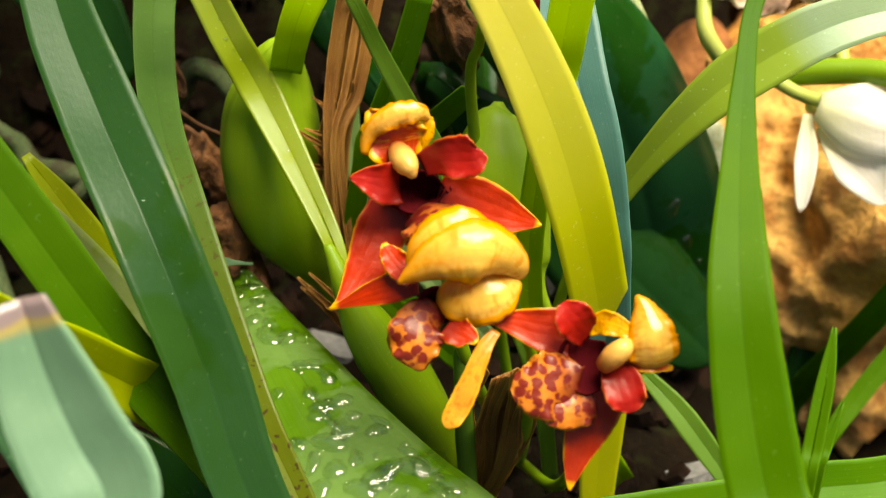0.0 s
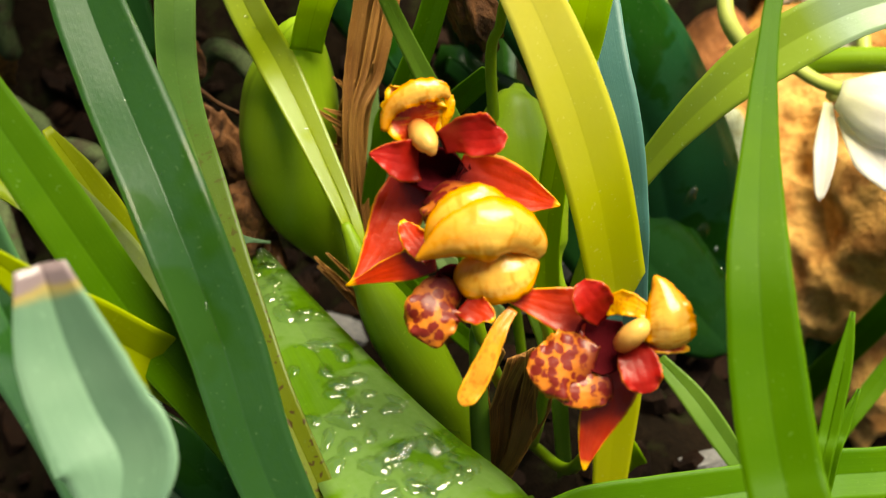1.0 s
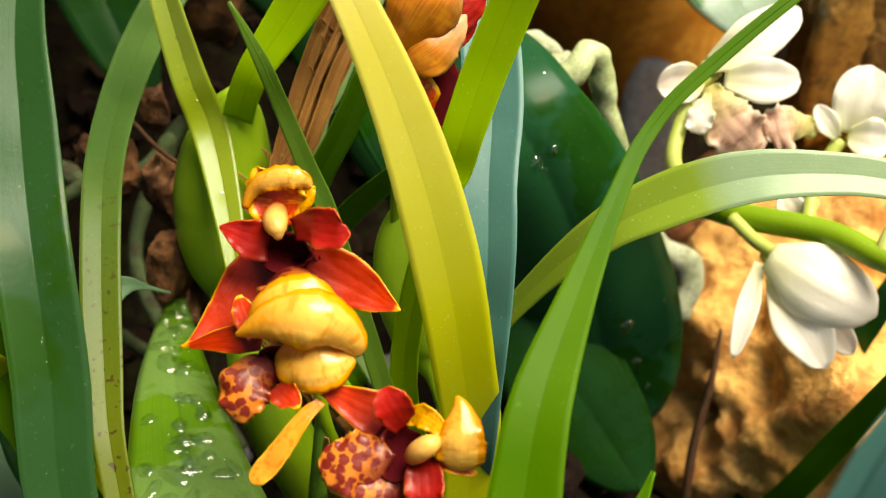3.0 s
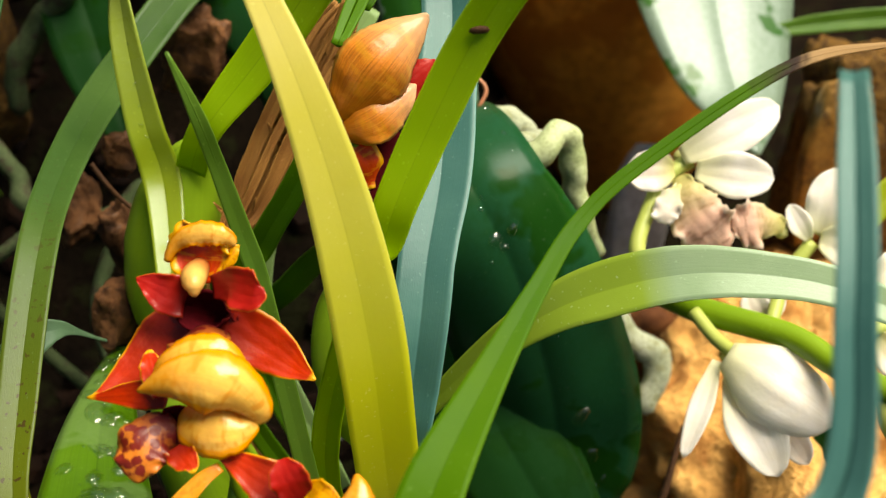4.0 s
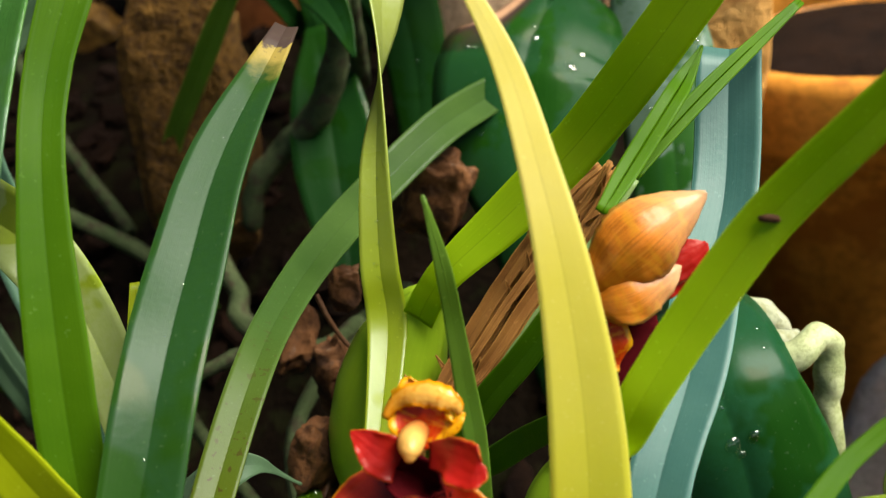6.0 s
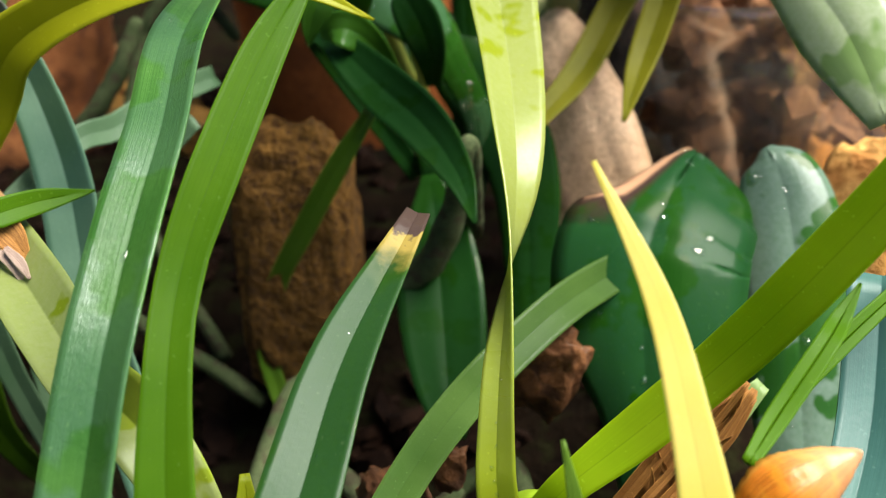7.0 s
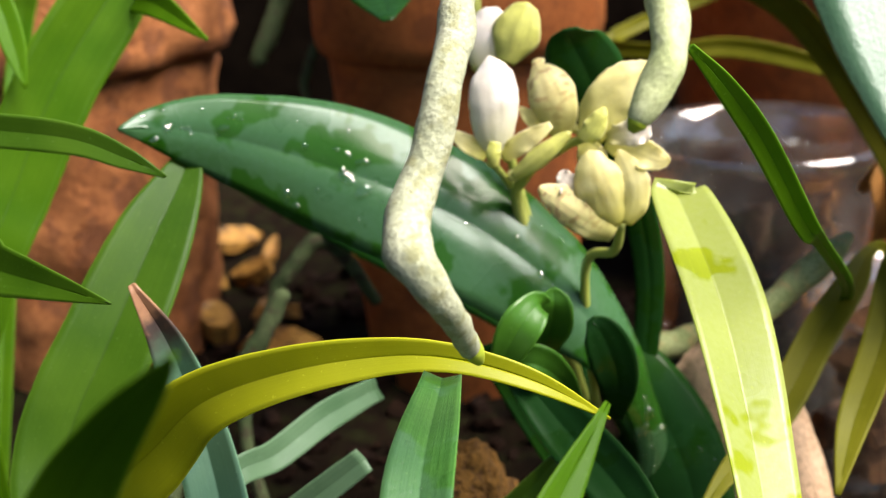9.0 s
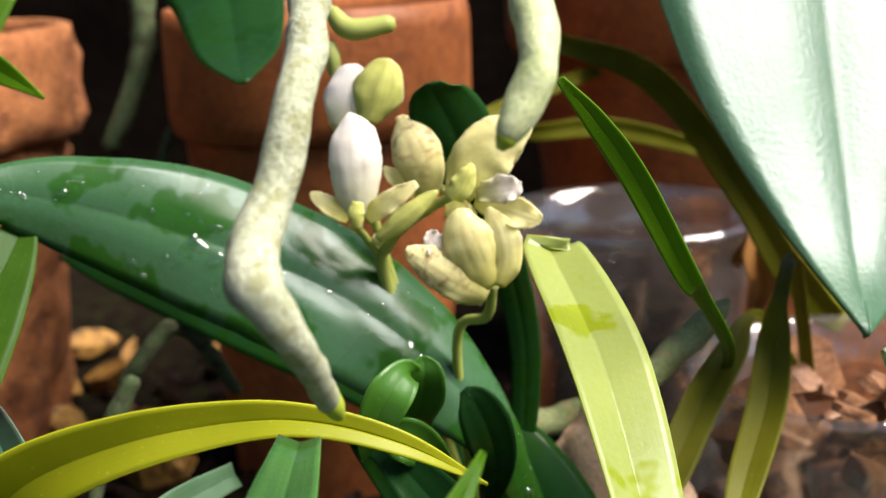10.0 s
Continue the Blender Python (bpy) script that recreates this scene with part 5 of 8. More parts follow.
tube(orange_orchid, "brown", [(-0.0171, 0.1622, 0.1621, 0.00014), (-0.0169, 0.1605, 0.1589, 0.00027), (-0.0170, 0.1585, 0.1543, 0.00014)], "leaf_slit", 0.1, "dark dry slit in the leaf", 14)
lump("leaf_spot", orange_orchid, "brown", (0.0423, 0.1282, 0.1841), (0.0013, 0.0004, 0.0006), 4, 0.3, 2.0, 2, "small dark spot on the leaf", (0, 10, 0))
bloom = lump("flower", orange_orchid, "stem", (-0.0000, 0.1161, 0.1580), (0.0013, 0.0013, 0.0013), 7, 0.1, 2.0, 2, "red and yellow flower with a maroon-spotted lip")
tepal(bloom, "dorsal_sepal", "flame", [(0.0004, 0.1151, 0.1627, 0.00194), (0.0006, 0.1168, 0.1646, 0.00373), (0.0011, 0.1178, 0.1663, 0.00416), (0.0018, 0.1183, 0.1678, 0.00385), (0.0024, 0.1185, 0.1686, 0.00295)], (0.034, -0.771, 0.636), -18, 0.1)
tepal(bloom, "dorsal_crest", "yellowp", [(-0.0036, 0.1169, 0.1661, 0.00044), (-0.0018, 0.1177, 0.1680, 0.00103), (0.0007, 0.1175, 0.1691, 0.00147), (0.0034, 0.1171, 0.1690, 0.00161), (0.0053, 0.1168, 0.1680, 0.00117), (0.0059, 0.1167, 0.1668, 0.00044)], (0.020, -0.777, 0.629), 42, 0.22)
tepal(bloom, "dorsal_rim", "yellow_p", [(0.0059, 0.1170, 0.1667, 0.00052), (0.0054, 0.1161, 0.1656, 0.00066), (0.0042, 0.1155, 0.1645, 0.00052), (0.0033, 0.1153, 0.1635, 0.00022)], (0.015, -0.760, 0.650), 30, 0.2)
tepal(bloom, "petal", "red", [(0.0025, 0.1127, 0.1637, 0.00147), (0.0048, 0.1116, 0.1645, 0.00218), (0.0068, 0.1102, 0.1646, 0.00274), (0.0084, 0.1090, 0.1647, 0.00258), (0.0094, 0.1088, 0.1647, 0.00158), (0.0099, 0.1089, 0.1648, 0.00036)], (-0.012, -0.742, 0.670), -28, 0.08)
tepal(bloom, "petal", "red", [(-0.0013, 0.1121, 0.1633, 0.00250), (-0.0029, 0.1114, 0.1651, 0.00276), (-0.0044, 0.1116, 0.1666, 0.00188), (-0.0057, 0.1121, 0.1674, 0.00079), (-0.0064, 0.1124, 0.1677, 0.00014)], (0.070, -0.754, 0.653), -28, 0.08)
tepal(bloom, "lateral_sepal", "redtip", [(0.0027, 0.1115, 0.1592, 0.00238), (0.0049, 0.1104, 0.1572, 0.00359), (0.0076, 0.1092, 0.1548, 0.00345), (0.0101, 0.1077, 0.1527, 0.00225), (0.0119, 0.1063, 0.1518, 0.00097), (0.0129, 0.1056, 0.1511, 0.00015)], (-0.022, -0.700, 0.714), -22, 0.04)
tepal(bloom, "lateral_sepal", "redtip", [(-0.0033, 0.1132, 0.1596, 0.00285), (-0.0061, 0.1115, 0.1578, 0.00345), (-0.0088, 0.1095, 0.1565, 0.00300), (-0.0118, 0.1077, 0.1554, 0.00209), (-0.0145, 0.1061, 0.1551, 0.00089), (-0.0164, 0.1055, 0.1551, 0.00015)], (0.114, -0.704, 0.701), -22, 0.04)
tepal(bloom, "throat", "maroon", [(0.0014, 0.1133, 0.1629, 0.00310), (0.0007, 0.1147, 0.1596, 0.00438), (-0.0001, 0.1133, 0.1582, 0.00422), (-0.0005, 0.1092, 0.1598, 0.00324)], (0.042, -0.734, 0.678), -65, 0.05)
tepal(bloom, "lip", "spotted_p", [(-0.0001, 0.1097, 0.1601, 0.00309), (0.0001, 0.1066, 0.1611, 0.00390), (0.0001, 0.1044, 0.1609, 0.00372), (-0.0006, 0.1036, 0.1596, 0.00244), (-0.0013, 0.1036, 0.1585, 0.00058)], (0.043, -0.715, 0.698), 35, 0.16)
tube(bloom, "creamy", [(0.0005, 0.1165, 0.1644, 0.00134), (0.0006, 0.1132, 0.1658, 0.00168), (0.0008, 0.1111, 0.1659, 0.00137), (0.0008, 0.1102, 0.1654, 0.00072)], "column", 0.03, "", 14)
tube(bloom, "stem", [(0.0025, 0.1181, 0.1646, 0.00066), (0.0005, 0.1166, 0.1572, 0.00075), (-0.0006, 0.1150, 0.1448, 0.00087), (-0.0044, 0.1081, 0.1276, 0.00099), (-0.0050, 0.1200, 0.0800, 0.00099)], "pedicel", 0.03, "", 12)
bloom = lump("flower", orange_orchid, "stem", (0.0026, 0.0994, 0.1535), (0.0013, 0.0013, 0.0013), 9, 0.1, 2.0, 2, "red and yellow flower with a maroon-spotted lip")
tepal(bloom, "hood", "yellowp", [(-0.0068, 0.0994, 0.1605, 0.00021), (-0.0043, 0.0987, 0.1617, 0.00153), (-0.0012, 0.0979, 0.1627, 0.00303), (0.0019, 0.0972, 0.1626, 0.00391), (0.0046, 0.0966, 0.1612, 0.00392), (0.0062, 0.0964, 0.1589, 0.00327), (0.0070, 0.0965, 0.1563, 0.00239), (0.0071, 0.0967, 0.1540, 0.00128)], (0.014, -0.691, 0.723), 62, 0.07)
tepal(bloom, "crest", "yellowp", [(-0.0047, 0.1002, 0.1607, 0.00070), (-0.0021, 0.1005, 0.1626, 0.00224), (0.0010, 0.1004, 0.1632, 0.00306), (0.0037, 0.1002, 0.1624, 0.00293), (0.0053, 0.1000, 0.1603, 0.00183), (0.0056, 0.0997, 0.1580, 0.00057)], (0.020, -0.707, 0.707), 56, 0.09)
tepal(bloom, "lower_sepal", "yellowp", [(-0.0028, 0.0998, 0.1554, 0.00144), (-0.0013, 0.0971, 0.1559, 0.00298), (0.0015, 0.0953, 0.1558, 0.00351), (0.0044, 0.0954, 0.1552, 0.00296), (0.0065, 0.0970, 0.1543, 0.00114)], (0.033, -0.667, 0.745), 34, 0.08)
tepal(bloom, "lateral_sepal", "redtip", [(-0.0048, 0.1016, 0.1563, 0.00130), (-0.0080, 0.1029, 0.1563, 0.00189), (-0.0110, 0.1040, 0.1560, 0.00147), (-0.0141, 0.1049, 0.1555, 0.00066), (-0.0166, 0.1056, 0.1552, 0.00015)], (0.112, -0.694, 0.711), -22, 0.05)
tepal(bloom, "petal", "redtip", [(-0.0050, 0.1012, 0.1572, 0.00115), (-0.0059, 0.1036, 0.1587, 0.00173), (-0.0063, 0.1053, 0.1599, 0.00123), (-0.0064, 0.1066, 0.1604, 0.00029)], (0.083, -0.713, 0.696), -24, 0.18)
tepal(bloom, "petal", "redtip", [(-0.0036, 0.0958, 0.1535, 0.00214), (-0.0028, 0.0942, 0.1530, 0.00198), (-0.0019, 0.0931, 0.1526, 0.00120), (-0.0016, 0.0921, 0.1522, 0.00028)], (0.056, -0.648, 0.759), -20, 0.08)
tepal(bloom, "throat", "maroon", [(-0.0029, 0.1006, 0.1553, 0.00217), (-0.0041, 0.1008, 0.1521, 0.00264), (-0.0052, 0.0982, 0.1518, 0.00203)], (0.067, -0.674, 0.735), -70, 0.05)
tepal(bloom, "lip", "spotted_p", [(-0.0039, 0.0989, 0.1543, 0.00187), (-0.0064, 0.0968, 0.1550, 0.00327), (-0.0079, 0.0949, 0.1545, 0.00368), (-0.0086, 0.0936, 0.1532, 0.00269), (-0.0091, 0.0928, 0.1515, 0.00057)], (0.095, -0.659, 0.746), 30, 0.14)
tepal(bloom, "lower_petal", "orangep", [(0.0013, 0.0934, 0.1511, 0.00064), (-0.0011, 0.0919, 0.1508, 0.00099), (-0.0038, 0.0898, 0.1497, 0.00127), (-0.0066, 0.0880, 0.1483, 0.00148), (-0.0087, 0.0869, 0.1475, 0.00120), (-0.0095, 0.0865, 0.1471, 0.00035)], (0.087, -0.613, 0.785), -30, 0.08)
tube(bloom, "stem", [(0.0023, 0.1001, 0.1528, 0.00057), (0.0044, 0.0972, 0.1392, 0.00075), (-0.0011, 0.1005, 0.1178, 0.00092), (-0.0050, 0.1200, 0.0800, 0.00092)], "pedicel", 0.03, "", 12)
bloom = lump("flower", orange_orchid, "stem", (0.0122, 0.0882, 0.1418), (0.0013, 0.0013, 0.0013), 1, 0.1, 2.0, 2, "red and yellow flower with a maroon-spotted lip")
tepal(bloom, "lateral_sepal", "redtip", [(0.0093, 0.0904, 0.1480, 0.00326), (0.0068, 0.0914, 0.1493, 0.00284), (0.0045, 0.0929, 0.1506, 0.00199), (0.0023, 0.0943, 0.1516, 0.00100), (0.0002, 0.0954, 0.1525, 0.00014)], (0.014, -0.642, 0.767), -22, 0.05)
tepal(bloom, "lateral_sepal", "redtip", [(0.0100, 0.0854, 0.1413, 0.00329), (0.0082, 0.0842, 0.1400, 0.00329), (0.0057, 0.0828, 0.1381, 0.00273), (0.0033, 0.0812, 0.1364, 0.00180), (0.0016, 0.0797, 0.1352, 0.00093), (0.0005, 0.0785, 0.1343, 0.00014)], (0.021, -0.550, 0.835), -22, 0.05)
tepal(bloom, "petal", "red", [(0.0110, 0.0885, 0.1478, 0.00141), (0.0106, 0.0890, 0.1504, 0.00237), (0.0102, 0.0899, 0.1522, 0.00222), (0.0100, 0.0910, 0.1532, 0.00069)], (-0.024, -0.636, 0.772), -30, 0.08)
tepal(bloom, "petal", "red", [(0.0121, 0.0848, 0.1454, 0.00140), (0.0121, 0.0827, 0.1452, 0.00236), (0.0118, 0.0807, 0.1444, 0.00248), (0.0116, 0.0798, 0.1435, 0.00179), (0.0114, 0.0793, 0.1429, 0.00055)], (-0.035, -0.572, 0.820), -30, 0.08)
tepal(bloom, "dorsal_sepal", "yellow_p", [(0.0116, 0.0891, 0.1488, 0.00098), (0.0137, 0.0880, 0.1496, 0.00153), (0.0151, 0.0865, 0.1491, 0.00118), (0.0159, 0.0853, 0.1484, 0.00041)], (-0.056, -0.611, 0.790), -30, 0.12)
tepal(bloom, "hood", "yellowp", [(0.0185, 0.0887, 0.1508, 0.00028), (0.0185, 0.0872, 0.1505, 0.00138), (0.0182, 0.0853, 0.1499, 0.00246), (0.0177, 0.0835, 0.1491, 0.00300), (0.0171, 0.0823, 0.1478, 0.00314), (0.0168, 0.0818, 0.1465, 0.00301), (0.0167, 0.0818, 0.1454, 0.00262)], (-0.074, -0.597, 0.799), 48, 0.1)
tepal(bloom, "hood_lining", "flame", [(0.0139, 0.0840, 0.1455, 0.00083), (0.0153, 0.0830, 0.1455, 0.00097), (0.0168, 0.0821, 0.1451, 0.00083), (0.0184, 0.0814, 0.1442, 0.00028)], (-0.067, -0.579, 0.813), -20, 0.15)
tepal(bloom, "throat", "maroon", [(0.0109, 0.0893, 0.1468, 0.00225), (0.0099, 0.0882, 0.1458, 0.00324), (0.0091, 0.0865, 0.1446, 0.00337), (0.0088, 0.0847, 0.1440, 0.00237), (0.0087, 0.0837, 0.1436, 0.00098)], (-0.021, -0.609, 0.793), -45, 0.06)
tepal(bloom, "lip", "spotted_p", [(0.0070, 0.0846, 0.1446, 0.00281), (0.0054, 0.0850, 0.1462, 0.00391), (0.0033, 0.0853, 0.1475, 0.00417), (0.0015, 0.0860, 0.1484, 0.00306), (0.0003, 0.0871, 0.1487, 0.00098)], (0.022, -0.601, 0.799), 14, 0.14)
tepal(bloom, "lip_lobe", "spotted_p", [(0.0082, 0.0829, 0.1422, 0.00155), (0.0060, 0.0826, 0.1435, 0.00224), (0.0032, 0.0828, 0.1447, 0.00181), (0.0013, 0.0837, 0.1454, 0.00056)], (0.004, -0.577, 0.817), 18, 0.14)
tube(bloom, "creamy", [(0.0111, 0.0846, 0.1466, 0.00111), (0.0124, 0.0841, 0.1481, 0.00144), (0.0139, 0.0841, 0.1488, 0.00130), (0.0149, 0.0849, 0.1483, 0.00069)], "column", 0.03, "", 14)
tube(bloom, "stem", [(0.0119, 0.0883, 0.1439, 0.00057), (0.0093, 0.0909, 0.1293, 0.00077), (-0.0004, 0.0960, 0.1068, 0.00095), (-0.0050, 0.1200, 0.0800, 0.00095)], "pedicel", 0.03, "", 12)
bloom = lump("flower", orange_orchid, "stem", (0.0215, 0.1365, 0.1689), (0.0013, 0.0013, 0.0013), 3, 0.1, 2.0, 2, "red and yellow flower with a maroon-spotted lip")
tepal(bloom, "hood", "peach", [(0.0204, 0.1360, 0.1704, 0.00142), (0.0228, 0.1359, 0.1732, 0.00386), (0.0262, 0.1363, 0.1764, 0.00536), (0.0296, 0.1383, 0.1782, 0.00476), (0.0324, 0.1417, 0.1785, 0.00307), (0.0343, 0.1436, 0.1789, 0.00124), (0.0352, 0.1441, 0.1794, 0.00018)], (0.109, -0.879, 0.465), 55, 0.05)
tepal(bloom, "lateral_sepal", "peach", [(0.0207, 0.1352, 0.1691, 0.00163), (0.0233, 0.1344, 0.1697, 0.00293), (0.0261, 0.1349, 0.1703, 0.00336), (0.0286, 0.1369, 0.1707, 0.00265), (0.0306, 0.1389, 0.1710, 0.00133), (0.0315, 0.1403, 0.1710, 0.00030)], (0.134, -0.845, 0.517), 30, 0.1)
tepal(bloom, "lateral_sepal", "flame", [(0.0201, 0.1362, 0.1671, 0.00150), (0.0214, 0.1346, 0.1659, 0.00268), (0.0224, 0.1335, 0.1638, 0.00283), (0.0226, 0.1332, 0.1613, 0.00165), (0.0228, 0.1325, 0.1603, 0.00037)], (0.134, -0.845, 0.517), 25, 0.12)
tepal(bloom, "petal", "red", [(0.0271, 0.1386, 0.1700, 0.00179), (0.0302, 0.1400, 0.1710, 0.00238), (0.0328, 0.1412, 0.1720, 0.00224), (0.0343, 0.1420, 0.1726, 0.00119), (0.0349, 0.1424, 0.1730, 0.00022)], (0.086, -0.868, 0.489), 20, 0.05)
tepal(bloom, "petal", "red", [(0.0265, 0.1385, 0.1682, 0.00120), (0.0292, 0.1394, 0.1686, 0.00180), (0.0314, 0.1402, 0.1690, 0.00135), (0.0327, 0.1406, 0.1692, 0.00030)], (0.094, -0.858, 0.505), 20, 0.05)
tepal(bloom, "lip", "maroon", [(0.0253, 0.1370, 0.1663, 0.00300), (0.0248, 0.1351, 0.1636, 0.00390), (0.0239, 0.1330, 0.1606, 0.00330), (0.0228, 0.1310, 0.1579, 0.00165), (0.0221, 0.1299, 0.1564, 0.00037)], (0.141, -0.817, 0.559), 40, 0.08)
tube(bloom, "stem", [(0.0218, 0.1353, 0.1666, 0.00066), (0.0184, 0.1380, 0.1568, 0.00077), (0.0130, 0.1387, 0.1426, 0.00090), (-0.0050, 0.1200, 0.0800, 0.00090)], "pedicel", 0.03, "", 12)
settle(orange_orchid)

young_orchid = thing("young_orchid", (0.045, 0.135, 0), "young orchid shoot with narrow green leaves beside the ochre rock", "orchid")
blade("right_a", young_orchid, "dark", [(0.0450, 0.1300, -0.0050, 0.00220), (0.0443, 0.1331, -0.0027, 0.00291), (0.0451, 0.1345, -0.0006, 0.00291), (0.0575, 0.1429, 0.0185, 0.00309), (0.0727, 0.1500, 0.0369, 0.00325), (0.0857, 0.1528, 0.0534, 0.00313), (0.1014, 0.1567, 0.0733, 0.00230)], (-0.1803, -0.5714, 0.8007), 0.32, 0.0006)
blade("right_b", young_orchid, "green", [(0.0450, 0.1400, -0.0080, 0.00220), (0.0434, 0.1447, -0.0067, 0.00275), (0.0439, 0.1455, -0.0045, 0.00275), (0.0565, 0.1394, 0.0220, 0.00278), (0.0687, 0.1311, 0.0477, 0.00277), (0.0758, 0.1221, 0.0731, 0.00249), (0.0857, 0.1146, 0.0994, 0.00185)], (-0.1788, -0.5430, 0.8205), 0.32, 0.0006)
blade("right_e", young_orchid, "green", [(0.0440, 0.1200, 0.0000, 0.00155), (0.0383, 0.1107, 0.0326, 0.00155), (0.0496, 0.1132, 0.0453, 0.00155), (0.0612, 0.1177, 0.0494, 0.00199), (0.0753, 0.1220, 0.0536, 0.00198), (0.0891, 0.1260, 0.0576, 0.00154)], (-0.2109, -0.5250, 0.8246), 0.32, 0.0006)
blade("side_yellow", young_orchid, "lime", [(0.1600, 0.1600, 0.0000, 0.00200), (0.1508, 0.1842, 0.1213, 0.00268), (0.1308, 0.1942, 0.1013, 0.00268), (0.1170, 0.1885, 0.0963, 0.00313), (0.1074, 0.1845, 0.0927, 0.00291), (0.1011, 0.1815, 0.0899, 0.00179)], (-0.2419, -0.7587, 0.6049), 0.32, 0.0006)
blade("dark_edge_leaf", young_orchid, "mid", [(0.1600, 0.1600, 0.0000, 0.00200), (0.1773, 0.2528, 0.1072, 0.00251), (0.1573, 0.2628, 0.0872, 0.00251), (0.1391, 0.2629, 0.0904, 0.00251), (0.1214, 0.2624, 0.0929, 0.00224), (0.1101, 0.2615, 0.0938, 0.00140)], (-0.2593, -0.8289, 0.4957), 0.32, 0.0006)
settle(young_orchid)

broad_orchid = thing("broad_leaf_orchid", (-0.006, 0.045, 0.03), "broad green orchid leaf covered in water drops", "orchid")
blade("wet_leaf", broad_orchid, "wet", [(-0.0060, 0.0500, 0.0400, 0.00220), (-0.0074, 0.0475, 0.1163, 0.00320), (-0.0160, 0.0759, 0.1334, 0.01145), (-0.0182, 0.0839, 0.1328, 0.01159), (-0.0222, 0.0944, 0.1321, 0.01052), (-0.0264, 0.1116, 0.1304, 0.00820), (-0.0301, 0.1305, 0.1273, 0.00570), (-0.0327, 0.1470, 0.1225, 0.00313), (-0.0346, 0.1617, 0.1169, 0.00042)], (0.3825, 0.1812, 0.9060), -0.22, 0.0012, label="broad leaf covered in water drops", arch=True)
blade("thread", broad_orchid, "spotted_plain", [(-0.0407, 0.1276, 0.1428, 0.00210), (-0.0373, 0.1315, 0.1437, 0.00292), (-0.0343, 0.1345, 0.1436, 0.00241), (-0.0321, 0.1363, 0.1425, 0.00135), (-0.0307, 0.1381, 0.1398, 0.00055), (-0.0293, 0.1396, 0.1368, 0.00028), (-0.0285, 0.1413, 0.1342, 0.00024)], (0.42, -0.71, 0.57), 0.15, 0.0003, label="withered grey-green leaf tip ending in a thread", name="withered_tip", wave=0.06)
blade("low_leaf", broad_orchid, "spotted_plain", [(-0.0590, 0.1175, 0.0792, 0.00210), (-0.0630, 0.1255, 0.0927, 0.00517), (-0.0665, 0.1319, 0.1029, 0.00635), (-0.0699, 0.1394, 0.1114, 0.00563), (-0.0731, 0.1471, 0.1170, 0.00372), (-0.0760, 0.1540, 0.1203, 0.00063)], (0.42, -0.71, 0.57), 0.15, 0.0012)
blade("low_dark_leaf", broad_orchid, "dark", [(-0.0532, 0.1139, 0.0924, 0.00198), (-0.0557, 0.1210, 0.1033, 0.00413), (-0.0584, 0.1268, 0.1113, 0.00489), (-0.0612, 0.1314, 0.1166, 0.00411), (-0.0639, 0.1355, 0.1198, 0.00216), (-0.0652, 0.1379, 0.1211, 0.00039)], (0.42, -0.71, 0.57), 0.15, 0.0012)
settle(broad_orchid)

moth_orchid = thing("moth_orchid", (0.015, 0.2, 0.07), "moth orchid with dark glossy wet leaves and a cut tip", "orchid")
blade("phal_leaf", moth_orchid, "dark_wet", [(0.0180, 0.2080, 0.0980, 0.00500), (0.0240, 0.1950, 0.1250, 0.00900), (0.0305, 0.1780, 0.1370, 0.01150), (0.0350, 0.1630, 0.1330, 0.01330), (0.0391, 0.1587, 0.1156, 0.01567), (0.0408, 0.1586, 0.0892, 0.01705), (0.0399, 0.1584, 0.0696, 0.01635), (0.0384, 0.1566, 0.0591, 0.01310), (0.0372, 0.1555, 0.0535, 0.00761), (0.0364, 0.1550, 0.0509, 0.00148)], (-0.0136, -0.4818, 0.8762), -0.25, 0.0022, arch=True)
blade("phal_leaf_low", moth_orchid, "dark", [(0.0120, 0.1950, 0.0900, 0.00220), (0.0131, 0.1885, 0.1127, 0.00320), (0.0158, 0.1821, 0.1124, 0.00330), (0.0196, 0.1747, 0.1033, 0.00767), (0.0256, 0.1638, 0.0882, 0.01092), (0.0316, 0.1539, 0.0730, 0.01255), (0.0355, 0.1476, 0.0636, 0.01145), (0.0380, 0.1429, 0.0575, 0.00878), (0.0395, 0.1398, 0.0534, 0.00516), (0.0401, 0.1382, 0.0516, 0.00117)], (0.1255, -0.7151, 0.6877), -0.2, 0.002, arch=True)
blade("cut_leaf", moth_orchid, "dark_cut", [(0.0120, 0.2000, 0.0800, 0.00229), (0.0045, 0.2018, 0.0984, 0.00343), (0.0018, 0.2047, 0.1139, 0.00466), (0.0005, 0.2077, 0.1276, 0.00639), (0.0004, 0.2108, 0.1397, 0.00975), (0.0001, 0.2165, 0.1522, 0.01691), (0.0001, 0.2242, 0.1627, 0.01866), (0.0010, 0.2291, 0.1662, 0.01866), (0.0018, 0.2319, 0.1681, 0.01814), (0.0029, 0.2354, 0.1696, 0.01776), (0.0042, 0.2402, 0.1712, 0.01659), (0.0056, 0.2449, 0.1722, 0.01416), (0.0066, 0.2489, 0.1728, 0.01075), (0.0073, 0.2514, 0.1731, 0.00621), (0.0077, 0.2521, 0.1734, 0.00136)], (0.1026, -0.6840, 0.7222), -0.25, 0.0028, label="thick leaf with a dried cut edge", arch=True, left=(1, 1, 1, 1, 1, 1, 1, 1.0, 0.98, 0.82, 0.62, 0.55, 0.55, 0.6, 1))
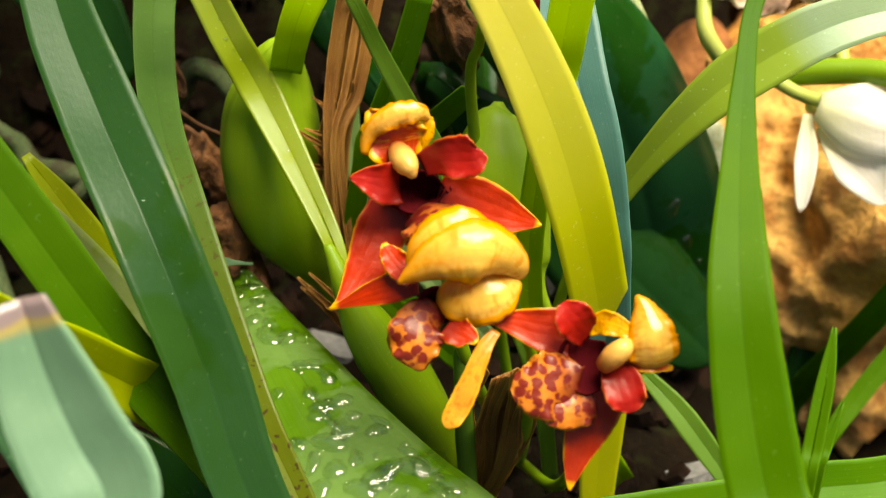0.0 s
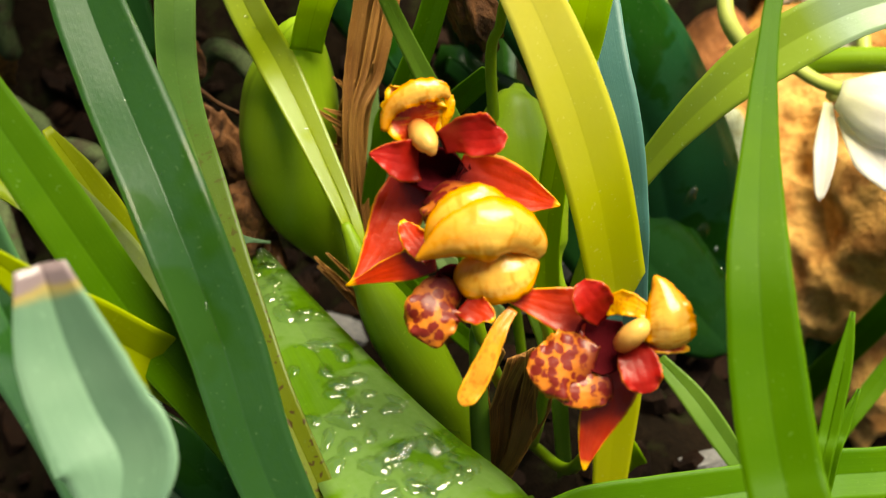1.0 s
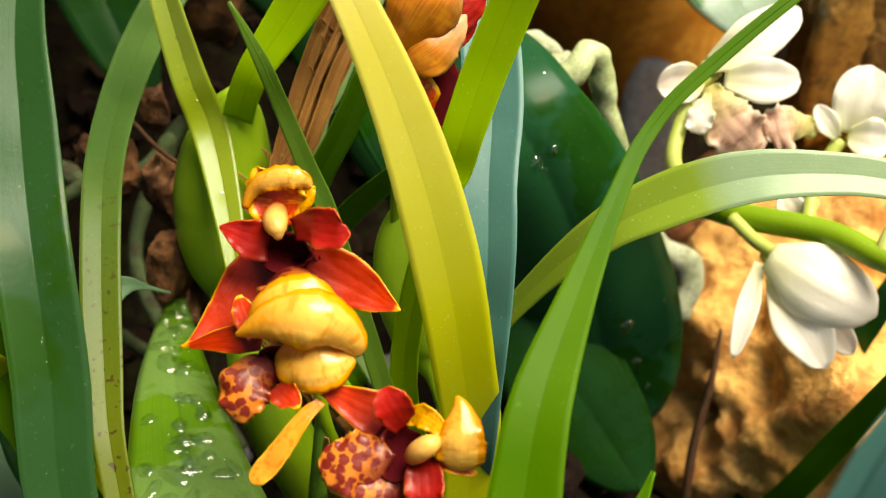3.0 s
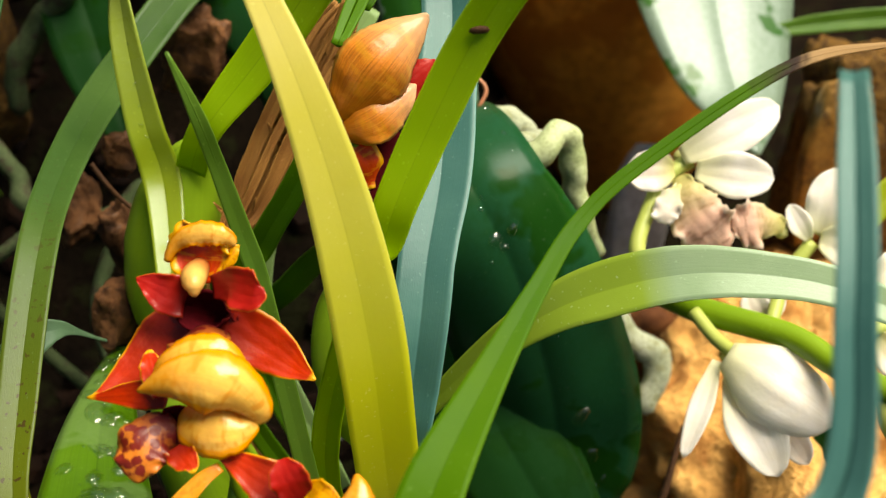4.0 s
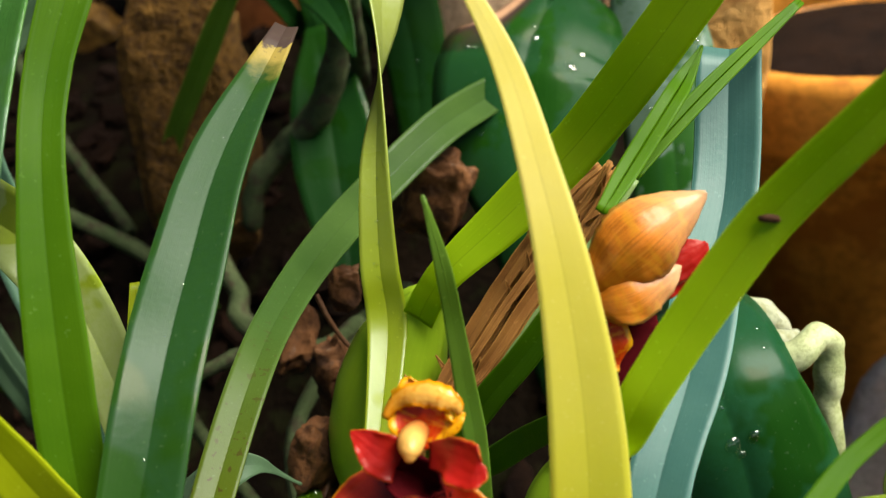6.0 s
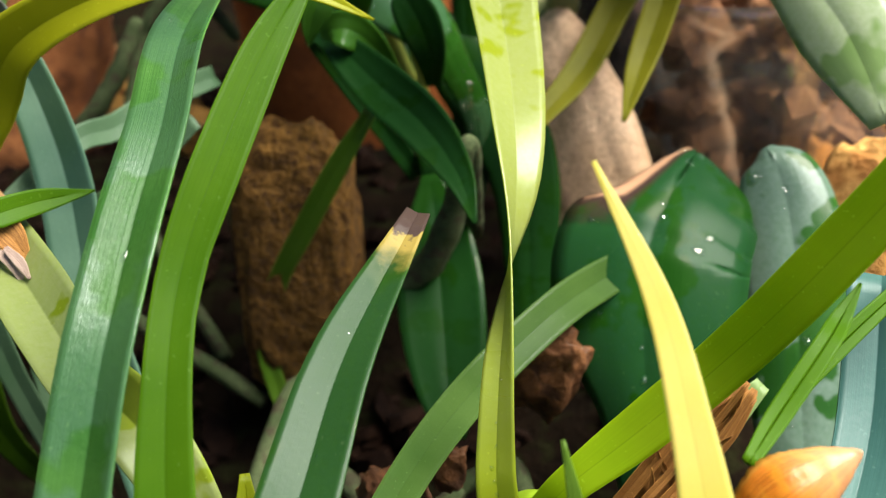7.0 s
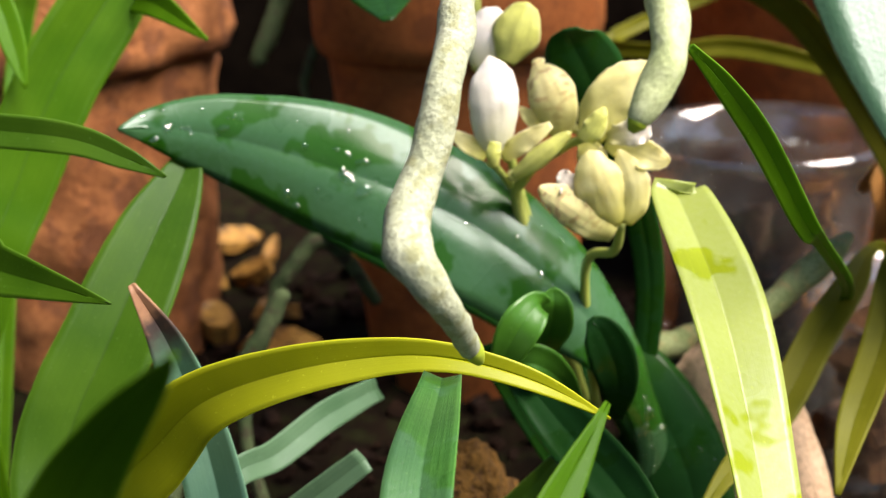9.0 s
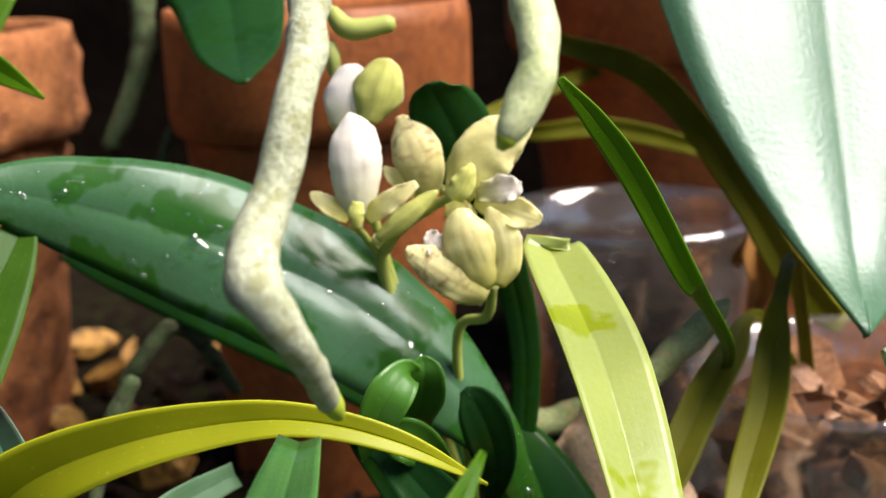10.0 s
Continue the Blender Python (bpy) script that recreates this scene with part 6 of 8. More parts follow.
blade("second_leaf", moth_orchid, "sheened", [(0.0200, 0.2000, 0.0800, 0.00220), (0.0278, 0.2071, 0.1013, 0.00320), (0.0291, 0.2156, 0.1179, 0.00655), (0.0281, 0.2246, 0.1328, 0.00923), (0.0277, 0.2338, 0.1477, 0.00995), (0.0261, 0.2428, 0.1619, 0.00960), (0.0234, 0.2494, 0.1713, 0.00701), (0.0214, 0.2530, 0.1739, 0.00138)], (0.0120, -0.6918, 0.7220), -0.25, 0.0028, arch=True)
tube(moth_orchid, "root", [(0.0254, 0.1895, 0.1230, 0.00194), (0.0308, 0.1869, 0.1284, 0.00253), (0.0361, 0.1858, 0.1324, 0.00289), (0.0408, 0.1867, 0.1324, 0.00279), (0.0445, 0.1875, 0.1289, 0.00229), (0.0471, 0.1893, 0.1237, 0.00149)], "root", 0.14, "pale knotted aerial root", 16)
tube(moth_orchid, "root", [(0.0302, 0.1784, 0.1305, 0.00162), (0.0356, 0.1780, 0.1320, 0.00221), (0.0412, 0.1780, 0.1321, 0.00230), (0.0455, 0.1811, 0.1300, 0.00183), (0.0480, 0.1852, 0.1282, 0.00103)], "root", 0.14, "", 16)
tube(moth_orchid, "pale_green_root", [(0.0304, 0.1828, 0.1190, 0.00191), (0.0367, 0.1787, 0.1255, 0.00225), (0.0423, 0.1744, 0.1301, 0.00238), (0.0471, 0.1733, 0.1326, 0.00244), (0.0506, 0.1752, 0.1343, 0.00254), (0.0523, 0.1770, 0.1311, 0.00268), (0.0526, 0.1763, 0.1248, 0.00251), (0.0524, 0.1754, 0.1199, 0.00203), (0.0533, 0.1738, 0.1139, 0.00164), (0.0547, 0.1722, 0.1077, 0.00124)], "root", 0.14, "fresh green aerial root bent over the pot rim", 16)
tube(moth_orchid, "root", [(0.0423, 0.1837, 0.1205, 0.00147), (0.0451, 0.1782, 0.1189, 0.00165), (0.0455, 0.1752, 0.1146, 0.00145), (0.0454, 0.1748, 0.1069, 0.00126)], "root", 0.14, "", 16)
tube(moth_orchid, "dry_tendril", [(0.0354, 0.1847, 0.1310, 0.00052), (0.0355, 0.1848, 0.1347, 0.00051), (0.0378, 0.1857, 0.1371, 0.00041), (0.0393, 0.1872, 0.1389, 0.00041), (0.0385, 0.1883, 0.1407, 0.00036), (0.0369, 0.1884, 0.1412, 0.00031)], "tendril", 0.05, "thin curled pinkish dry tendril", 8)
tube(moth_orchid, "root", [(0.0500, 0.1900, 0.0800, 0.00220), (0.0534, 0.1853, 0.0842, 0.00209), (0.0555, 0.1826, 0.0831, 0.00233), (0.0585, 0.1785, 0.0774, 0.00279), (0.0631, 0.1763, 0.0738, 0.00302), (0.0620, 0.1732, 0.0697, 0.00279), (0.0585, 0.1698, 0.0655, 0.00233)], "root", 0.11, "", 14)
settle(moth_orchid)

pale_leaf_plant = thing("moth_orchid", (0.09, 0.345, 0.112), "moth orchid with a shiny drooping leaf growing in the brown pot", "orchid")
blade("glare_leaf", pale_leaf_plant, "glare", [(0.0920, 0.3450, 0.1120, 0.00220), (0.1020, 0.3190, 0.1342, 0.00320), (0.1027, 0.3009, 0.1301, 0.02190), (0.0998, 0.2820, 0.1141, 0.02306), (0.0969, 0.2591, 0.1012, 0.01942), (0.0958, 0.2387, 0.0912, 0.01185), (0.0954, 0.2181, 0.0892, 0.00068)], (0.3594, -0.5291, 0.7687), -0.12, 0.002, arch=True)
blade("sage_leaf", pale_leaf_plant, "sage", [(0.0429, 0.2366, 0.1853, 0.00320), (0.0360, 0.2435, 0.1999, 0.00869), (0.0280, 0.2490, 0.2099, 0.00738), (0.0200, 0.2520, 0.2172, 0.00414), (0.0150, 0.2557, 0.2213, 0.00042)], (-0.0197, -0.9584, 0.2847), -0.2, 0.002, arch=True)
settle(pale_leaf_plant)

cream_orchid = thing("cream_orchid", (-0.055, 0.28, 0.1), "small moth orchid with glossy leaves and cream flowers", "orchid")
blade("base_leaf_a", cream_orchid, "dark", [(-0.0550, 0.2700, 0.1600, 0.00220), (-0.0647, 0.2927, 0.1934, 0.00320), (-0.0592, 0.2952, 0.1924, 0.00399), (-0.0520, 0.2921, 0.1838, 0.00793), (-0.0418, 0.2882, 0.1698, 0.00947), (-0.0361, 0.2830, 0.1530, 0.00816), (-0.0352, 0.2727, 0.1290, 0.00526), (-0.0355, 0.2636, 0.1082, 0.00131)], (0.1664, -0.8673, 0.4691), -0.15, 0.0016, arch=True)
blade("base_leaf_b", cream_orchid, "dark", [(-0.0600, 0.2750, 0.1600, 0.00220), (-0.0749, 0.2657, 0.1962, 0.00294), (-0.0686, 0.2565, 0.1993, 0.00294), (-0.0568, 0.2484, 0.1920, 0.00512), (-0.0455, 0.2407, 0.1855, 0.00507), (-0.0371, 0.2324, 0.1782, 0.00320), (-0.0322, 0.2236, 0.1716, 0.00041)], (0.2404, -0.8701, 0.4303), 0.32, 0.0006, arch=True)
blade("big_leaf", cream_orchid, "broad", [(-0.0530, 0.2850, 0.1400, 0.00220), (-0.0464, 0.2854, 0.1669, 0.00320), (-0.0502, 0.2815, 0.1866, 0.00456), (-0.0545, 0.2784, 0.1969, 0.00710), (-0.0687, 0.2751, 0.2135, 0.01288), (-0.0848, 0.2705, 0.2261, 0.01445), (-0.1063, 0.2646, 0.2366, 0.01267), (-0.1271, 0.2577, 0.2442, 0.00856), (-0.1383, 0.2516, 0.2473, 0.00447), (-0.1438, 0.2463, 0.2482, 0.00039)], (0.3011, -0.6222, 0.7226), -0.2, 0.0018, arch=True, twist=(0, 0, 0, 0, 0, 8, 22, 30, 30, 30))
blade("small_leaf_a", cream_orchid, "bright", [(-0.0636, 0.2602, 0.2096, 0.00081), (-0.0629, 0.2534, 0.2154, 0.00215), (-0.0644, 0.2485, 0.2141, 0.00364), (-0.0667, 0.2470, 0.2101, 0.00345), (-0.0691, 0.2472, 0.2051, 0.00194), (-0.0706, 0.2479, 0.2010, 0.00020)], (0.2596, -0.8964, 0.3593), 0.32, 0.0006, arch=True)
blade("small_leaf_b", cream_orchid, "bright", [(-0.0647, 0.2650, 0.1965, 0.00147), (-0.0631, 0.2591, 0.2047, 0.00264), (-0.0615, 0.2566, 0.2101, 0.00399), (-0.0607, 0.2557, 0.2142, 0.00355), (-0.0609, 0.2563, 0.2165, 0.00197), (-0.0610, 0.2565, 0.2175, 0.00049)], (0.2234, -0.9118, 0.3445), 0.32, 0.0006, arch=True)
blade("small_leaf_c", cream_orchid, "bright", [(-0.0590, 0.2662, 0.1883, 0.00149), (-0.0600, 0.2579, 0.1975, 0.00284), (-0.0631, 0.2542, 0.2022, 0.00399), (-0.0670, 0.2534, 0.2028, 0.00299), (-0.0700, 0.2544, 0.2009, 0.00050)], (0.1871, -0.9093, 0.3716), 0.32, 0.0006, arch=True)
blade("small_leaf_d", cream_orchid, "dark", [(-0.0525, 0.2727, 0.1833, 0.00174), (-0.0506, 0.2672, 0.1929, 0.00358), (-0.0513, 0.2647, 0.2002, 0.00455), (-0.0534, 0.2637, 0.2060, 0.00369), (-0.0556, 0.2639, 0.2086, 0.00082)], (0.173, -0.905, 0.389), 0.25, 0.0012, arch=True)
blade("base_leaf_c", cream_orchid, "dark", [(-0.0441, 0.2261, 0.1186, 0.00293), (-0.0465, 0.2364, 0.1292, 0.00796), (-0.0490, 0.2470, 0.1403, 0.00962), (-0.0517, 0.2578, 0.1520, 0.00774), (-0.0547, 0.2681, 0.1630, 0.00210)], (0.17, -0.87, 0.46), 0.18, 0.0014, arch=True)
# added dark leaf filling the shaded gap under the big leaf
blade("base_leaf_d", cream_orchid, "dark", [(-0.0599, 0.2933, 0.1832, 0.00142), (-0.0732, 0.2989, 0.1879, 0.00403), (-0.0913, 0.3101, 0.1935, 0.00653), (-0.1135, 0.3203, 0.1988, 0.00764), (-0.1378, 0.3309, 0.2034, 0.00717), (-0.1633, 0.3401, 0.2077, 0.00484), (-0.1799, 0.3444, 0.2101, 0.00090)], (0.25, -0.60, 0.75), -0.15, 0.0014, arch=True)
blade("round_leaf", cream_orchid, "dark", [(-0.0550, 0.2900, 0.1500, 0.00220), (-0.0488, 0.2953, 0.2034, 0.00320), (-0.0552, 0.2851, 0.2418, 0.00432), (-0.0571, 0.2825, 0.2476, 0.00659), (-0.0594, 0.2803, 0.2544, 0.00734), (-0.0615, 0.2783, 0.2597, 0.00559), (-0.0617, 0.2765, 0.2627, 0.00143)], (0.2051, -0.9674, 0.1484), -0.1, 0.0006, arch=True)
tube(cream_orchid, "moss_root", [(-0.0450, 0.2650, 0.1500, 0.00220), (-0.0367, 0.2422, 0.1797, 0.00208), (-0.0384, 0.2404, 0.1771, 0.00232), (-0.0435, 0.2456, 0.1634, 0.00291), (-0.0510, 0.2488, 0.1504, 0.00330), (-0.0610, 0.2500, 0.1420, 0.00300), (-0.0700, 0.2480, 0.1335, 0.00280), (-0.0740, 0.2470, 0.1230, 0.00250)], "root", 0.11, "", 14)
tube(cream_orchid, "moss_root", [(-0.1000, 0.2500, 0.1100, 0.00220), (-0.1525, 0.2603, 0.1425, 0.00201), (-0.1524, 0.2749, 0.1690, 0.00224), (-0.1451, 0.2815, 0.1789, 0.00251), (-0.1402, 0.2862, 0.1864, 0.00251), (-0.1355, 0.2918, 0.1965, 0.00196)], "root", 0.11, "", 14)
tube(cream_orchid, "moss_root", [(-0.1200, 0.2700, 0.1100, 0.00196), (-0.1561, 0.3023, 0.1476, 0.00176), (-0.1530, 0.3196, 0.1817, 0.00196), (-0.1490, 0.3226, 0.1896, 0.00224), (-0.1423, 0.3262, 0.1975, 0.00224), (-0.1354, 0.3269, 0.1945, 0.00196), (-0.1257, 0.3258, 0.1819, 0.00168)], "root", 0.11, "", 14)
tube(cream_orchid, "green_root", [(-0.0250, 0.2650, 0.2100, 0.00220), (-0.0283, 0.3144, 0.1887, 0.00294), (-0.0412, 0.3137, 0.1840, 0.00327), (-0.0494, 0.3046, 0.1845, 0.00319), (-0.0554, 0.2959, 0.1846, 0.00263)], "root", 0.11, "", 14)
bloom = lump("flower", cream_orchid, "yellowgreen", (-0.0773, 0.2747, 0.2363), (0.0013, 0.0013, 0.0013), 2, 0.1, 2.0, 2, "cream flower with yellow-green base")
tepal(bloom, "hood", "white", [(-0.0751, 0.2695, 0.2386, 0.00168), (-0.0751, 0.2688, 0.2433, 0.00395), (-0.0750, 0.2690, 0.2495, 0.00485), (-0.0756, 0.2709, 0.2546, 0.00413), (-0.0765, 0.2725, 0.2571, 0.00208), (-0.0770, 0.2737, 0.2577, 0.00052)], (0.269, -0.947, 0.174), 48, 0.05)
tepal(bloom, "petal", "cream", [(-0.0740, 0.2698, 0.2387, 0.00126), (-0.0710, 0.2701, 0.2409, 0.00198), (-0.0675, 0.2705, 0.2432, 0.00177), (-0.0644, 0.2718, 0.2451, 0.00062)], (0.233, -0.946, 0.225), -20, 0.12)
tepal(bloom, "petal", "cream", [(-0.0768, 0.2693, 0.2392, 0.00126), (-0.0797, 0.2691, 0.2409, 0.00178), (-0.0826, 0.2690, 0.2429, 0.00126), (-0.0838, 0.2690, 0.2439, 0.00031)], (0.297, -0.928, 0.224), -20, 0.12)
tepal(bloom, "lip", "yellowgreen", [(-0.0743, 0.2666, 0.2427, 0.00103), (-0.0745, 0.2659, 0.2403, 0.00144), (-0.0743, 0.2662, 0.2377, 0.00062)], (0.266, -0.933, 0.241), 30, 0.1)
tube(bloom, "spike", [(-0.0762, 0.2710, 0.2372, 0.00073), (-0.0741, 0.2743, 0.2321, 0.00074), (-0.0727, 0.2799, 0.2238, 0.00088), (-0.0580, 0.2850, 0.1700, 0.00088)], "pedicel", 0.03, "", 12)
bloom = lump("flower", cream_orchid, "yellowgreen", (-0.0835, 0.2873, 0.2531), (0.0013, 0.0013, 0.0013), 8, 0.1, 2.0, 2, "cream flower with yellow-green base")
petal(bloom, "petal", "white", (-0.0821, 0.2825, 0.2538), (-0.0783, 0.2853, 0.2653), 0.00448, (0.2869, -0.9502, 0.1216), 0, -.4, .1, frill=0.10, ridges=0.012)
petal(bloom, "sepal", "yellowgreen", (-0.0760, 0.2820, 0.2549), (-0.0718, 0.2849, 0.2663), 0.00492, (0.2625, -0.9577, 0.1183), .1, -.4, .1, ridges=0.04, frill=0.10)
tube(bloom, "spike", [(-0.0824, 0.2844, 0.2535, 0.00087), (-0.0781, 0.2833, 0.2454, 0.00087), (-0.0730, 0.2814, 0.2257, 0.00099), (-0.0580, 0.2850, 0.1700, 0.00099)], "pedicel", 0.03, "", 12)
bloom = lump("flower", cream_orchid, "yellowgreen", (-0.0619, 0.2828, 0.2417), (0.0013, 0.0013, 0.0013), 3, 0.1, 2.0, 2, "cream flower with yellow-green base")
tepal(bloom, "hood", "creamstripe", [(-0.0635, 0.2766, 0.2407, 0.00149), (-0.0638, 0.2757, 0.2451, 0.00380), (-0.0650, 0.2752, 0.2500, 0.00471), (-0.0671, 0.2764, 0.2539, 0.00357), (-0.0686, 0.2777, 0.2556, 0.00190), (-0.0695, 0.2786, 0.2559, 0.00042)], (0.227, -0.958, 0.175), 48, 0.05)
tepal(bloom, "petal", "cream", [(-0.0657, 0.2766, 0.2424, 0.00149), (-0.0683, 0.2765, 0.2442, 0.00181), (-0.0705, 0.2765, 0.2459, 0.00128), (-0.0718, 0.2765, 0.2472, 0.00032)], (0.240, -0.948, 0.208), -20, 0.12)
bloom = lump("flower", cream_orchid, "yellowgreen", (-0.0586, 0.2772, 0.2418), (0.0013, 0.0013, 0.0013), 6, 0.1, 2.0, 2, "cream flower with yellow-green base")
tepal(bloom, "petal", "cream", [(-0.0571, 0.2718, 0.2422, 0.00228), (-0.0548, 0.2727, 0.2471, 0.00474), (-0.0511, 0.2739, 0.2511, 0.00534), (-0.0475, 0.2757, 0.2534, 0.00411), (-0.0450, 0.2771, 0.2542, 0.00185), (-0.0443, 0.2784, 0.2544, 0.00041)], (0.144, -0.973, 0.180), 28, 0.1)
tepal(bloom, "petal", "cream", [(-0.0537, 0.2715, 0.2423, 0.00165), (-0.0493, 0.2711, 0.2410, 0.00277), (-0.0453, 0.2706, 0.2397, 0.00265), (-0.0427, 0.2709, 0.2387, 0.00163), (-0.0419, 0.2710, 0.2382, 0.00051)], (0.135, -0.960, 0.244), -18, 0.16)
tepal(bloom, "lip", "whitepink", [(-0.0533, 0.2708, 0.2431, 0.00103), (-0.0496, 0.2699, 0.2442, 0.00244), (-0.0465, 0.2697, 0.2447, 0.00222), (-0.0450, 0.2701, 0.2449, 0.00081)], (0.142, -0.964, 0.223), -25, 0.3)
tepal(bloom, "base", "yellowgreen", [(-0.0583, 0.2705, 0.2423, 0.00144), (-0.0562, 0.2705, 0.2444, 0.00226), (-0.0548, 0.2711, 0.2470, 0.00164), (-0.0541, 0.2722, 0.2485, 0.00041)], (0.178, -0.961, 0.211), 25, 0.1)
tepal(bloom, "sepal", "cream", [(-0.0575, 0.2706, 0.2421, 0.00165), (-0.0564, 0.2702, 0.2398, 0.00268), (-0.0544, 0.2703, 0.2388, 0.00185), (-0.0536, 0.2713, 0.2379, 0.00041)], (0.175, -0.953, 0.247), 25, 0.12)
tube(bloom, "spike", [(-0.0585, 0.2741, 0.2420, 0.00093), (-0.0630, 0.2746, 0.2397, 0.00094), (-0.0710, 0.2752, 0.2330, 0.00106), (-0.0727, 0.2793, 0.2217, 0.00120), (-0.0580, 0.2850, 0.1700, 0.00120)], "pedicel", 0.03, "", 12)
bloom = lump("flower", cream_orchid, "yellowgreen", (-0.0512, 0.2725, 0.2259), (0.0013, 0.0013, 0.0013), 4, 0.1, 2.0, 2, "cream flower with yellow-green base")
tepal(bloom, "hood", "cream", [(-0.0506, 0.2673, 0.2269, 0.00226), (-0.0524, 0.2660, 0.2312, 0.00448), (-0.0540, 0.2654, 0.2359, 0.00465), (-0.0549, 0.2662, 0.2394, 0.00344), (-0.0550, 0.2673, 0.2414, 0.00122)], (0.177, -0.948, 0.265), 42, 0.07)
tepal(bloom, "petal", "cream", [(-0.0496, 0.2676, 0.2273, 0.00144), (-0.0482, 0.2681, 0.2312, 0.00307), (-0.0485, 0.2683, 0.2359, 0.00336), (-0.0502, 0.2690, 0.2396, 0.00163), (-0.0511, 0.2693, 0.2412, 0.00041)], (0.150, -0.953, 0.262), 32, 0.09)
tepal(bloom, "petal", "creamstripe", [(-0.0512, 0.2668, 0.2255, 0.00206), (-0.0550, 0.2655, 0.2280, 0.00368), (-0.0593, 0.2644, 0.2312, 0.00367), (-0.0632, 0.2642, 0.2335, 0.00224), (-0.0652, 0.2641, 0.2347, 0.00061)], (0.200, -0.937, 0.285), 38, 0.09)
tepal(bloom, "lip", "whitepink", [(-0.0579, 0.2670, 0.2317, 0.00144), (-0.0594, 0.2663, 0.2342, 0.00225), (-0.0609, 0.2666, 0.2364, 0.00164), (-0.0615, 0.2668, 0.2374, 0.00041)], (0.206, -0.943, 0.260), -25, 0.3)
tube(bloom, "spike", [(-0.0505, 0.2687, 0.2267, 0.00092), (-0.0523, 0.2718, 0.2201, 0.00094), (-0.0593, 0.2768, 0.2127, 0.00097), (-0.0580, 0.2850, 0.1700, 0.00097)], "pedicel", 0.03, "", 12)
bloom = lump("flower", cream_orchid, "yellowgreen", (-0.0730, 0.2740, 0.2338), (0.0013, 0.0013, 0.0013), 1, 0.1, 2.0, 2, "cream flower with yellow-green base")
petal(bloom, "bract", "yellowgreen", (-0.0717, 0.2693, 0.2350), (-0.0606, 0.2719, 0.2437), 0.00206, (0.2401, -0.9455, 0.2201), .4, -.5, .1, ridges=0.04, frill=0.10)
bloom = lump("flower", cream_orchid, "yellowgreen", (-0.0846, 0.2907, 0.2751), (0.0013, 0.0013, 0.0013), 3, 0.1, 2.0, 2, "closed green buds")
tube(bloom, "spike", [(-0.0846, 0.2907, 0.2751, 0.00153), (-0.0806, 0.2896, 0.2717, 0.00218), (-0.0731, 0.2915, 0.2724, 0.00174)], "stem", 0.03, "", 12)
tube(bloom, "spike", [(-0.0848, 0.2891, 0.2693, 0.00109), (-0.0842, 0.2886, 0.2667, 0.00153), (-0.0840, 0.2888, 0.2634, 0.00132)], "bud", 0.03, "", 12)
settle(cream_orchid)

strap_orchid = thing("strap_orchid", (-0.09, 0.16, 0.066), "strap-leaved orchid with yellowing arching leaf and cut leaf tips", "orchid")
blade("n1_blade", strap_orchid, "ribbed", [(-0.0600, 0.0800, 0.0750, 0.00233), (-0.0575, 0.0819, 0.1268, 0.00339), (-0.0547, 0.0992, 0.1618, 0.00343), (-0.0538, 0.1061, 0.1709, 0.00459), (-0.0529, 0.1144, 0.1816, 0.00508), (-0.0521, 0.1257, 0.1965, 0.00490), (-0.0517, 0.1332, 0.2041, 0.00484), (-0.0522, 0.1429, 0.2112, 0.00472), (-0.0540, 0.1566, 0.2177, 0.00453), (-0.0588, 0.1755, 0.2242, 0.00440), (-0.0628, 0.1963, 0.2269, 0.00271)], (0.5285, -0.7544, 0.3893), 0.5, 0.0006, label="blue-green ribbed strap leaf", twist=32)
blade("left_blue_blade", strap_orchid, "glaucous_tip", [(-0.0800, 0.1500, 0.0800, 0.00229), (-0.0864, 0.1763, 0.1155, 0.00333), (-0.0958, 0.1905, 0.1468, 0.00488), (-0.1028, 0.1973, 0.1667, 0.00521), (-0.1068, 0.2061, 0.1877, 0.00524), (-0.1116, 0.2110, 0.2036, 0.00480), (-0.1171, 0.2129, 0.2193, 0.00323), (-0.1222, 0.2117, 0.2311, 0.00063)], (0.5321, -0.7647, 0.3633), 0.5, 0.0006, twist=16)
blade("straw_cut_blade", strap_orchid, "lime_cut", [(-0.0459, 0.1055, 0.1096, 0.00182), (-0.0454, 0.1265, 0.1451, 0.00329), (-0.0498, 0.1348, 0.1660, 0.00414), (-0.0567, 0.1384, 0.1798, 0.00494), (-0.0686, 0.1461, 0.1831, 0.00537), (-0.0786, 0.1547, 0.1862, 0.00566), (-0.0899, 0.1645, 0.1904, 0.00581), (-0.1039, 0.1752, 0.1958, 0.00559)], (0.5343, -0.6879, 0.4913), 0.5, 0.0006)
blade("side_tip", strap_orchid, "green", [(-0.1000, 0.1400, 0.0800, 0.00220), (-0.1171, 0.1329, 0.1748, 0.00233), (-0.0983, 0.1608, 0.1997, 0.00233), (-0.0930, 0.1676, 0.1998, 0.00239), (-0.0889, 0.1737, 0.1993, 0.00192), (-0.0835, 0.1803, 0.1982, 0.00018)], (0.5193, -0.7222, 0.4569), 0.32, 0.0006)
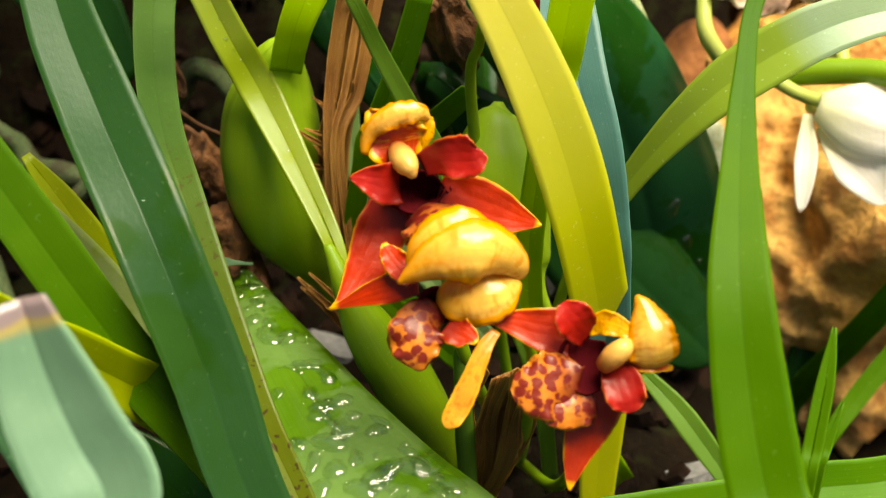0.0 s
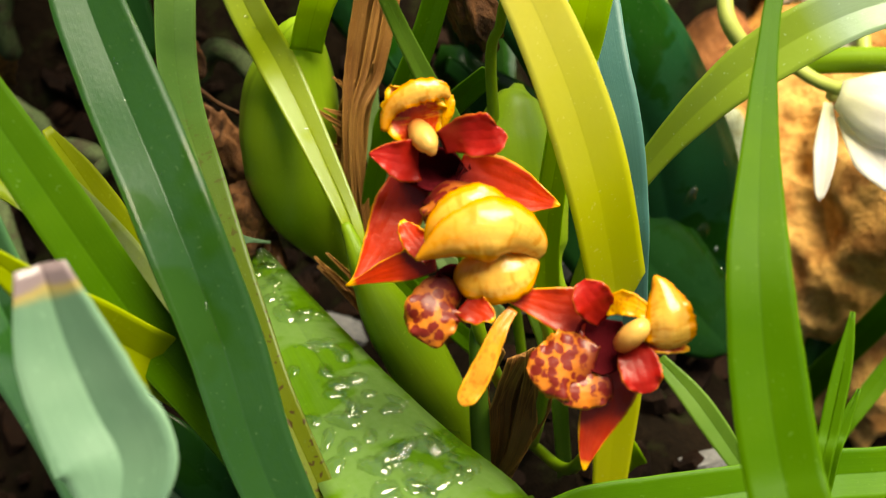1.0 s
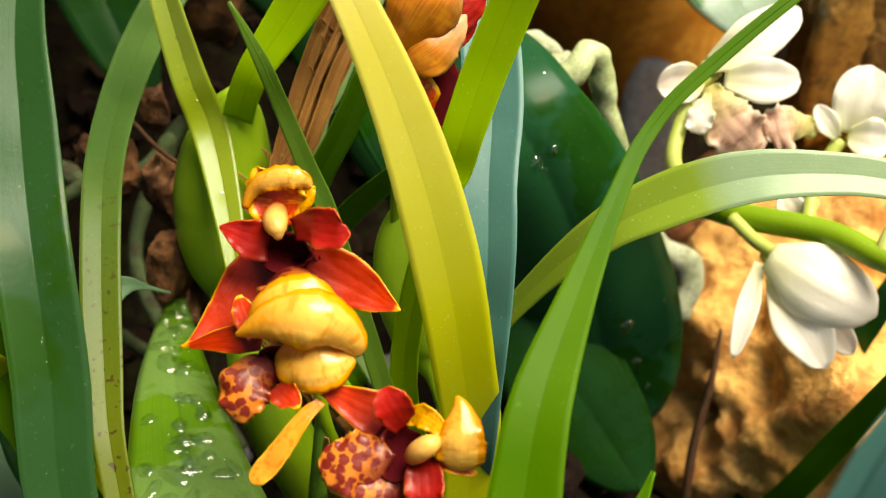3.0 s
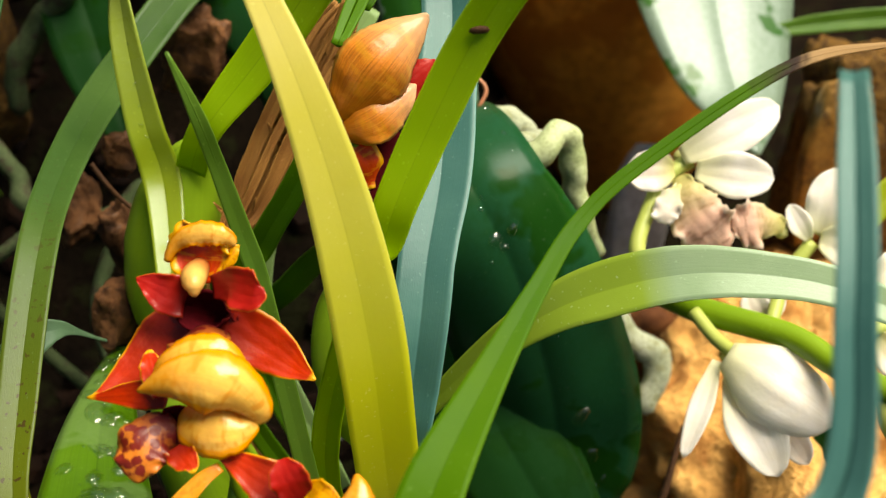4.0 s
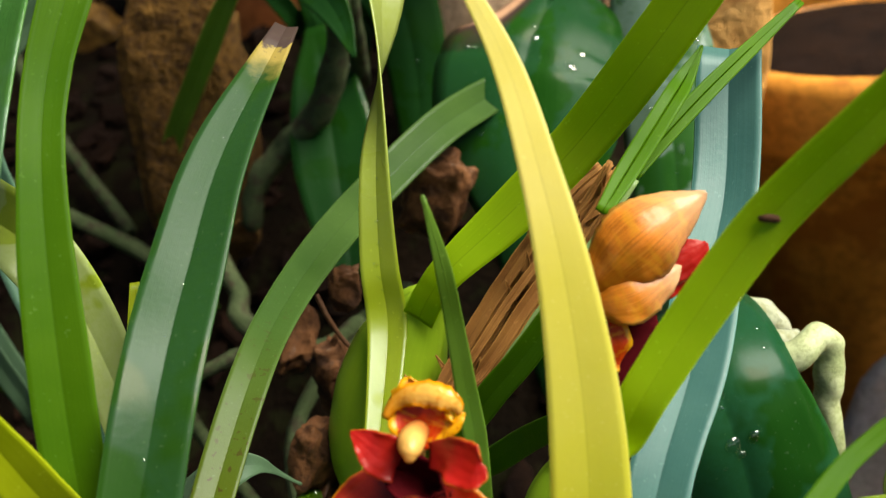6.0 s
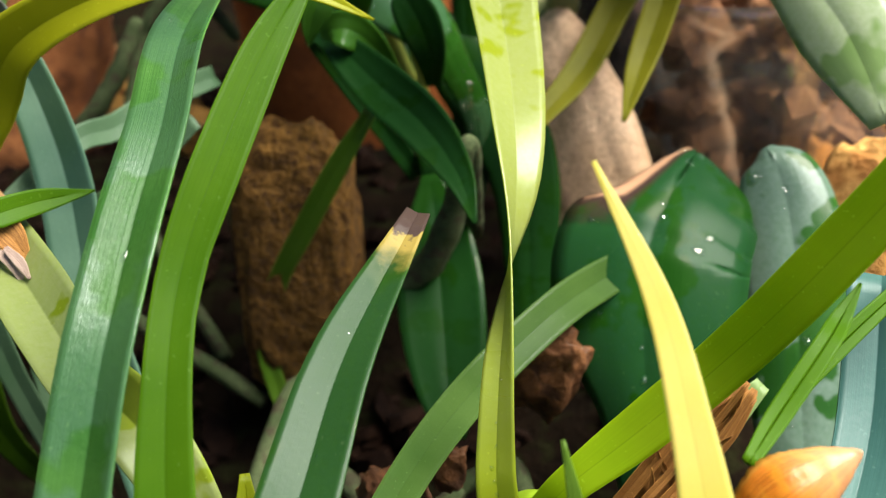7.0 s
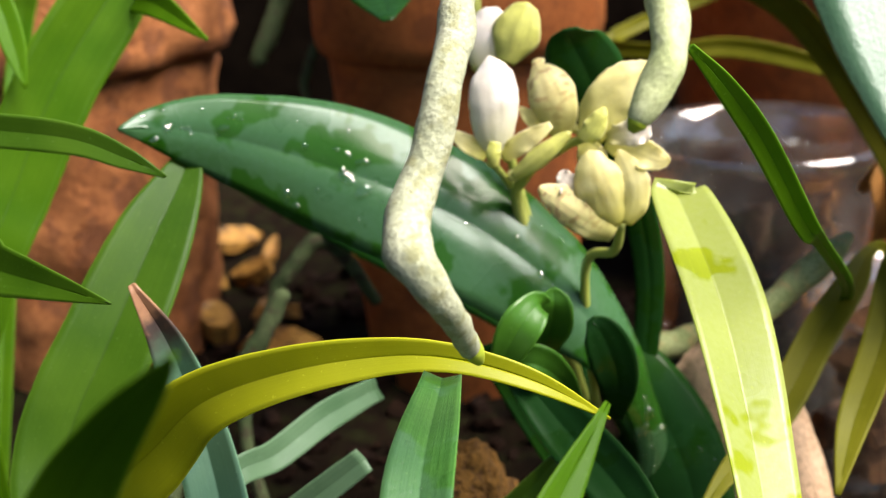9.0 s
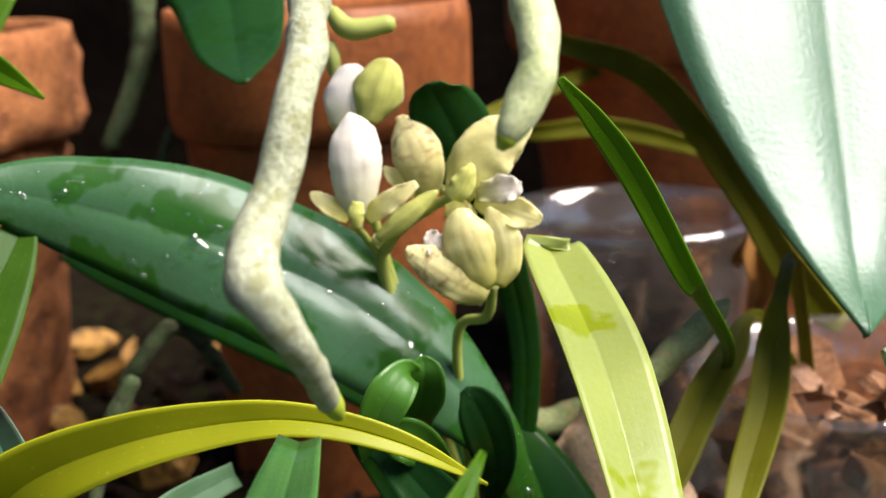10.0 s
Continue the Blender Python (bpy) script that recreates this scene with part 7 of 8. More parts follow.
blade("yellow_arch", strap_orchid, "ygreen", [(-0.1623, 0.1802, 0.1382, 0.00386), (-0.1492, 0.1888, 0.1595, 0.01243), (-0.1363, 0.1961, 0.1793, 0.01084), (-0.1256, 0.1996, 0.1966, 0.00883), (-0.1136, 0.1985, 0.2083, 0.00693), (-0.1023, 0.1964, 0.2189, 0.00515), (-0.0874, 0.1975, 0.2252, 0.00392), (-0.0732, 0.2013, 0.2273, 0.00282), (-0.0625, 0.2030, 0.2270, 0.00210), (-0.0516, 0.2054, 0.2234, 0.00157), (-0.0415, 0.2100, 0.2162, 0.00018)], (0.5219, -0.7695, 0.3680), 0.45, 0.0006, label="yellowing arching leaf")
blade("left_p1", strap_orchid, "shade_green", [(-0.1500, 0.2400, 0.0800, 0.00220), (-0.1352, 0.1994, 0.1350, 0.00320), (-0.1373, 0.2028, 0.1782, 0.00811), (-0.1411, 0.2118, 0.1972, 0.00904), (-0.1378, 0.2255, 0.2139, 0.00886), (-0.1356, 0.2406, 0.2285, 0.00720), (-0.1346, 0.2521, 0.2375, 0.00393), (-0.1356, 0.2602, 0.2441, 0.00034)], (0.4718, -0.7228, 0.5049), 0.32, 0.0006)
blade("left_p5", strap_orchid, "grass", [(-0.0700, 0.1000, 0.0800, 0.00220), (-0.1023, 0.1181, 0.1654, 0.00320), (-0.0857, 0.1249, 0.2262, 0.00413), (-0.0782, 0.1256, 0.2381, 0.00393), (-0.0716, 0.1252, 0.2492, 0.00351), (-0.0649, 0.1230, 0.2573, 0.00250), (-0.0591, 0.1205, 0.2632, 0.00132), (-0.0549, 0.1175, 0.2671, 0.00018)], (0.6044, -0.7297, 0.3197), 0.32, 0.0006)
blade("curl_a", strap_orchid, "dry", [(-0.0895, 0.1669, 0.1924, 0.00062), (-0.0922, 0.1675, 0.1960, 0.00257), (-0.0958, 0.1685, 0.1989, 0.00267), (-0.0997, 0.1701, 0.2005, 0.00244)], (0.5542, -0.6948, 0.4584), 0.32, 0.0006, label="curled dry brown leaf end", name="dry_tip")
blade("curl_b", strap_orchid, "wither", [(-0.0887, 0.1634, 0.1890, 0.00034), (-0.0902, 0.1642, 0.1920, 0.00076), (-0.0931, 0.1654, 0.1946, 0.00094), (-0.0957, 0.1664, 0.1965, 0.00043)], (0.5451, -0.6843, 0.4844), 0.32, 0.0006, label="shrivelled grey tissue", name="dry_tip")
blade("curl_c", strap_orchid, "wither", [(-0.0872, 0.1630, 0.1908, 0.00025), (-0.0889, 0.1640, 0.1931, 0.00084), (-0.0915, 0.1650, 0.1951, 0.00051)], (0.5299, -0.6858, 0.4989), 0.32, 0.0006, label="shrivelled grey tissue", name="dry_tip")
blade("soft_a", strap_orchid, "spotted_plain", [(-0.1150, 0.2000, 0.1000, 0.00220), (-0.1206, 0.1906, 0.1719, 0.00254), (-0.1128, 0.2153, 0.1909, 0.00254), (-0.1080, 0.2293, 0.1913, 0.00288), (-0.1038, 0.2435, 0.1925, 0.00301), (-0.0987, 0.2575, 0.1922, 0.00241)], (0.4278, -0.8092, 0.4027), 0.32, 0.0006)
blade("soft_b", strap_orchid, "spotted_plain", [(-0.1100, 0.2000, 0.0900, 0.00220), (-0.1297, 0.2118, 0.1425, 0.00266), (-0.1149, 0.2201, 0.1725, 0.00266), (-0.1077, 0.2221, 0.1786, 0.00274), (-0.0987, 0.2254, 0.1859, 0.00271), (-0.0899, 0.2287, 0.1929, 0.00236)], (0.4309, -0.7799, 0.4540), 0.32, 0.0006)
blade("stick", strap_orchid, "mid", [(-0.0900, 0.2450, 0.1000, 0.00220), (-0.0962, 0.2498, 0.1253, 0.00230), (-0.0903, 0.2497, 0.1427, 0.00230), (-0.0790, 0.2478, 0.1592, 0.00245), (-0.0684, 0.2469, 0.1742, 0.00236), (-0.0581, 0.2466, 0.1874, 0.00137)], (0.3146, -0.8377, 0.4465), 0.32, 0.0006)
settle(strap_orchid)

leafy_orchid = thing("leafy_orchid", (-0.2, 0.25, 0.07), "leafy orchid with yellow-green leaves in front of the rough pot", "orchid")
blade("left_p2", leafy_orchid, "shade_green", [(-0.1900, 0.2400, 0.0900, 0.00220), (-0.2088, 0.2091, 0.2247, 0.00294), (-0.1634, 0.2161, 0.2554, 0.00294), (-0.1499, 0.2200, 0.2544, 0.00294), (-0.1375, 0.2233, 0.2524, 0.00274), (-0.1287, 0.2245, 0.2491, 0.00195), (-0.1214, 0.2251, 0.2459, 0.00029)], (0.5741, -0.7873, 0.2250), 0.32, 0.0006)
blade("left_p3", leafy_orchid, "grass", [(-0.2000, 0.2500, 0.0800, 0.00220), (-0.1923, 0.2314, 0.1577, 0.00320), (-0.1854, 0.2494, 0.2111, 0.00671), (-0.1826, 0.2623, 0.2302, 0.00818), (-0.1784, 0.2763, 0.2498, 0.00908), (-0.1718, 0.2907, 0.2664, 0.00848), (-0.1645, 0.3054, 0.2831, 0.00524)], (0.5843, -0.7908, 0.1821), 0.32, 0.0006)
blade("left_p4", leafy_orchid, "shade_green", [(-0.1900, 0.2300, 0.0900, 0.00220), (-0.2018, 0.2258, 0.2053, 0.00320), (-0.1607, 0.2132, 0.2331, 0.00500), (-0.1463, 0.2094, 0.2326, 0.00444), (-0.1324, 0.2056, 0.2321, 0.00242), (-0.1197, 0.2016, 0.2319, 0.00018)], (0.5793, -0.7439, 0.3332), 0.32, 0.0006)
blade("tip_a", leafy_orchid, "green", [(-0.2000, 0.2400, 0.1000, 0.00220), (-0.2332, 0.3395, 0.2532, 0.00320), (-0.1993, 0.3246, 0.2760, 0.00359), (-0.1772, 0.3037, 0.2675, 0.00384), (-0.1547, 0.2842, 0.2660, 0.00306), (-0.1319, 0.2632, 0.2626, 0.00032)], (0.5059, -0.8522, 0.1335), 0.32, 0.0006)
blade("tip_b", leafy_orchid, "green", [(-0.2000, 0.2600, 0.1000, 0.00220), (-0.2145, 0.2744, 0.2778, 0.00242), (-0.1894, 0.2705, 0.2766, 0.00242), (-0.1843, 0.2692, 0.2684, 0.00291), (-0.1808, 0.2671, 0.2597, 0.00242), (-0.1780, 0.2650, 0.2515, 0.00036)], (0.6086, -0.7789, 0.1513), 0.32, 0.0006)
settle(leafy_orchid)

white_spray = thing("white_orchid", (0.125, 0.125, 0), "white orchid flower spray on a green stem in bright sun", "orchid")
tube(white_spray, "stem", [(0.1300, 0.1250, 0.0000, 0.00200), (0.1280, 0.1180, 0.0600, 0.00200), (0.1080, 0.1154, 0.1039, 0.00200), (0.0982, 0.1254, 0.1039, 0.00210), (0.0906, 0.1352, 0.1035, 0.00229), (0.0837, 0.1457, 0.1033, 0.00239), (0.0712, 0.1561, 0.1028, 0.00251), (0.0651, 0.1650, 0.1003, 0.00230)], "flower_stem", 0.02, "", 14)
bloom = lump("flower", white_spray, "yellowgreen", (0.0725, 0.1774, 0.1228), (0.0013, 0.0013, 0.0013), 4, 0.1, 2.0, 2, "white flower with a frilled blush lip")
petal(bloom, "petal", "white", (0.0721, 0.1733, 0.1257), (0.0910, 0.1775, 0.1296), 0.00459, (-0.1196, -0.8203, 0.5592), .05, .2, .08, ridges=0.03)
petal(bloom, "petal", "white", (0.0741, 0.1708, 0.1238), (0.0875, 0.1686, 0.1202), 0.00437, (-0.1169, -0.7998, 0.5888), .05, .2, .08, ridges=0.03)
petal(bloom, "petal", "whitepink", (0.0703, 0.1719, 0.1242), (0.0615, 0.1701, 0.1268), 0.00399, (-0.0494, -0.8140, 0.5787), .0, .3, .1, ridges=0.03)
tepal(bloom, "lip", "pinkbrown", [(0.0708, 0.1705, 0.1232, 0.00126), (0.0713, 0.1666, 0.1225, 0.00352), (0.0722, 0.1634, 0.1203, 0.00495), (0.0739, 0.1612, 0.1177, 0.00516), (0.0758, 0.1602, 0.1148, 0.00352), (0.0766, 0.1598, 0.1135, 0.00104)], (-0.172, -0.757, 0.630), 25, 0.30)
tepal(bloom, "side_lobe", "whitepink", [(0.0711, 0.1682, 0.1228, 0.00083), (0.0687, 0.1659, 0.1220, 0.00207), (0.0670, 0.1640, 0.1209, 0.00248), (0.0662, 0.1632, 0.1193, 0.00104)], (-0.153, -0.767, 0.624), -20, 0.25)
petal(bloom, "sepal", "white", (0.0708, 0.1695, 0.1226), (0.0676, 0.1642, 0.1178), 0.00199, (-0.0647, -0.7951, 0.6030), .3, .2, .1)
tube(bloom, "spike", [(0.0736, 0.1744, 0.1236, 0.00152), (0.0681, 0.1715, 0.1224, 0.00141), (0.0639, 0.1662, 0.1195, 0.00140), (0.0608, 0.1604, 0.1158, 0.00158), (0.0627, 0.1563, 0.1084, 0.00159)], "pedicel", 0.03, "", 12)
bloom = lump("flower", white_spray, "yellowgreen", (0.0879, 0.1659, 0.1099), (0.0013, 0.0013, 0.0013), 2, 0.1, 2.0, 2, "white flower with a frilled blush lip")
tepal(bloom, "lip", "pinkbrown", [(0.0878, 0.1633, 0.1132, 0.00126), (0.0846, 0.1624, 0.1155, 0.00312), (0.0819, 0.1616, 0.1165, 0.00434), (0.0795, 0.1615, 0.1166, 0.00351), (0.0783, 0.1617, 0.1163, 0.00104)], (-0.212, -0.741, 0.637), 25, 0.30)
petal(bloom, "petal", "white", (0.0950, 0.1644, 0.1083), (0.1014, 0.1702, 0.1182), 0.00561, (-0.1911, -0.7677, 0.6117), .05, .3, .1, ridges=0.03)
petal(bloom, "petal", "white", (0.0942, 0.1633, 0.1087), (0.1013, 0.1604, 0.1070), 0.00419, (-0.1899, -0.7461, 0.6382), .1, .3, .1, ridges=0.03)
petal(bloom, "sepal", "white", (0.0924, 0.1641, 0.1084), (0.0900, 0.1681, 0.1141), 0.00221, (-0.1607, -0.7655, 0.6231), .1, .3, .1)
tube(bloom, "spike", [(0.0930, 0.1645, 0.1072, 0.00141), (0.0869, 0.1598, 0.1038, 0.00131), (0.0820, 0.1512, 0.1017, 0.00128)], "pedicel", 0.03, "", 12)
bloom = lump("flower", white_spray, "yellowgreen", (0.0729, 0.1473, 0.0998), (0.0013, 0.0013, 0.0013), 8, 0.1, 2.0, 2, "white flower with a frilled blush lip")
petal(bloom, "petal", "white", (0.0725, 0.1437, 0.1034), (0.0874, 0.1321, 0.0939), 0.00717, (-0.1176, -0.6806, 0.7231), .2, -.4, .1, ridges=0.03)
petal(bloom, "petal", "white", (0.0731, 0.1437, 0.0984), (0.0775, 0.1304, 0.0851), 0.00529, (-0.0939, -0.6642, 0.7417), .2, .3, .1, ridges=0.03)
petal(bloom, "petal", "white", (0.0709, 0.1453, 0.1008), (0.0618, 0.1343, 0.0896), 0.00213, (-0.0524, -0.6812, 0.7303), .2, .3, .05, ridges=0.03)
petal(bloom, "lip", "whitepink", (0.0781, 0.1433, 0.0936), (0.0833, 0.1328, 0.0840), 0.00330, (-0.1170, -0.6584, 0.7435), .2, .3, .05, frill=0.16)
tube(bloom, "spike", [(0.0691, 0.1551, 0.1041, 0.00130), (0.0715, 0.1493, 0.1026, 0.00127), (0.0749, 0.1432, 0.1024, 0.00134)], "pedicel", 0.03, "", 12)
bloom = lump("flower", white_spray, "yellowgreen", (0.0822, 0.1583, 0.0944), (0.0013, 0.0013, 0.0013), 5, 0.1, 2.0, 2, "white flower with a frilled blush lip")
petal(bloom, "petal", "whitepink", (0.0816, 0.1546, 0.0979), (0.0795, 0.1579, 0.1042), 0.00301, (-0.1143, -0.7288, 0.6751), .1, .3, .1, ridges=0.03)
petal(bloom, "petal", "white", (0.0808, 0.1557, 0.0978), (0.0856, 0.1586, 0.1024), 0.00262, (-0.1252, -0.7275, 0.6746), .1, .3, .1, ridges=0.03)
tube(bloom, "spike", [(0.0813, 0.1557, 0.0977, 0.00101), (0.0815, 0.1490, 0.1005, 0.00098)], "pedicel", 0.03, "", 12)
bloom = lump("flower", white_spray, "yellowgreen", (0.0977, 0.1451, 0.1008), (0.0013, 0.0013, 0.0013), 9, 0.1, 2.0, 2, "white flower with a frilled blush lip")
petal(bloom, "petal", "whitepink", (0.0967, 0.1414, 0.1045), (0.1023, 0.1351, 0.0985), 0.00352, (-0.2091, -0.6778, 0.7049), .1, .3, .1, ridges=0.03)
petal(bloom, "petal", "white", (0.0991, 0.1539, 0.1038), (0.1103, 0.1561, 0.1048), 0.00450, (-0.2222, -0.7198, 0.6577), .1, .3, .1, ridges=0.03)
tube(bloom, "spike", [(0.0997, 0.1424, 0.1052, 0.00121), (0.0940, 0.1400, 0.1064, 0.00129), (0.0906, 0.1370, 0.1048, 0.00147), (0.0897, 0.1356, 0.1031, 0.00128)], "pedicel", 0.03, "", 12)
bloom = lump("flower", white_spray, "yellowgreen", (0.0954, 0.1313, 0.0998), (0.0013, 0.0013, 0.0013), 4, 0.1, 2.0, 2, "white flower with a frilled blush lip")
petal(bloom, "bud", "yellowgreen", (0.0943, 0.1278, 0.1036), (0.0956, 0.1213, 0.0982), 0.00229, (-0.1966, -0.6423, 0.7408), .3, -.8, .1)
tube(bloom, "spike", [(0.0937, 0.1302, 0.1019, 0.00126), (0.0947, 0.1274, 0.1014, 0.00116)], "pedicel", 0.03, "", 12)
settle(white_spray)

cup_orchid = thing("seedling_orchid", (0.012, 0.325, 0.18), "orchid seedling with olive leaves rooted in the clear cup", "orchid")
blade("olive_leaf_a", cup_orchid, "olive", [(0.0100, 0.3520, 0.1800, 0.00154), (0.0006, 0.3439, 0.1976, 0.00154), (-0.0039, 0.3322, 0.2009, 0.00154), (-0.0069, 0.3182, 0.1990, 0.00319), (-0.0132, 0.3018, 0.1930, 0.00385), (-0.0205, 0.2849, 0.1816, 0.00368), (-0.0290, 0.2708, 0.1743, 0.00214), (-0.0344, 0.2582, 0.1685, 0.00041)], (0.0302, -0.9024, 0.4298), 0.32, 0.0006)
blade("olive_leaf_b", cup_orchid, "olive", [(0.0120, 0.3520, 0.1800, 0.00160), (0.0059, 0.3261, 0.2166, 0.00160), (0.0018, 0.3056, 0.2144, 0.00160), (0.0005, 0.2984, 0.2084, 0.00314), (-0.0012, 0.2893, 0.1975, 0.00373), (-0.0057, 0.2767, 0.1853, 0.00318), (-0.0080, 0.2608, 0.1778, 0.00050)], (-0.0481, -0.9283, 0.3688), 0.32, 0.0006)
blade("cup_blade", cup_orchid, "green", [(-0.0100, 0.3450, 0.1800, 0.00130), (-0.0083, 0.2953, 0.2066, 0.00130), (-0.0137, 0.2563, 0.2298, 0.00130), (-0.0158, 0.2472, 0.2355, 0.00194), (-0.0231, 0.2402, 0.2518, 0.00218), (-0.0282, 0.2335, 0.2614, 0.00177), (-0.0329, 0.2275, 0.2687, 0.00062)], (0.0550, -0.9786, 0.1982), 0.32, 0.0006)
tube(cup_orchid, "green_root", [(-0.0084, 0.3232, 0.2082, 0.00124), (-0.0126, 0.3172, 0.2054, 0.00317), (-0.0195, 0.3103, 0.2004, 0.00325), (-0.0262, 0.3037, 0.1955, 0.00308), (-0.0342, 0.2979, 0.1926, 0.00281)], "root", 0.11, "", 14)
blade("dry_scrap_0", cup_orchid, "dry", [(-0.0006, 0.3863, 0.1851, 0.00154), (0.0014, 0.3852, 0.1950, 0.00334), (0.0001, 0.3852, 0.2044, 0.00392), (0.0012, 0.3892, 0.2105, 0.00182)], (0.05, -0.95, 0.30), 0.7, 0.0004, name="dry_leaf", wave=0.16, label="curled orange-brown dry leaf scrap")
blade("dry_scrap_1", cup_orchid, "dry", [(-0.0053, 0.3888, 0.1986, 0.00123), (-0.0021, 0.3877, 0.2037, 0.00244), (0.0019, 0.3874, 0.2070, 0.00212), (0.0053, 0.3897, 0.2049, 0.00076)], (0.05, -0.95, 0.30), 0.7, 0.0004, name="dry_leaf", wave=0.16, label="curled orange-brown dry leaf scrap")
blade("dry_scrap_2", cup_orchid, "dry", [(-0.0069, 0.3640, 0.1859, 0.00087), (-0.0030, 0.3634, 0.1885, 0.00129), (-0.0013, 0.3667, 0.1913, 0.00058)], (0.05, -0.95, 0.30), 0.7, 0.0004, name="dry_leaf", wave=0.16, label="curled orange-brown dry leaf scrap")
settle(cup_orchid)

hanging_orchid = thing("moth_orchid", (0.0, 0.53, 0.25), "moth orchid with a large shiny leaf and hanging pale aerial roots", "orchid")
blade("corner_leaf", hanging_orchid, "gloss", [(-0.0007, 0.5299, 0.2700, 0.00220), (0.0052, 0.4221, 0.3488, 0.00320), (0.0085, 0.3675, 0.3233, 0.04232), (0.0106, 0.3511, 0.2956, 0.04614), (0.0120, 0.3364, 0.2743, 0.04172), (0.0136, 0.3204, 0.2524, 0.03226), (0.0146, 0.3066, 0.2353, 0.02154), (0.0148, 0.2941, 0.2238, 0.01063), (0.0153, 0.2776, 0.2166, 0.00044)], (0.4399, -0.6498, 0.6198), -0.08, 0.002, label="large shiny waxy leaf", arch=True)
blade("strap_a", hanging_orchid, "olive", [(0.0000, 0.5000, 0.2600, 0.00220), (0.0244, 0.4104, 0.1836, 0.00320), (0.0092, 0.3829, 0.1989, 0.00449), (-0.0015, 0.3804, 0.2164, 0.00384), (-0.0169, 0.3794, 0.2396, 0.00379), (-0.0309, 0.3778, 0.2534, 0.00348), (-0.0517, 0.3745, 0.2611, 0.00232)], (0.0119, -0.9885, 0.1506), 0.32, 0.0006)
blade("strap_b", hanging_orchid, "olive", [(-0.0200, 0.5200, 0.2500, 0.00220), (-0.0829, 0.4465, 0.2316, 0.00248), (-0.0686, 0.4350, 0.2280, 0.00248), (-0.0479, 0.4398, 0.2288, 0.00318), (-0.0305, 0.4431, 0.2255, 0.00318), (-0.0115, 0.4460, 0.2196, 0.00212)], (0.0451, -0.9859, 0.1614), 0.32, 0.0006)
tube(hanging_orchid, "root", [(0.0000, 0.5200, 0.2600, 0.00229), (-0.0200, 0.4700, 0.3450, 0.00229), (-0.0494, 0.3229, 0.3450, 0.00229), (-0.0617, 0.2229, 0.2993, 0.00229), (-0.0595, 0.2132, 0.2907, 0.00249), (-0.0596, 0.2035, 0.2831, 0.00253), (-0.0583, 0.1959, 0.2760, 0.00245), (-0.0580, 0.1890, 0.2700, 0.00237), (-0.0590, 0.1848, 0.2629, 0.00240), (-0.0599, 0.1795, 0.2571, 0.00275), (-0.0581, 0.1734, 0.2550, 0.00300), (-0.0551, 0.1716, 0.2518, 0.00225), (-0.0542, 0.1764, 0.2459, 0.00185), (-0.0552, 0.1862, 0.2370, 0.00153)], "root", 0.11, "pale aerial root with a knee", 22)
tube(hanging_orchid, "pale_green_root", [(0.0000, 0.5200, 0.2600, 0.00224), (-0.0200, 0.4700, 0.3450, 0.00224), (-0.0313, 0.3238, 0.3450, 0.00224), (-0.0392, 0.2238, 0.2986, 0.00224), (-0.0357, 0.2136, 0.2902, 0.00256), (-0.0336, 0.2038, 0.2831, 0.00271), (-0.0314, 0.1952, 0.2772, 0.00235), (-0.0312, 0.1928, 0.2737, 0.00227), (-0.0321, 0.1911, 0.2707, 0.00213), (-0.0334, 0.1898, 0.2683, 0.00188), (-0.0340, 0.1894, 0.2672, 0.00164)], "root", 0.11, "pale aerial root with a green tip", 22)
tube(hanging_orchid, "lime_tip", [(-0.0550, 0.1853, 0.2385, 0.00137), (-0.0547, 0.1863, 0.2365, 0.00132), (-0.0545, 0.1878, 0.2345, 0.00070)], "root_tip", 0.11, "lime green growing root tip", 14)
tube(hanging_orchid, "lime_tip", [(-0.0338, 0.1895, 0.2674, 0.00134), (-0.0343, 0.1892, 0.2666, 0.00128), (-0.0346, 0.1890, 0.2661, 0.00085)], "root_tip", 0.05, "lime green growing root tip", 14)
settle(hanging_orchid)

dark_leaf_orchid = thing("moth_orchid", (-0.15, 0.43, 0.22), "dark leaved orchid growing in the orange pot with thin hanging roots", "orchid")
blade("top_leaf", dark_leaf_orchid, "dark", [(-0.1500, 0.4300, 0.2400, 0.00220), (-0.1465, 0.3848, 0.2895, 0.00320), (-0.1329, 0.3512, 0.2881, 0.01533), (-0.1219, 0.3321, 0.2761, 0.01260), (-0.1132, 0.3126, 0.2662, 0.00885), (-0.1051, 0.2937, 0.2613, 0.00114)], (0.3691, -0.9259, 0.0805), -0.1, 0.0006, arch=True)
tube(dark_leaf_orchid, "moss_root", [(-0.1550, 0.4400, 0.2500, 0.00353), (-0.1800, 0.4450, 0.3000, 0.00353), (-0.1870, 0.4245, 0.2908, 0.00353), (-0.1866, 0.4204, 0.2730, 0.00389), (-0.1864, 0.4165, 0.2559, 0.00390), (-0.1907, 0.4115, 0.2407, 0.00354), (-0.1957, 0.4071, 0.2288, 0.00283)], "root", 0.11, "", 14)
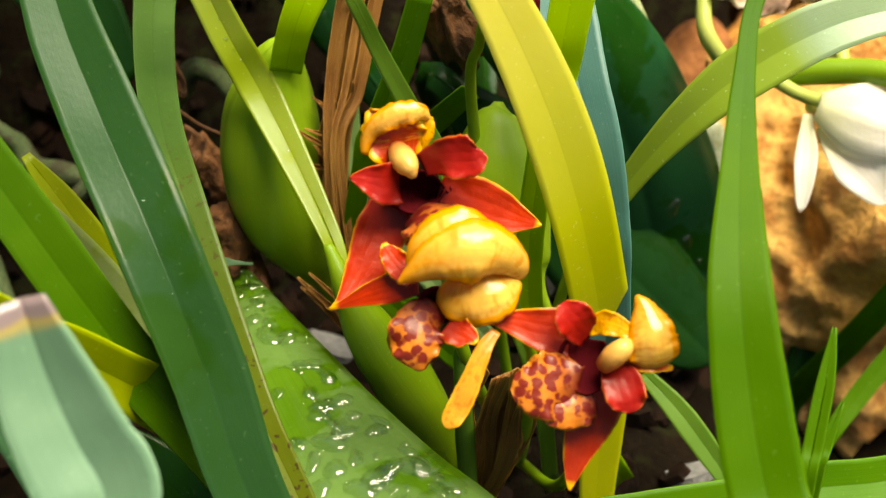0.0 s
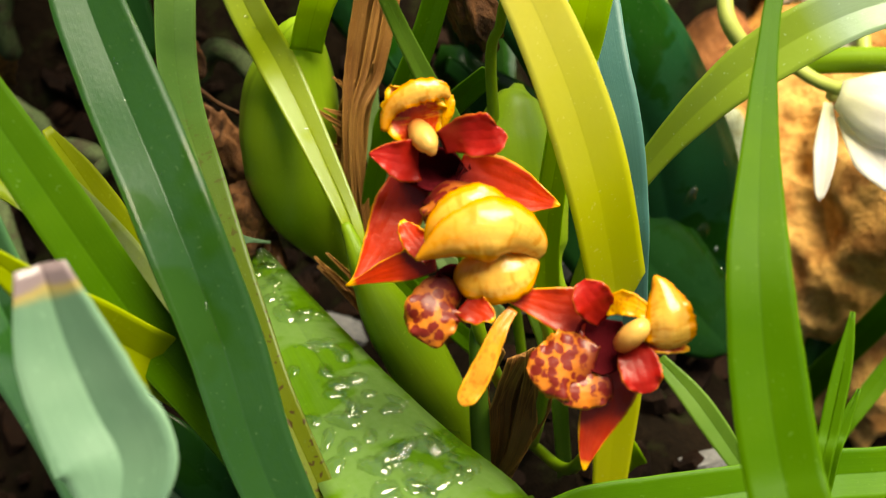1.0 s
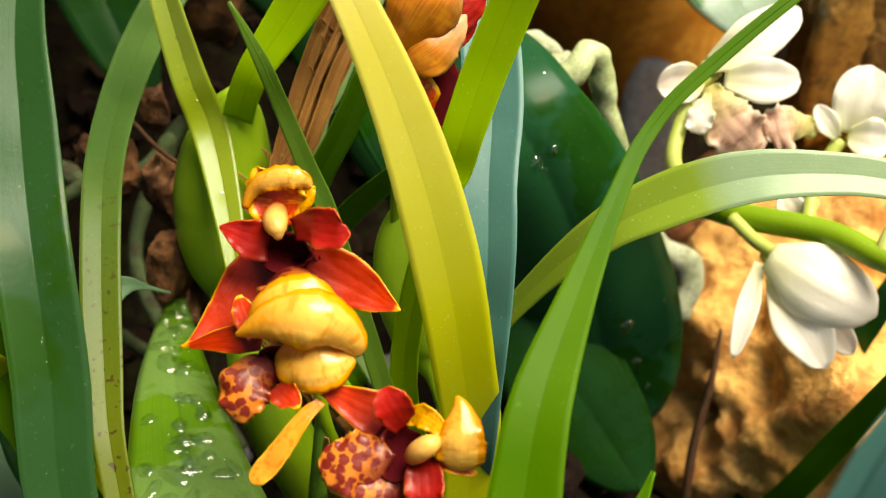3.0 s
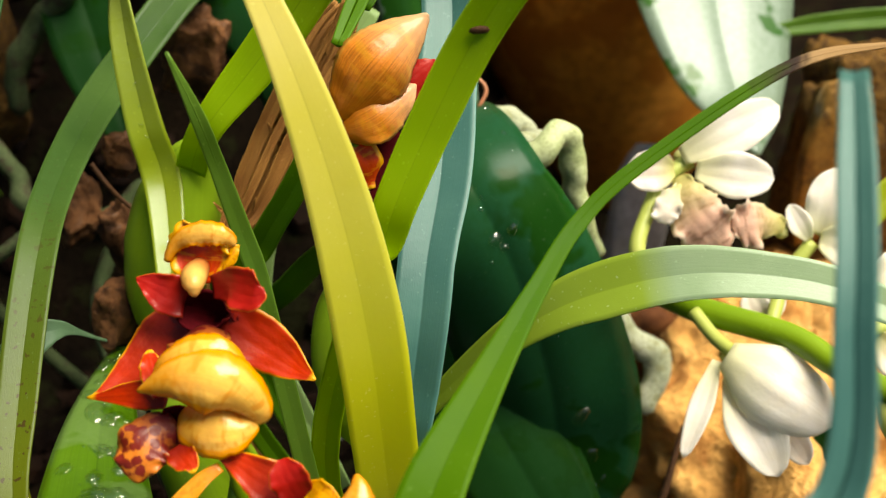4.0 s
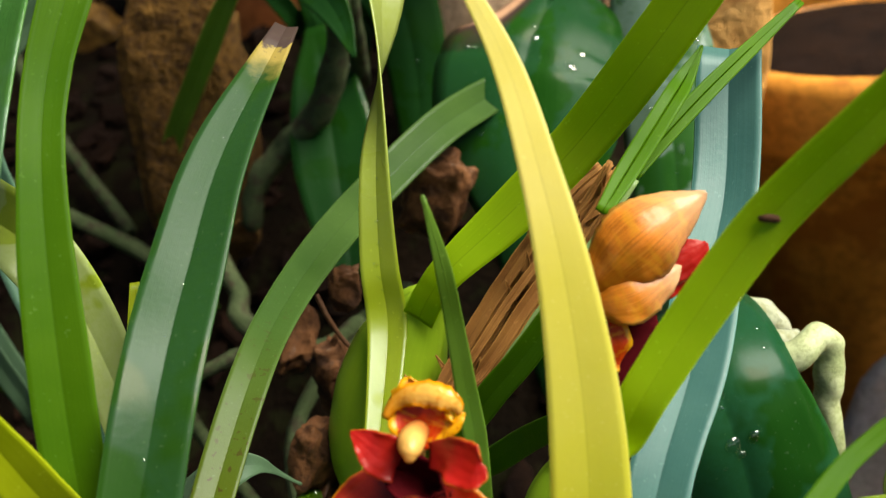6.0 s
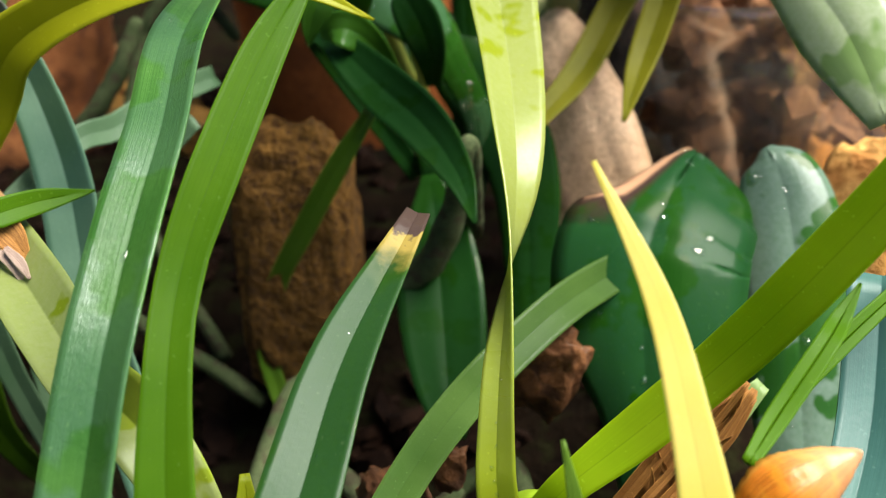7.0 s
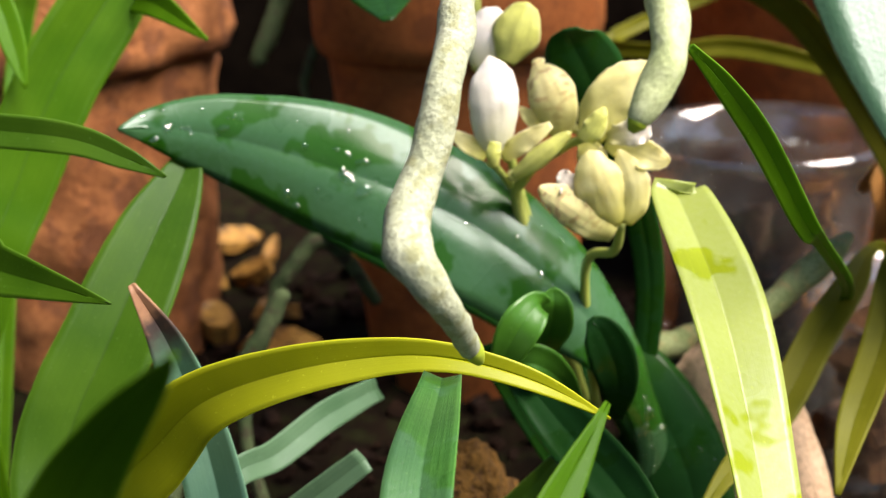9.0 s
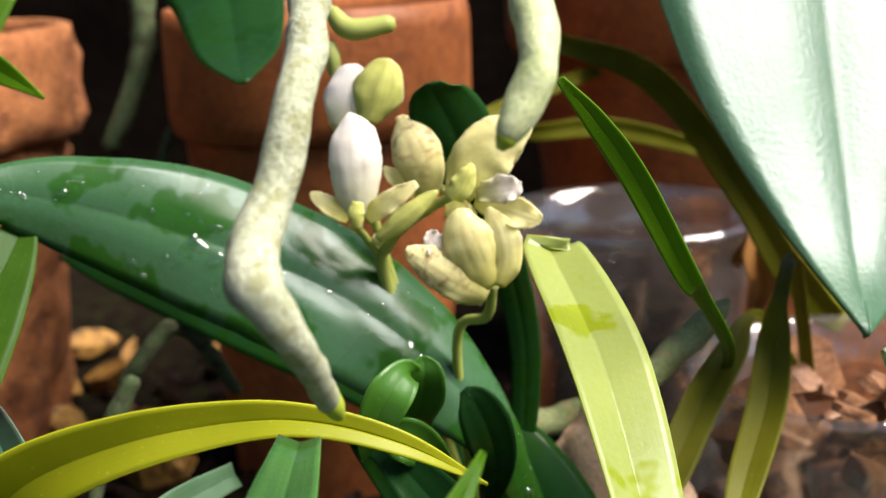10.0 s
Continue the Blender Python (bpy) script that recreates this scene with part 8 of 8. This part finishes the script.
tube(dark_leaf_orchid, "moss_root", [(-0.1550, 0.4400, 0.2500, 0.00177), (-0.1800, 0.4450, 0.3000, 0.00177), (-0.1698, 0.4169, 0.2467, 0.00177), (-0.1757, 0.4127, 0.2349, 0.00194), (-0.1799, 0.4089, 0.2232, 0.00177), (-0.1793, 0.4078, 0.2161, 0.00142)], "root", 0.11, "", 14)
settle(dark_leaf_orchid)

twig = thing("twig", (-0.070, 0.150, 0.07), "thin reddish brown twig lying among bark", "twig")
tube(twig, "brown", [(-0.0310, 0.1717, 0.1495, 0.00048), (-0.0295, 0.1705, 0.1457, 0.00048), (-0.0281, 0.1705, 0.1416, 0.00044), (-0.0257, 0.1704, 0.1375, 0.00040)], "root", 0.1, "", 14)
settle(twig)

dead_stalk = thing("dead_stalk", (0.046, 0.132, 0.0), "thin dark brown dead stalk standing in soil", "dead stalk")
tube(dead_stalk, "brown", [(0.0460, 0.1320, 0.0000, 0.00107), (0.0446, 0.1320, 0.0290, 0.00096), (0.0504, 0.1407, 0.0466, 0.00107), (0.0548, 0.1470, 0.0540, 0.00095), (0.0600, 0.1525, 0.0607, 0.00083), (0.0652, 0.1597, 0.0690, 0.00035)], "stalk", 0.1, "", 14)
settle(dead_stalk)

# water on the leaves
drops("wet_leaf", 130, 0.0003, 0.0009, 4, 0.9, 0.25, 0.97)
drops("wet_leaf", 60, 0.0012, 0.0026, 14, 0.8, 0.35, 0.97)
drops("phal_leaf", 60, 0.0003, 0.0018, 5, 0.85)
drops("big_leaf", 70, 0.0003, 0.0018, 6, 0.85)
drops("cut_leaf", 30, 0.0003, 0.0012, 7, 0.8)
drops("second_leaf", 24, 0.0003, 0.0012, 8, 0.8)
drops("base_leaf_a", 30, 0.0003, 0.0012, 9, 0.8)
drops("dark_blade", 16, 0.00015, 0.0004, 10, 0.8)
drops("twist_blade", 14, 0.0002, 0.0005, 12, 0.8)
drops("left_blue_blade", 8, 0.0003, 0.0012, 13, 0.7)
drops("n1_blade", 10, 0.0002, 0.0008, 15, 0.7)
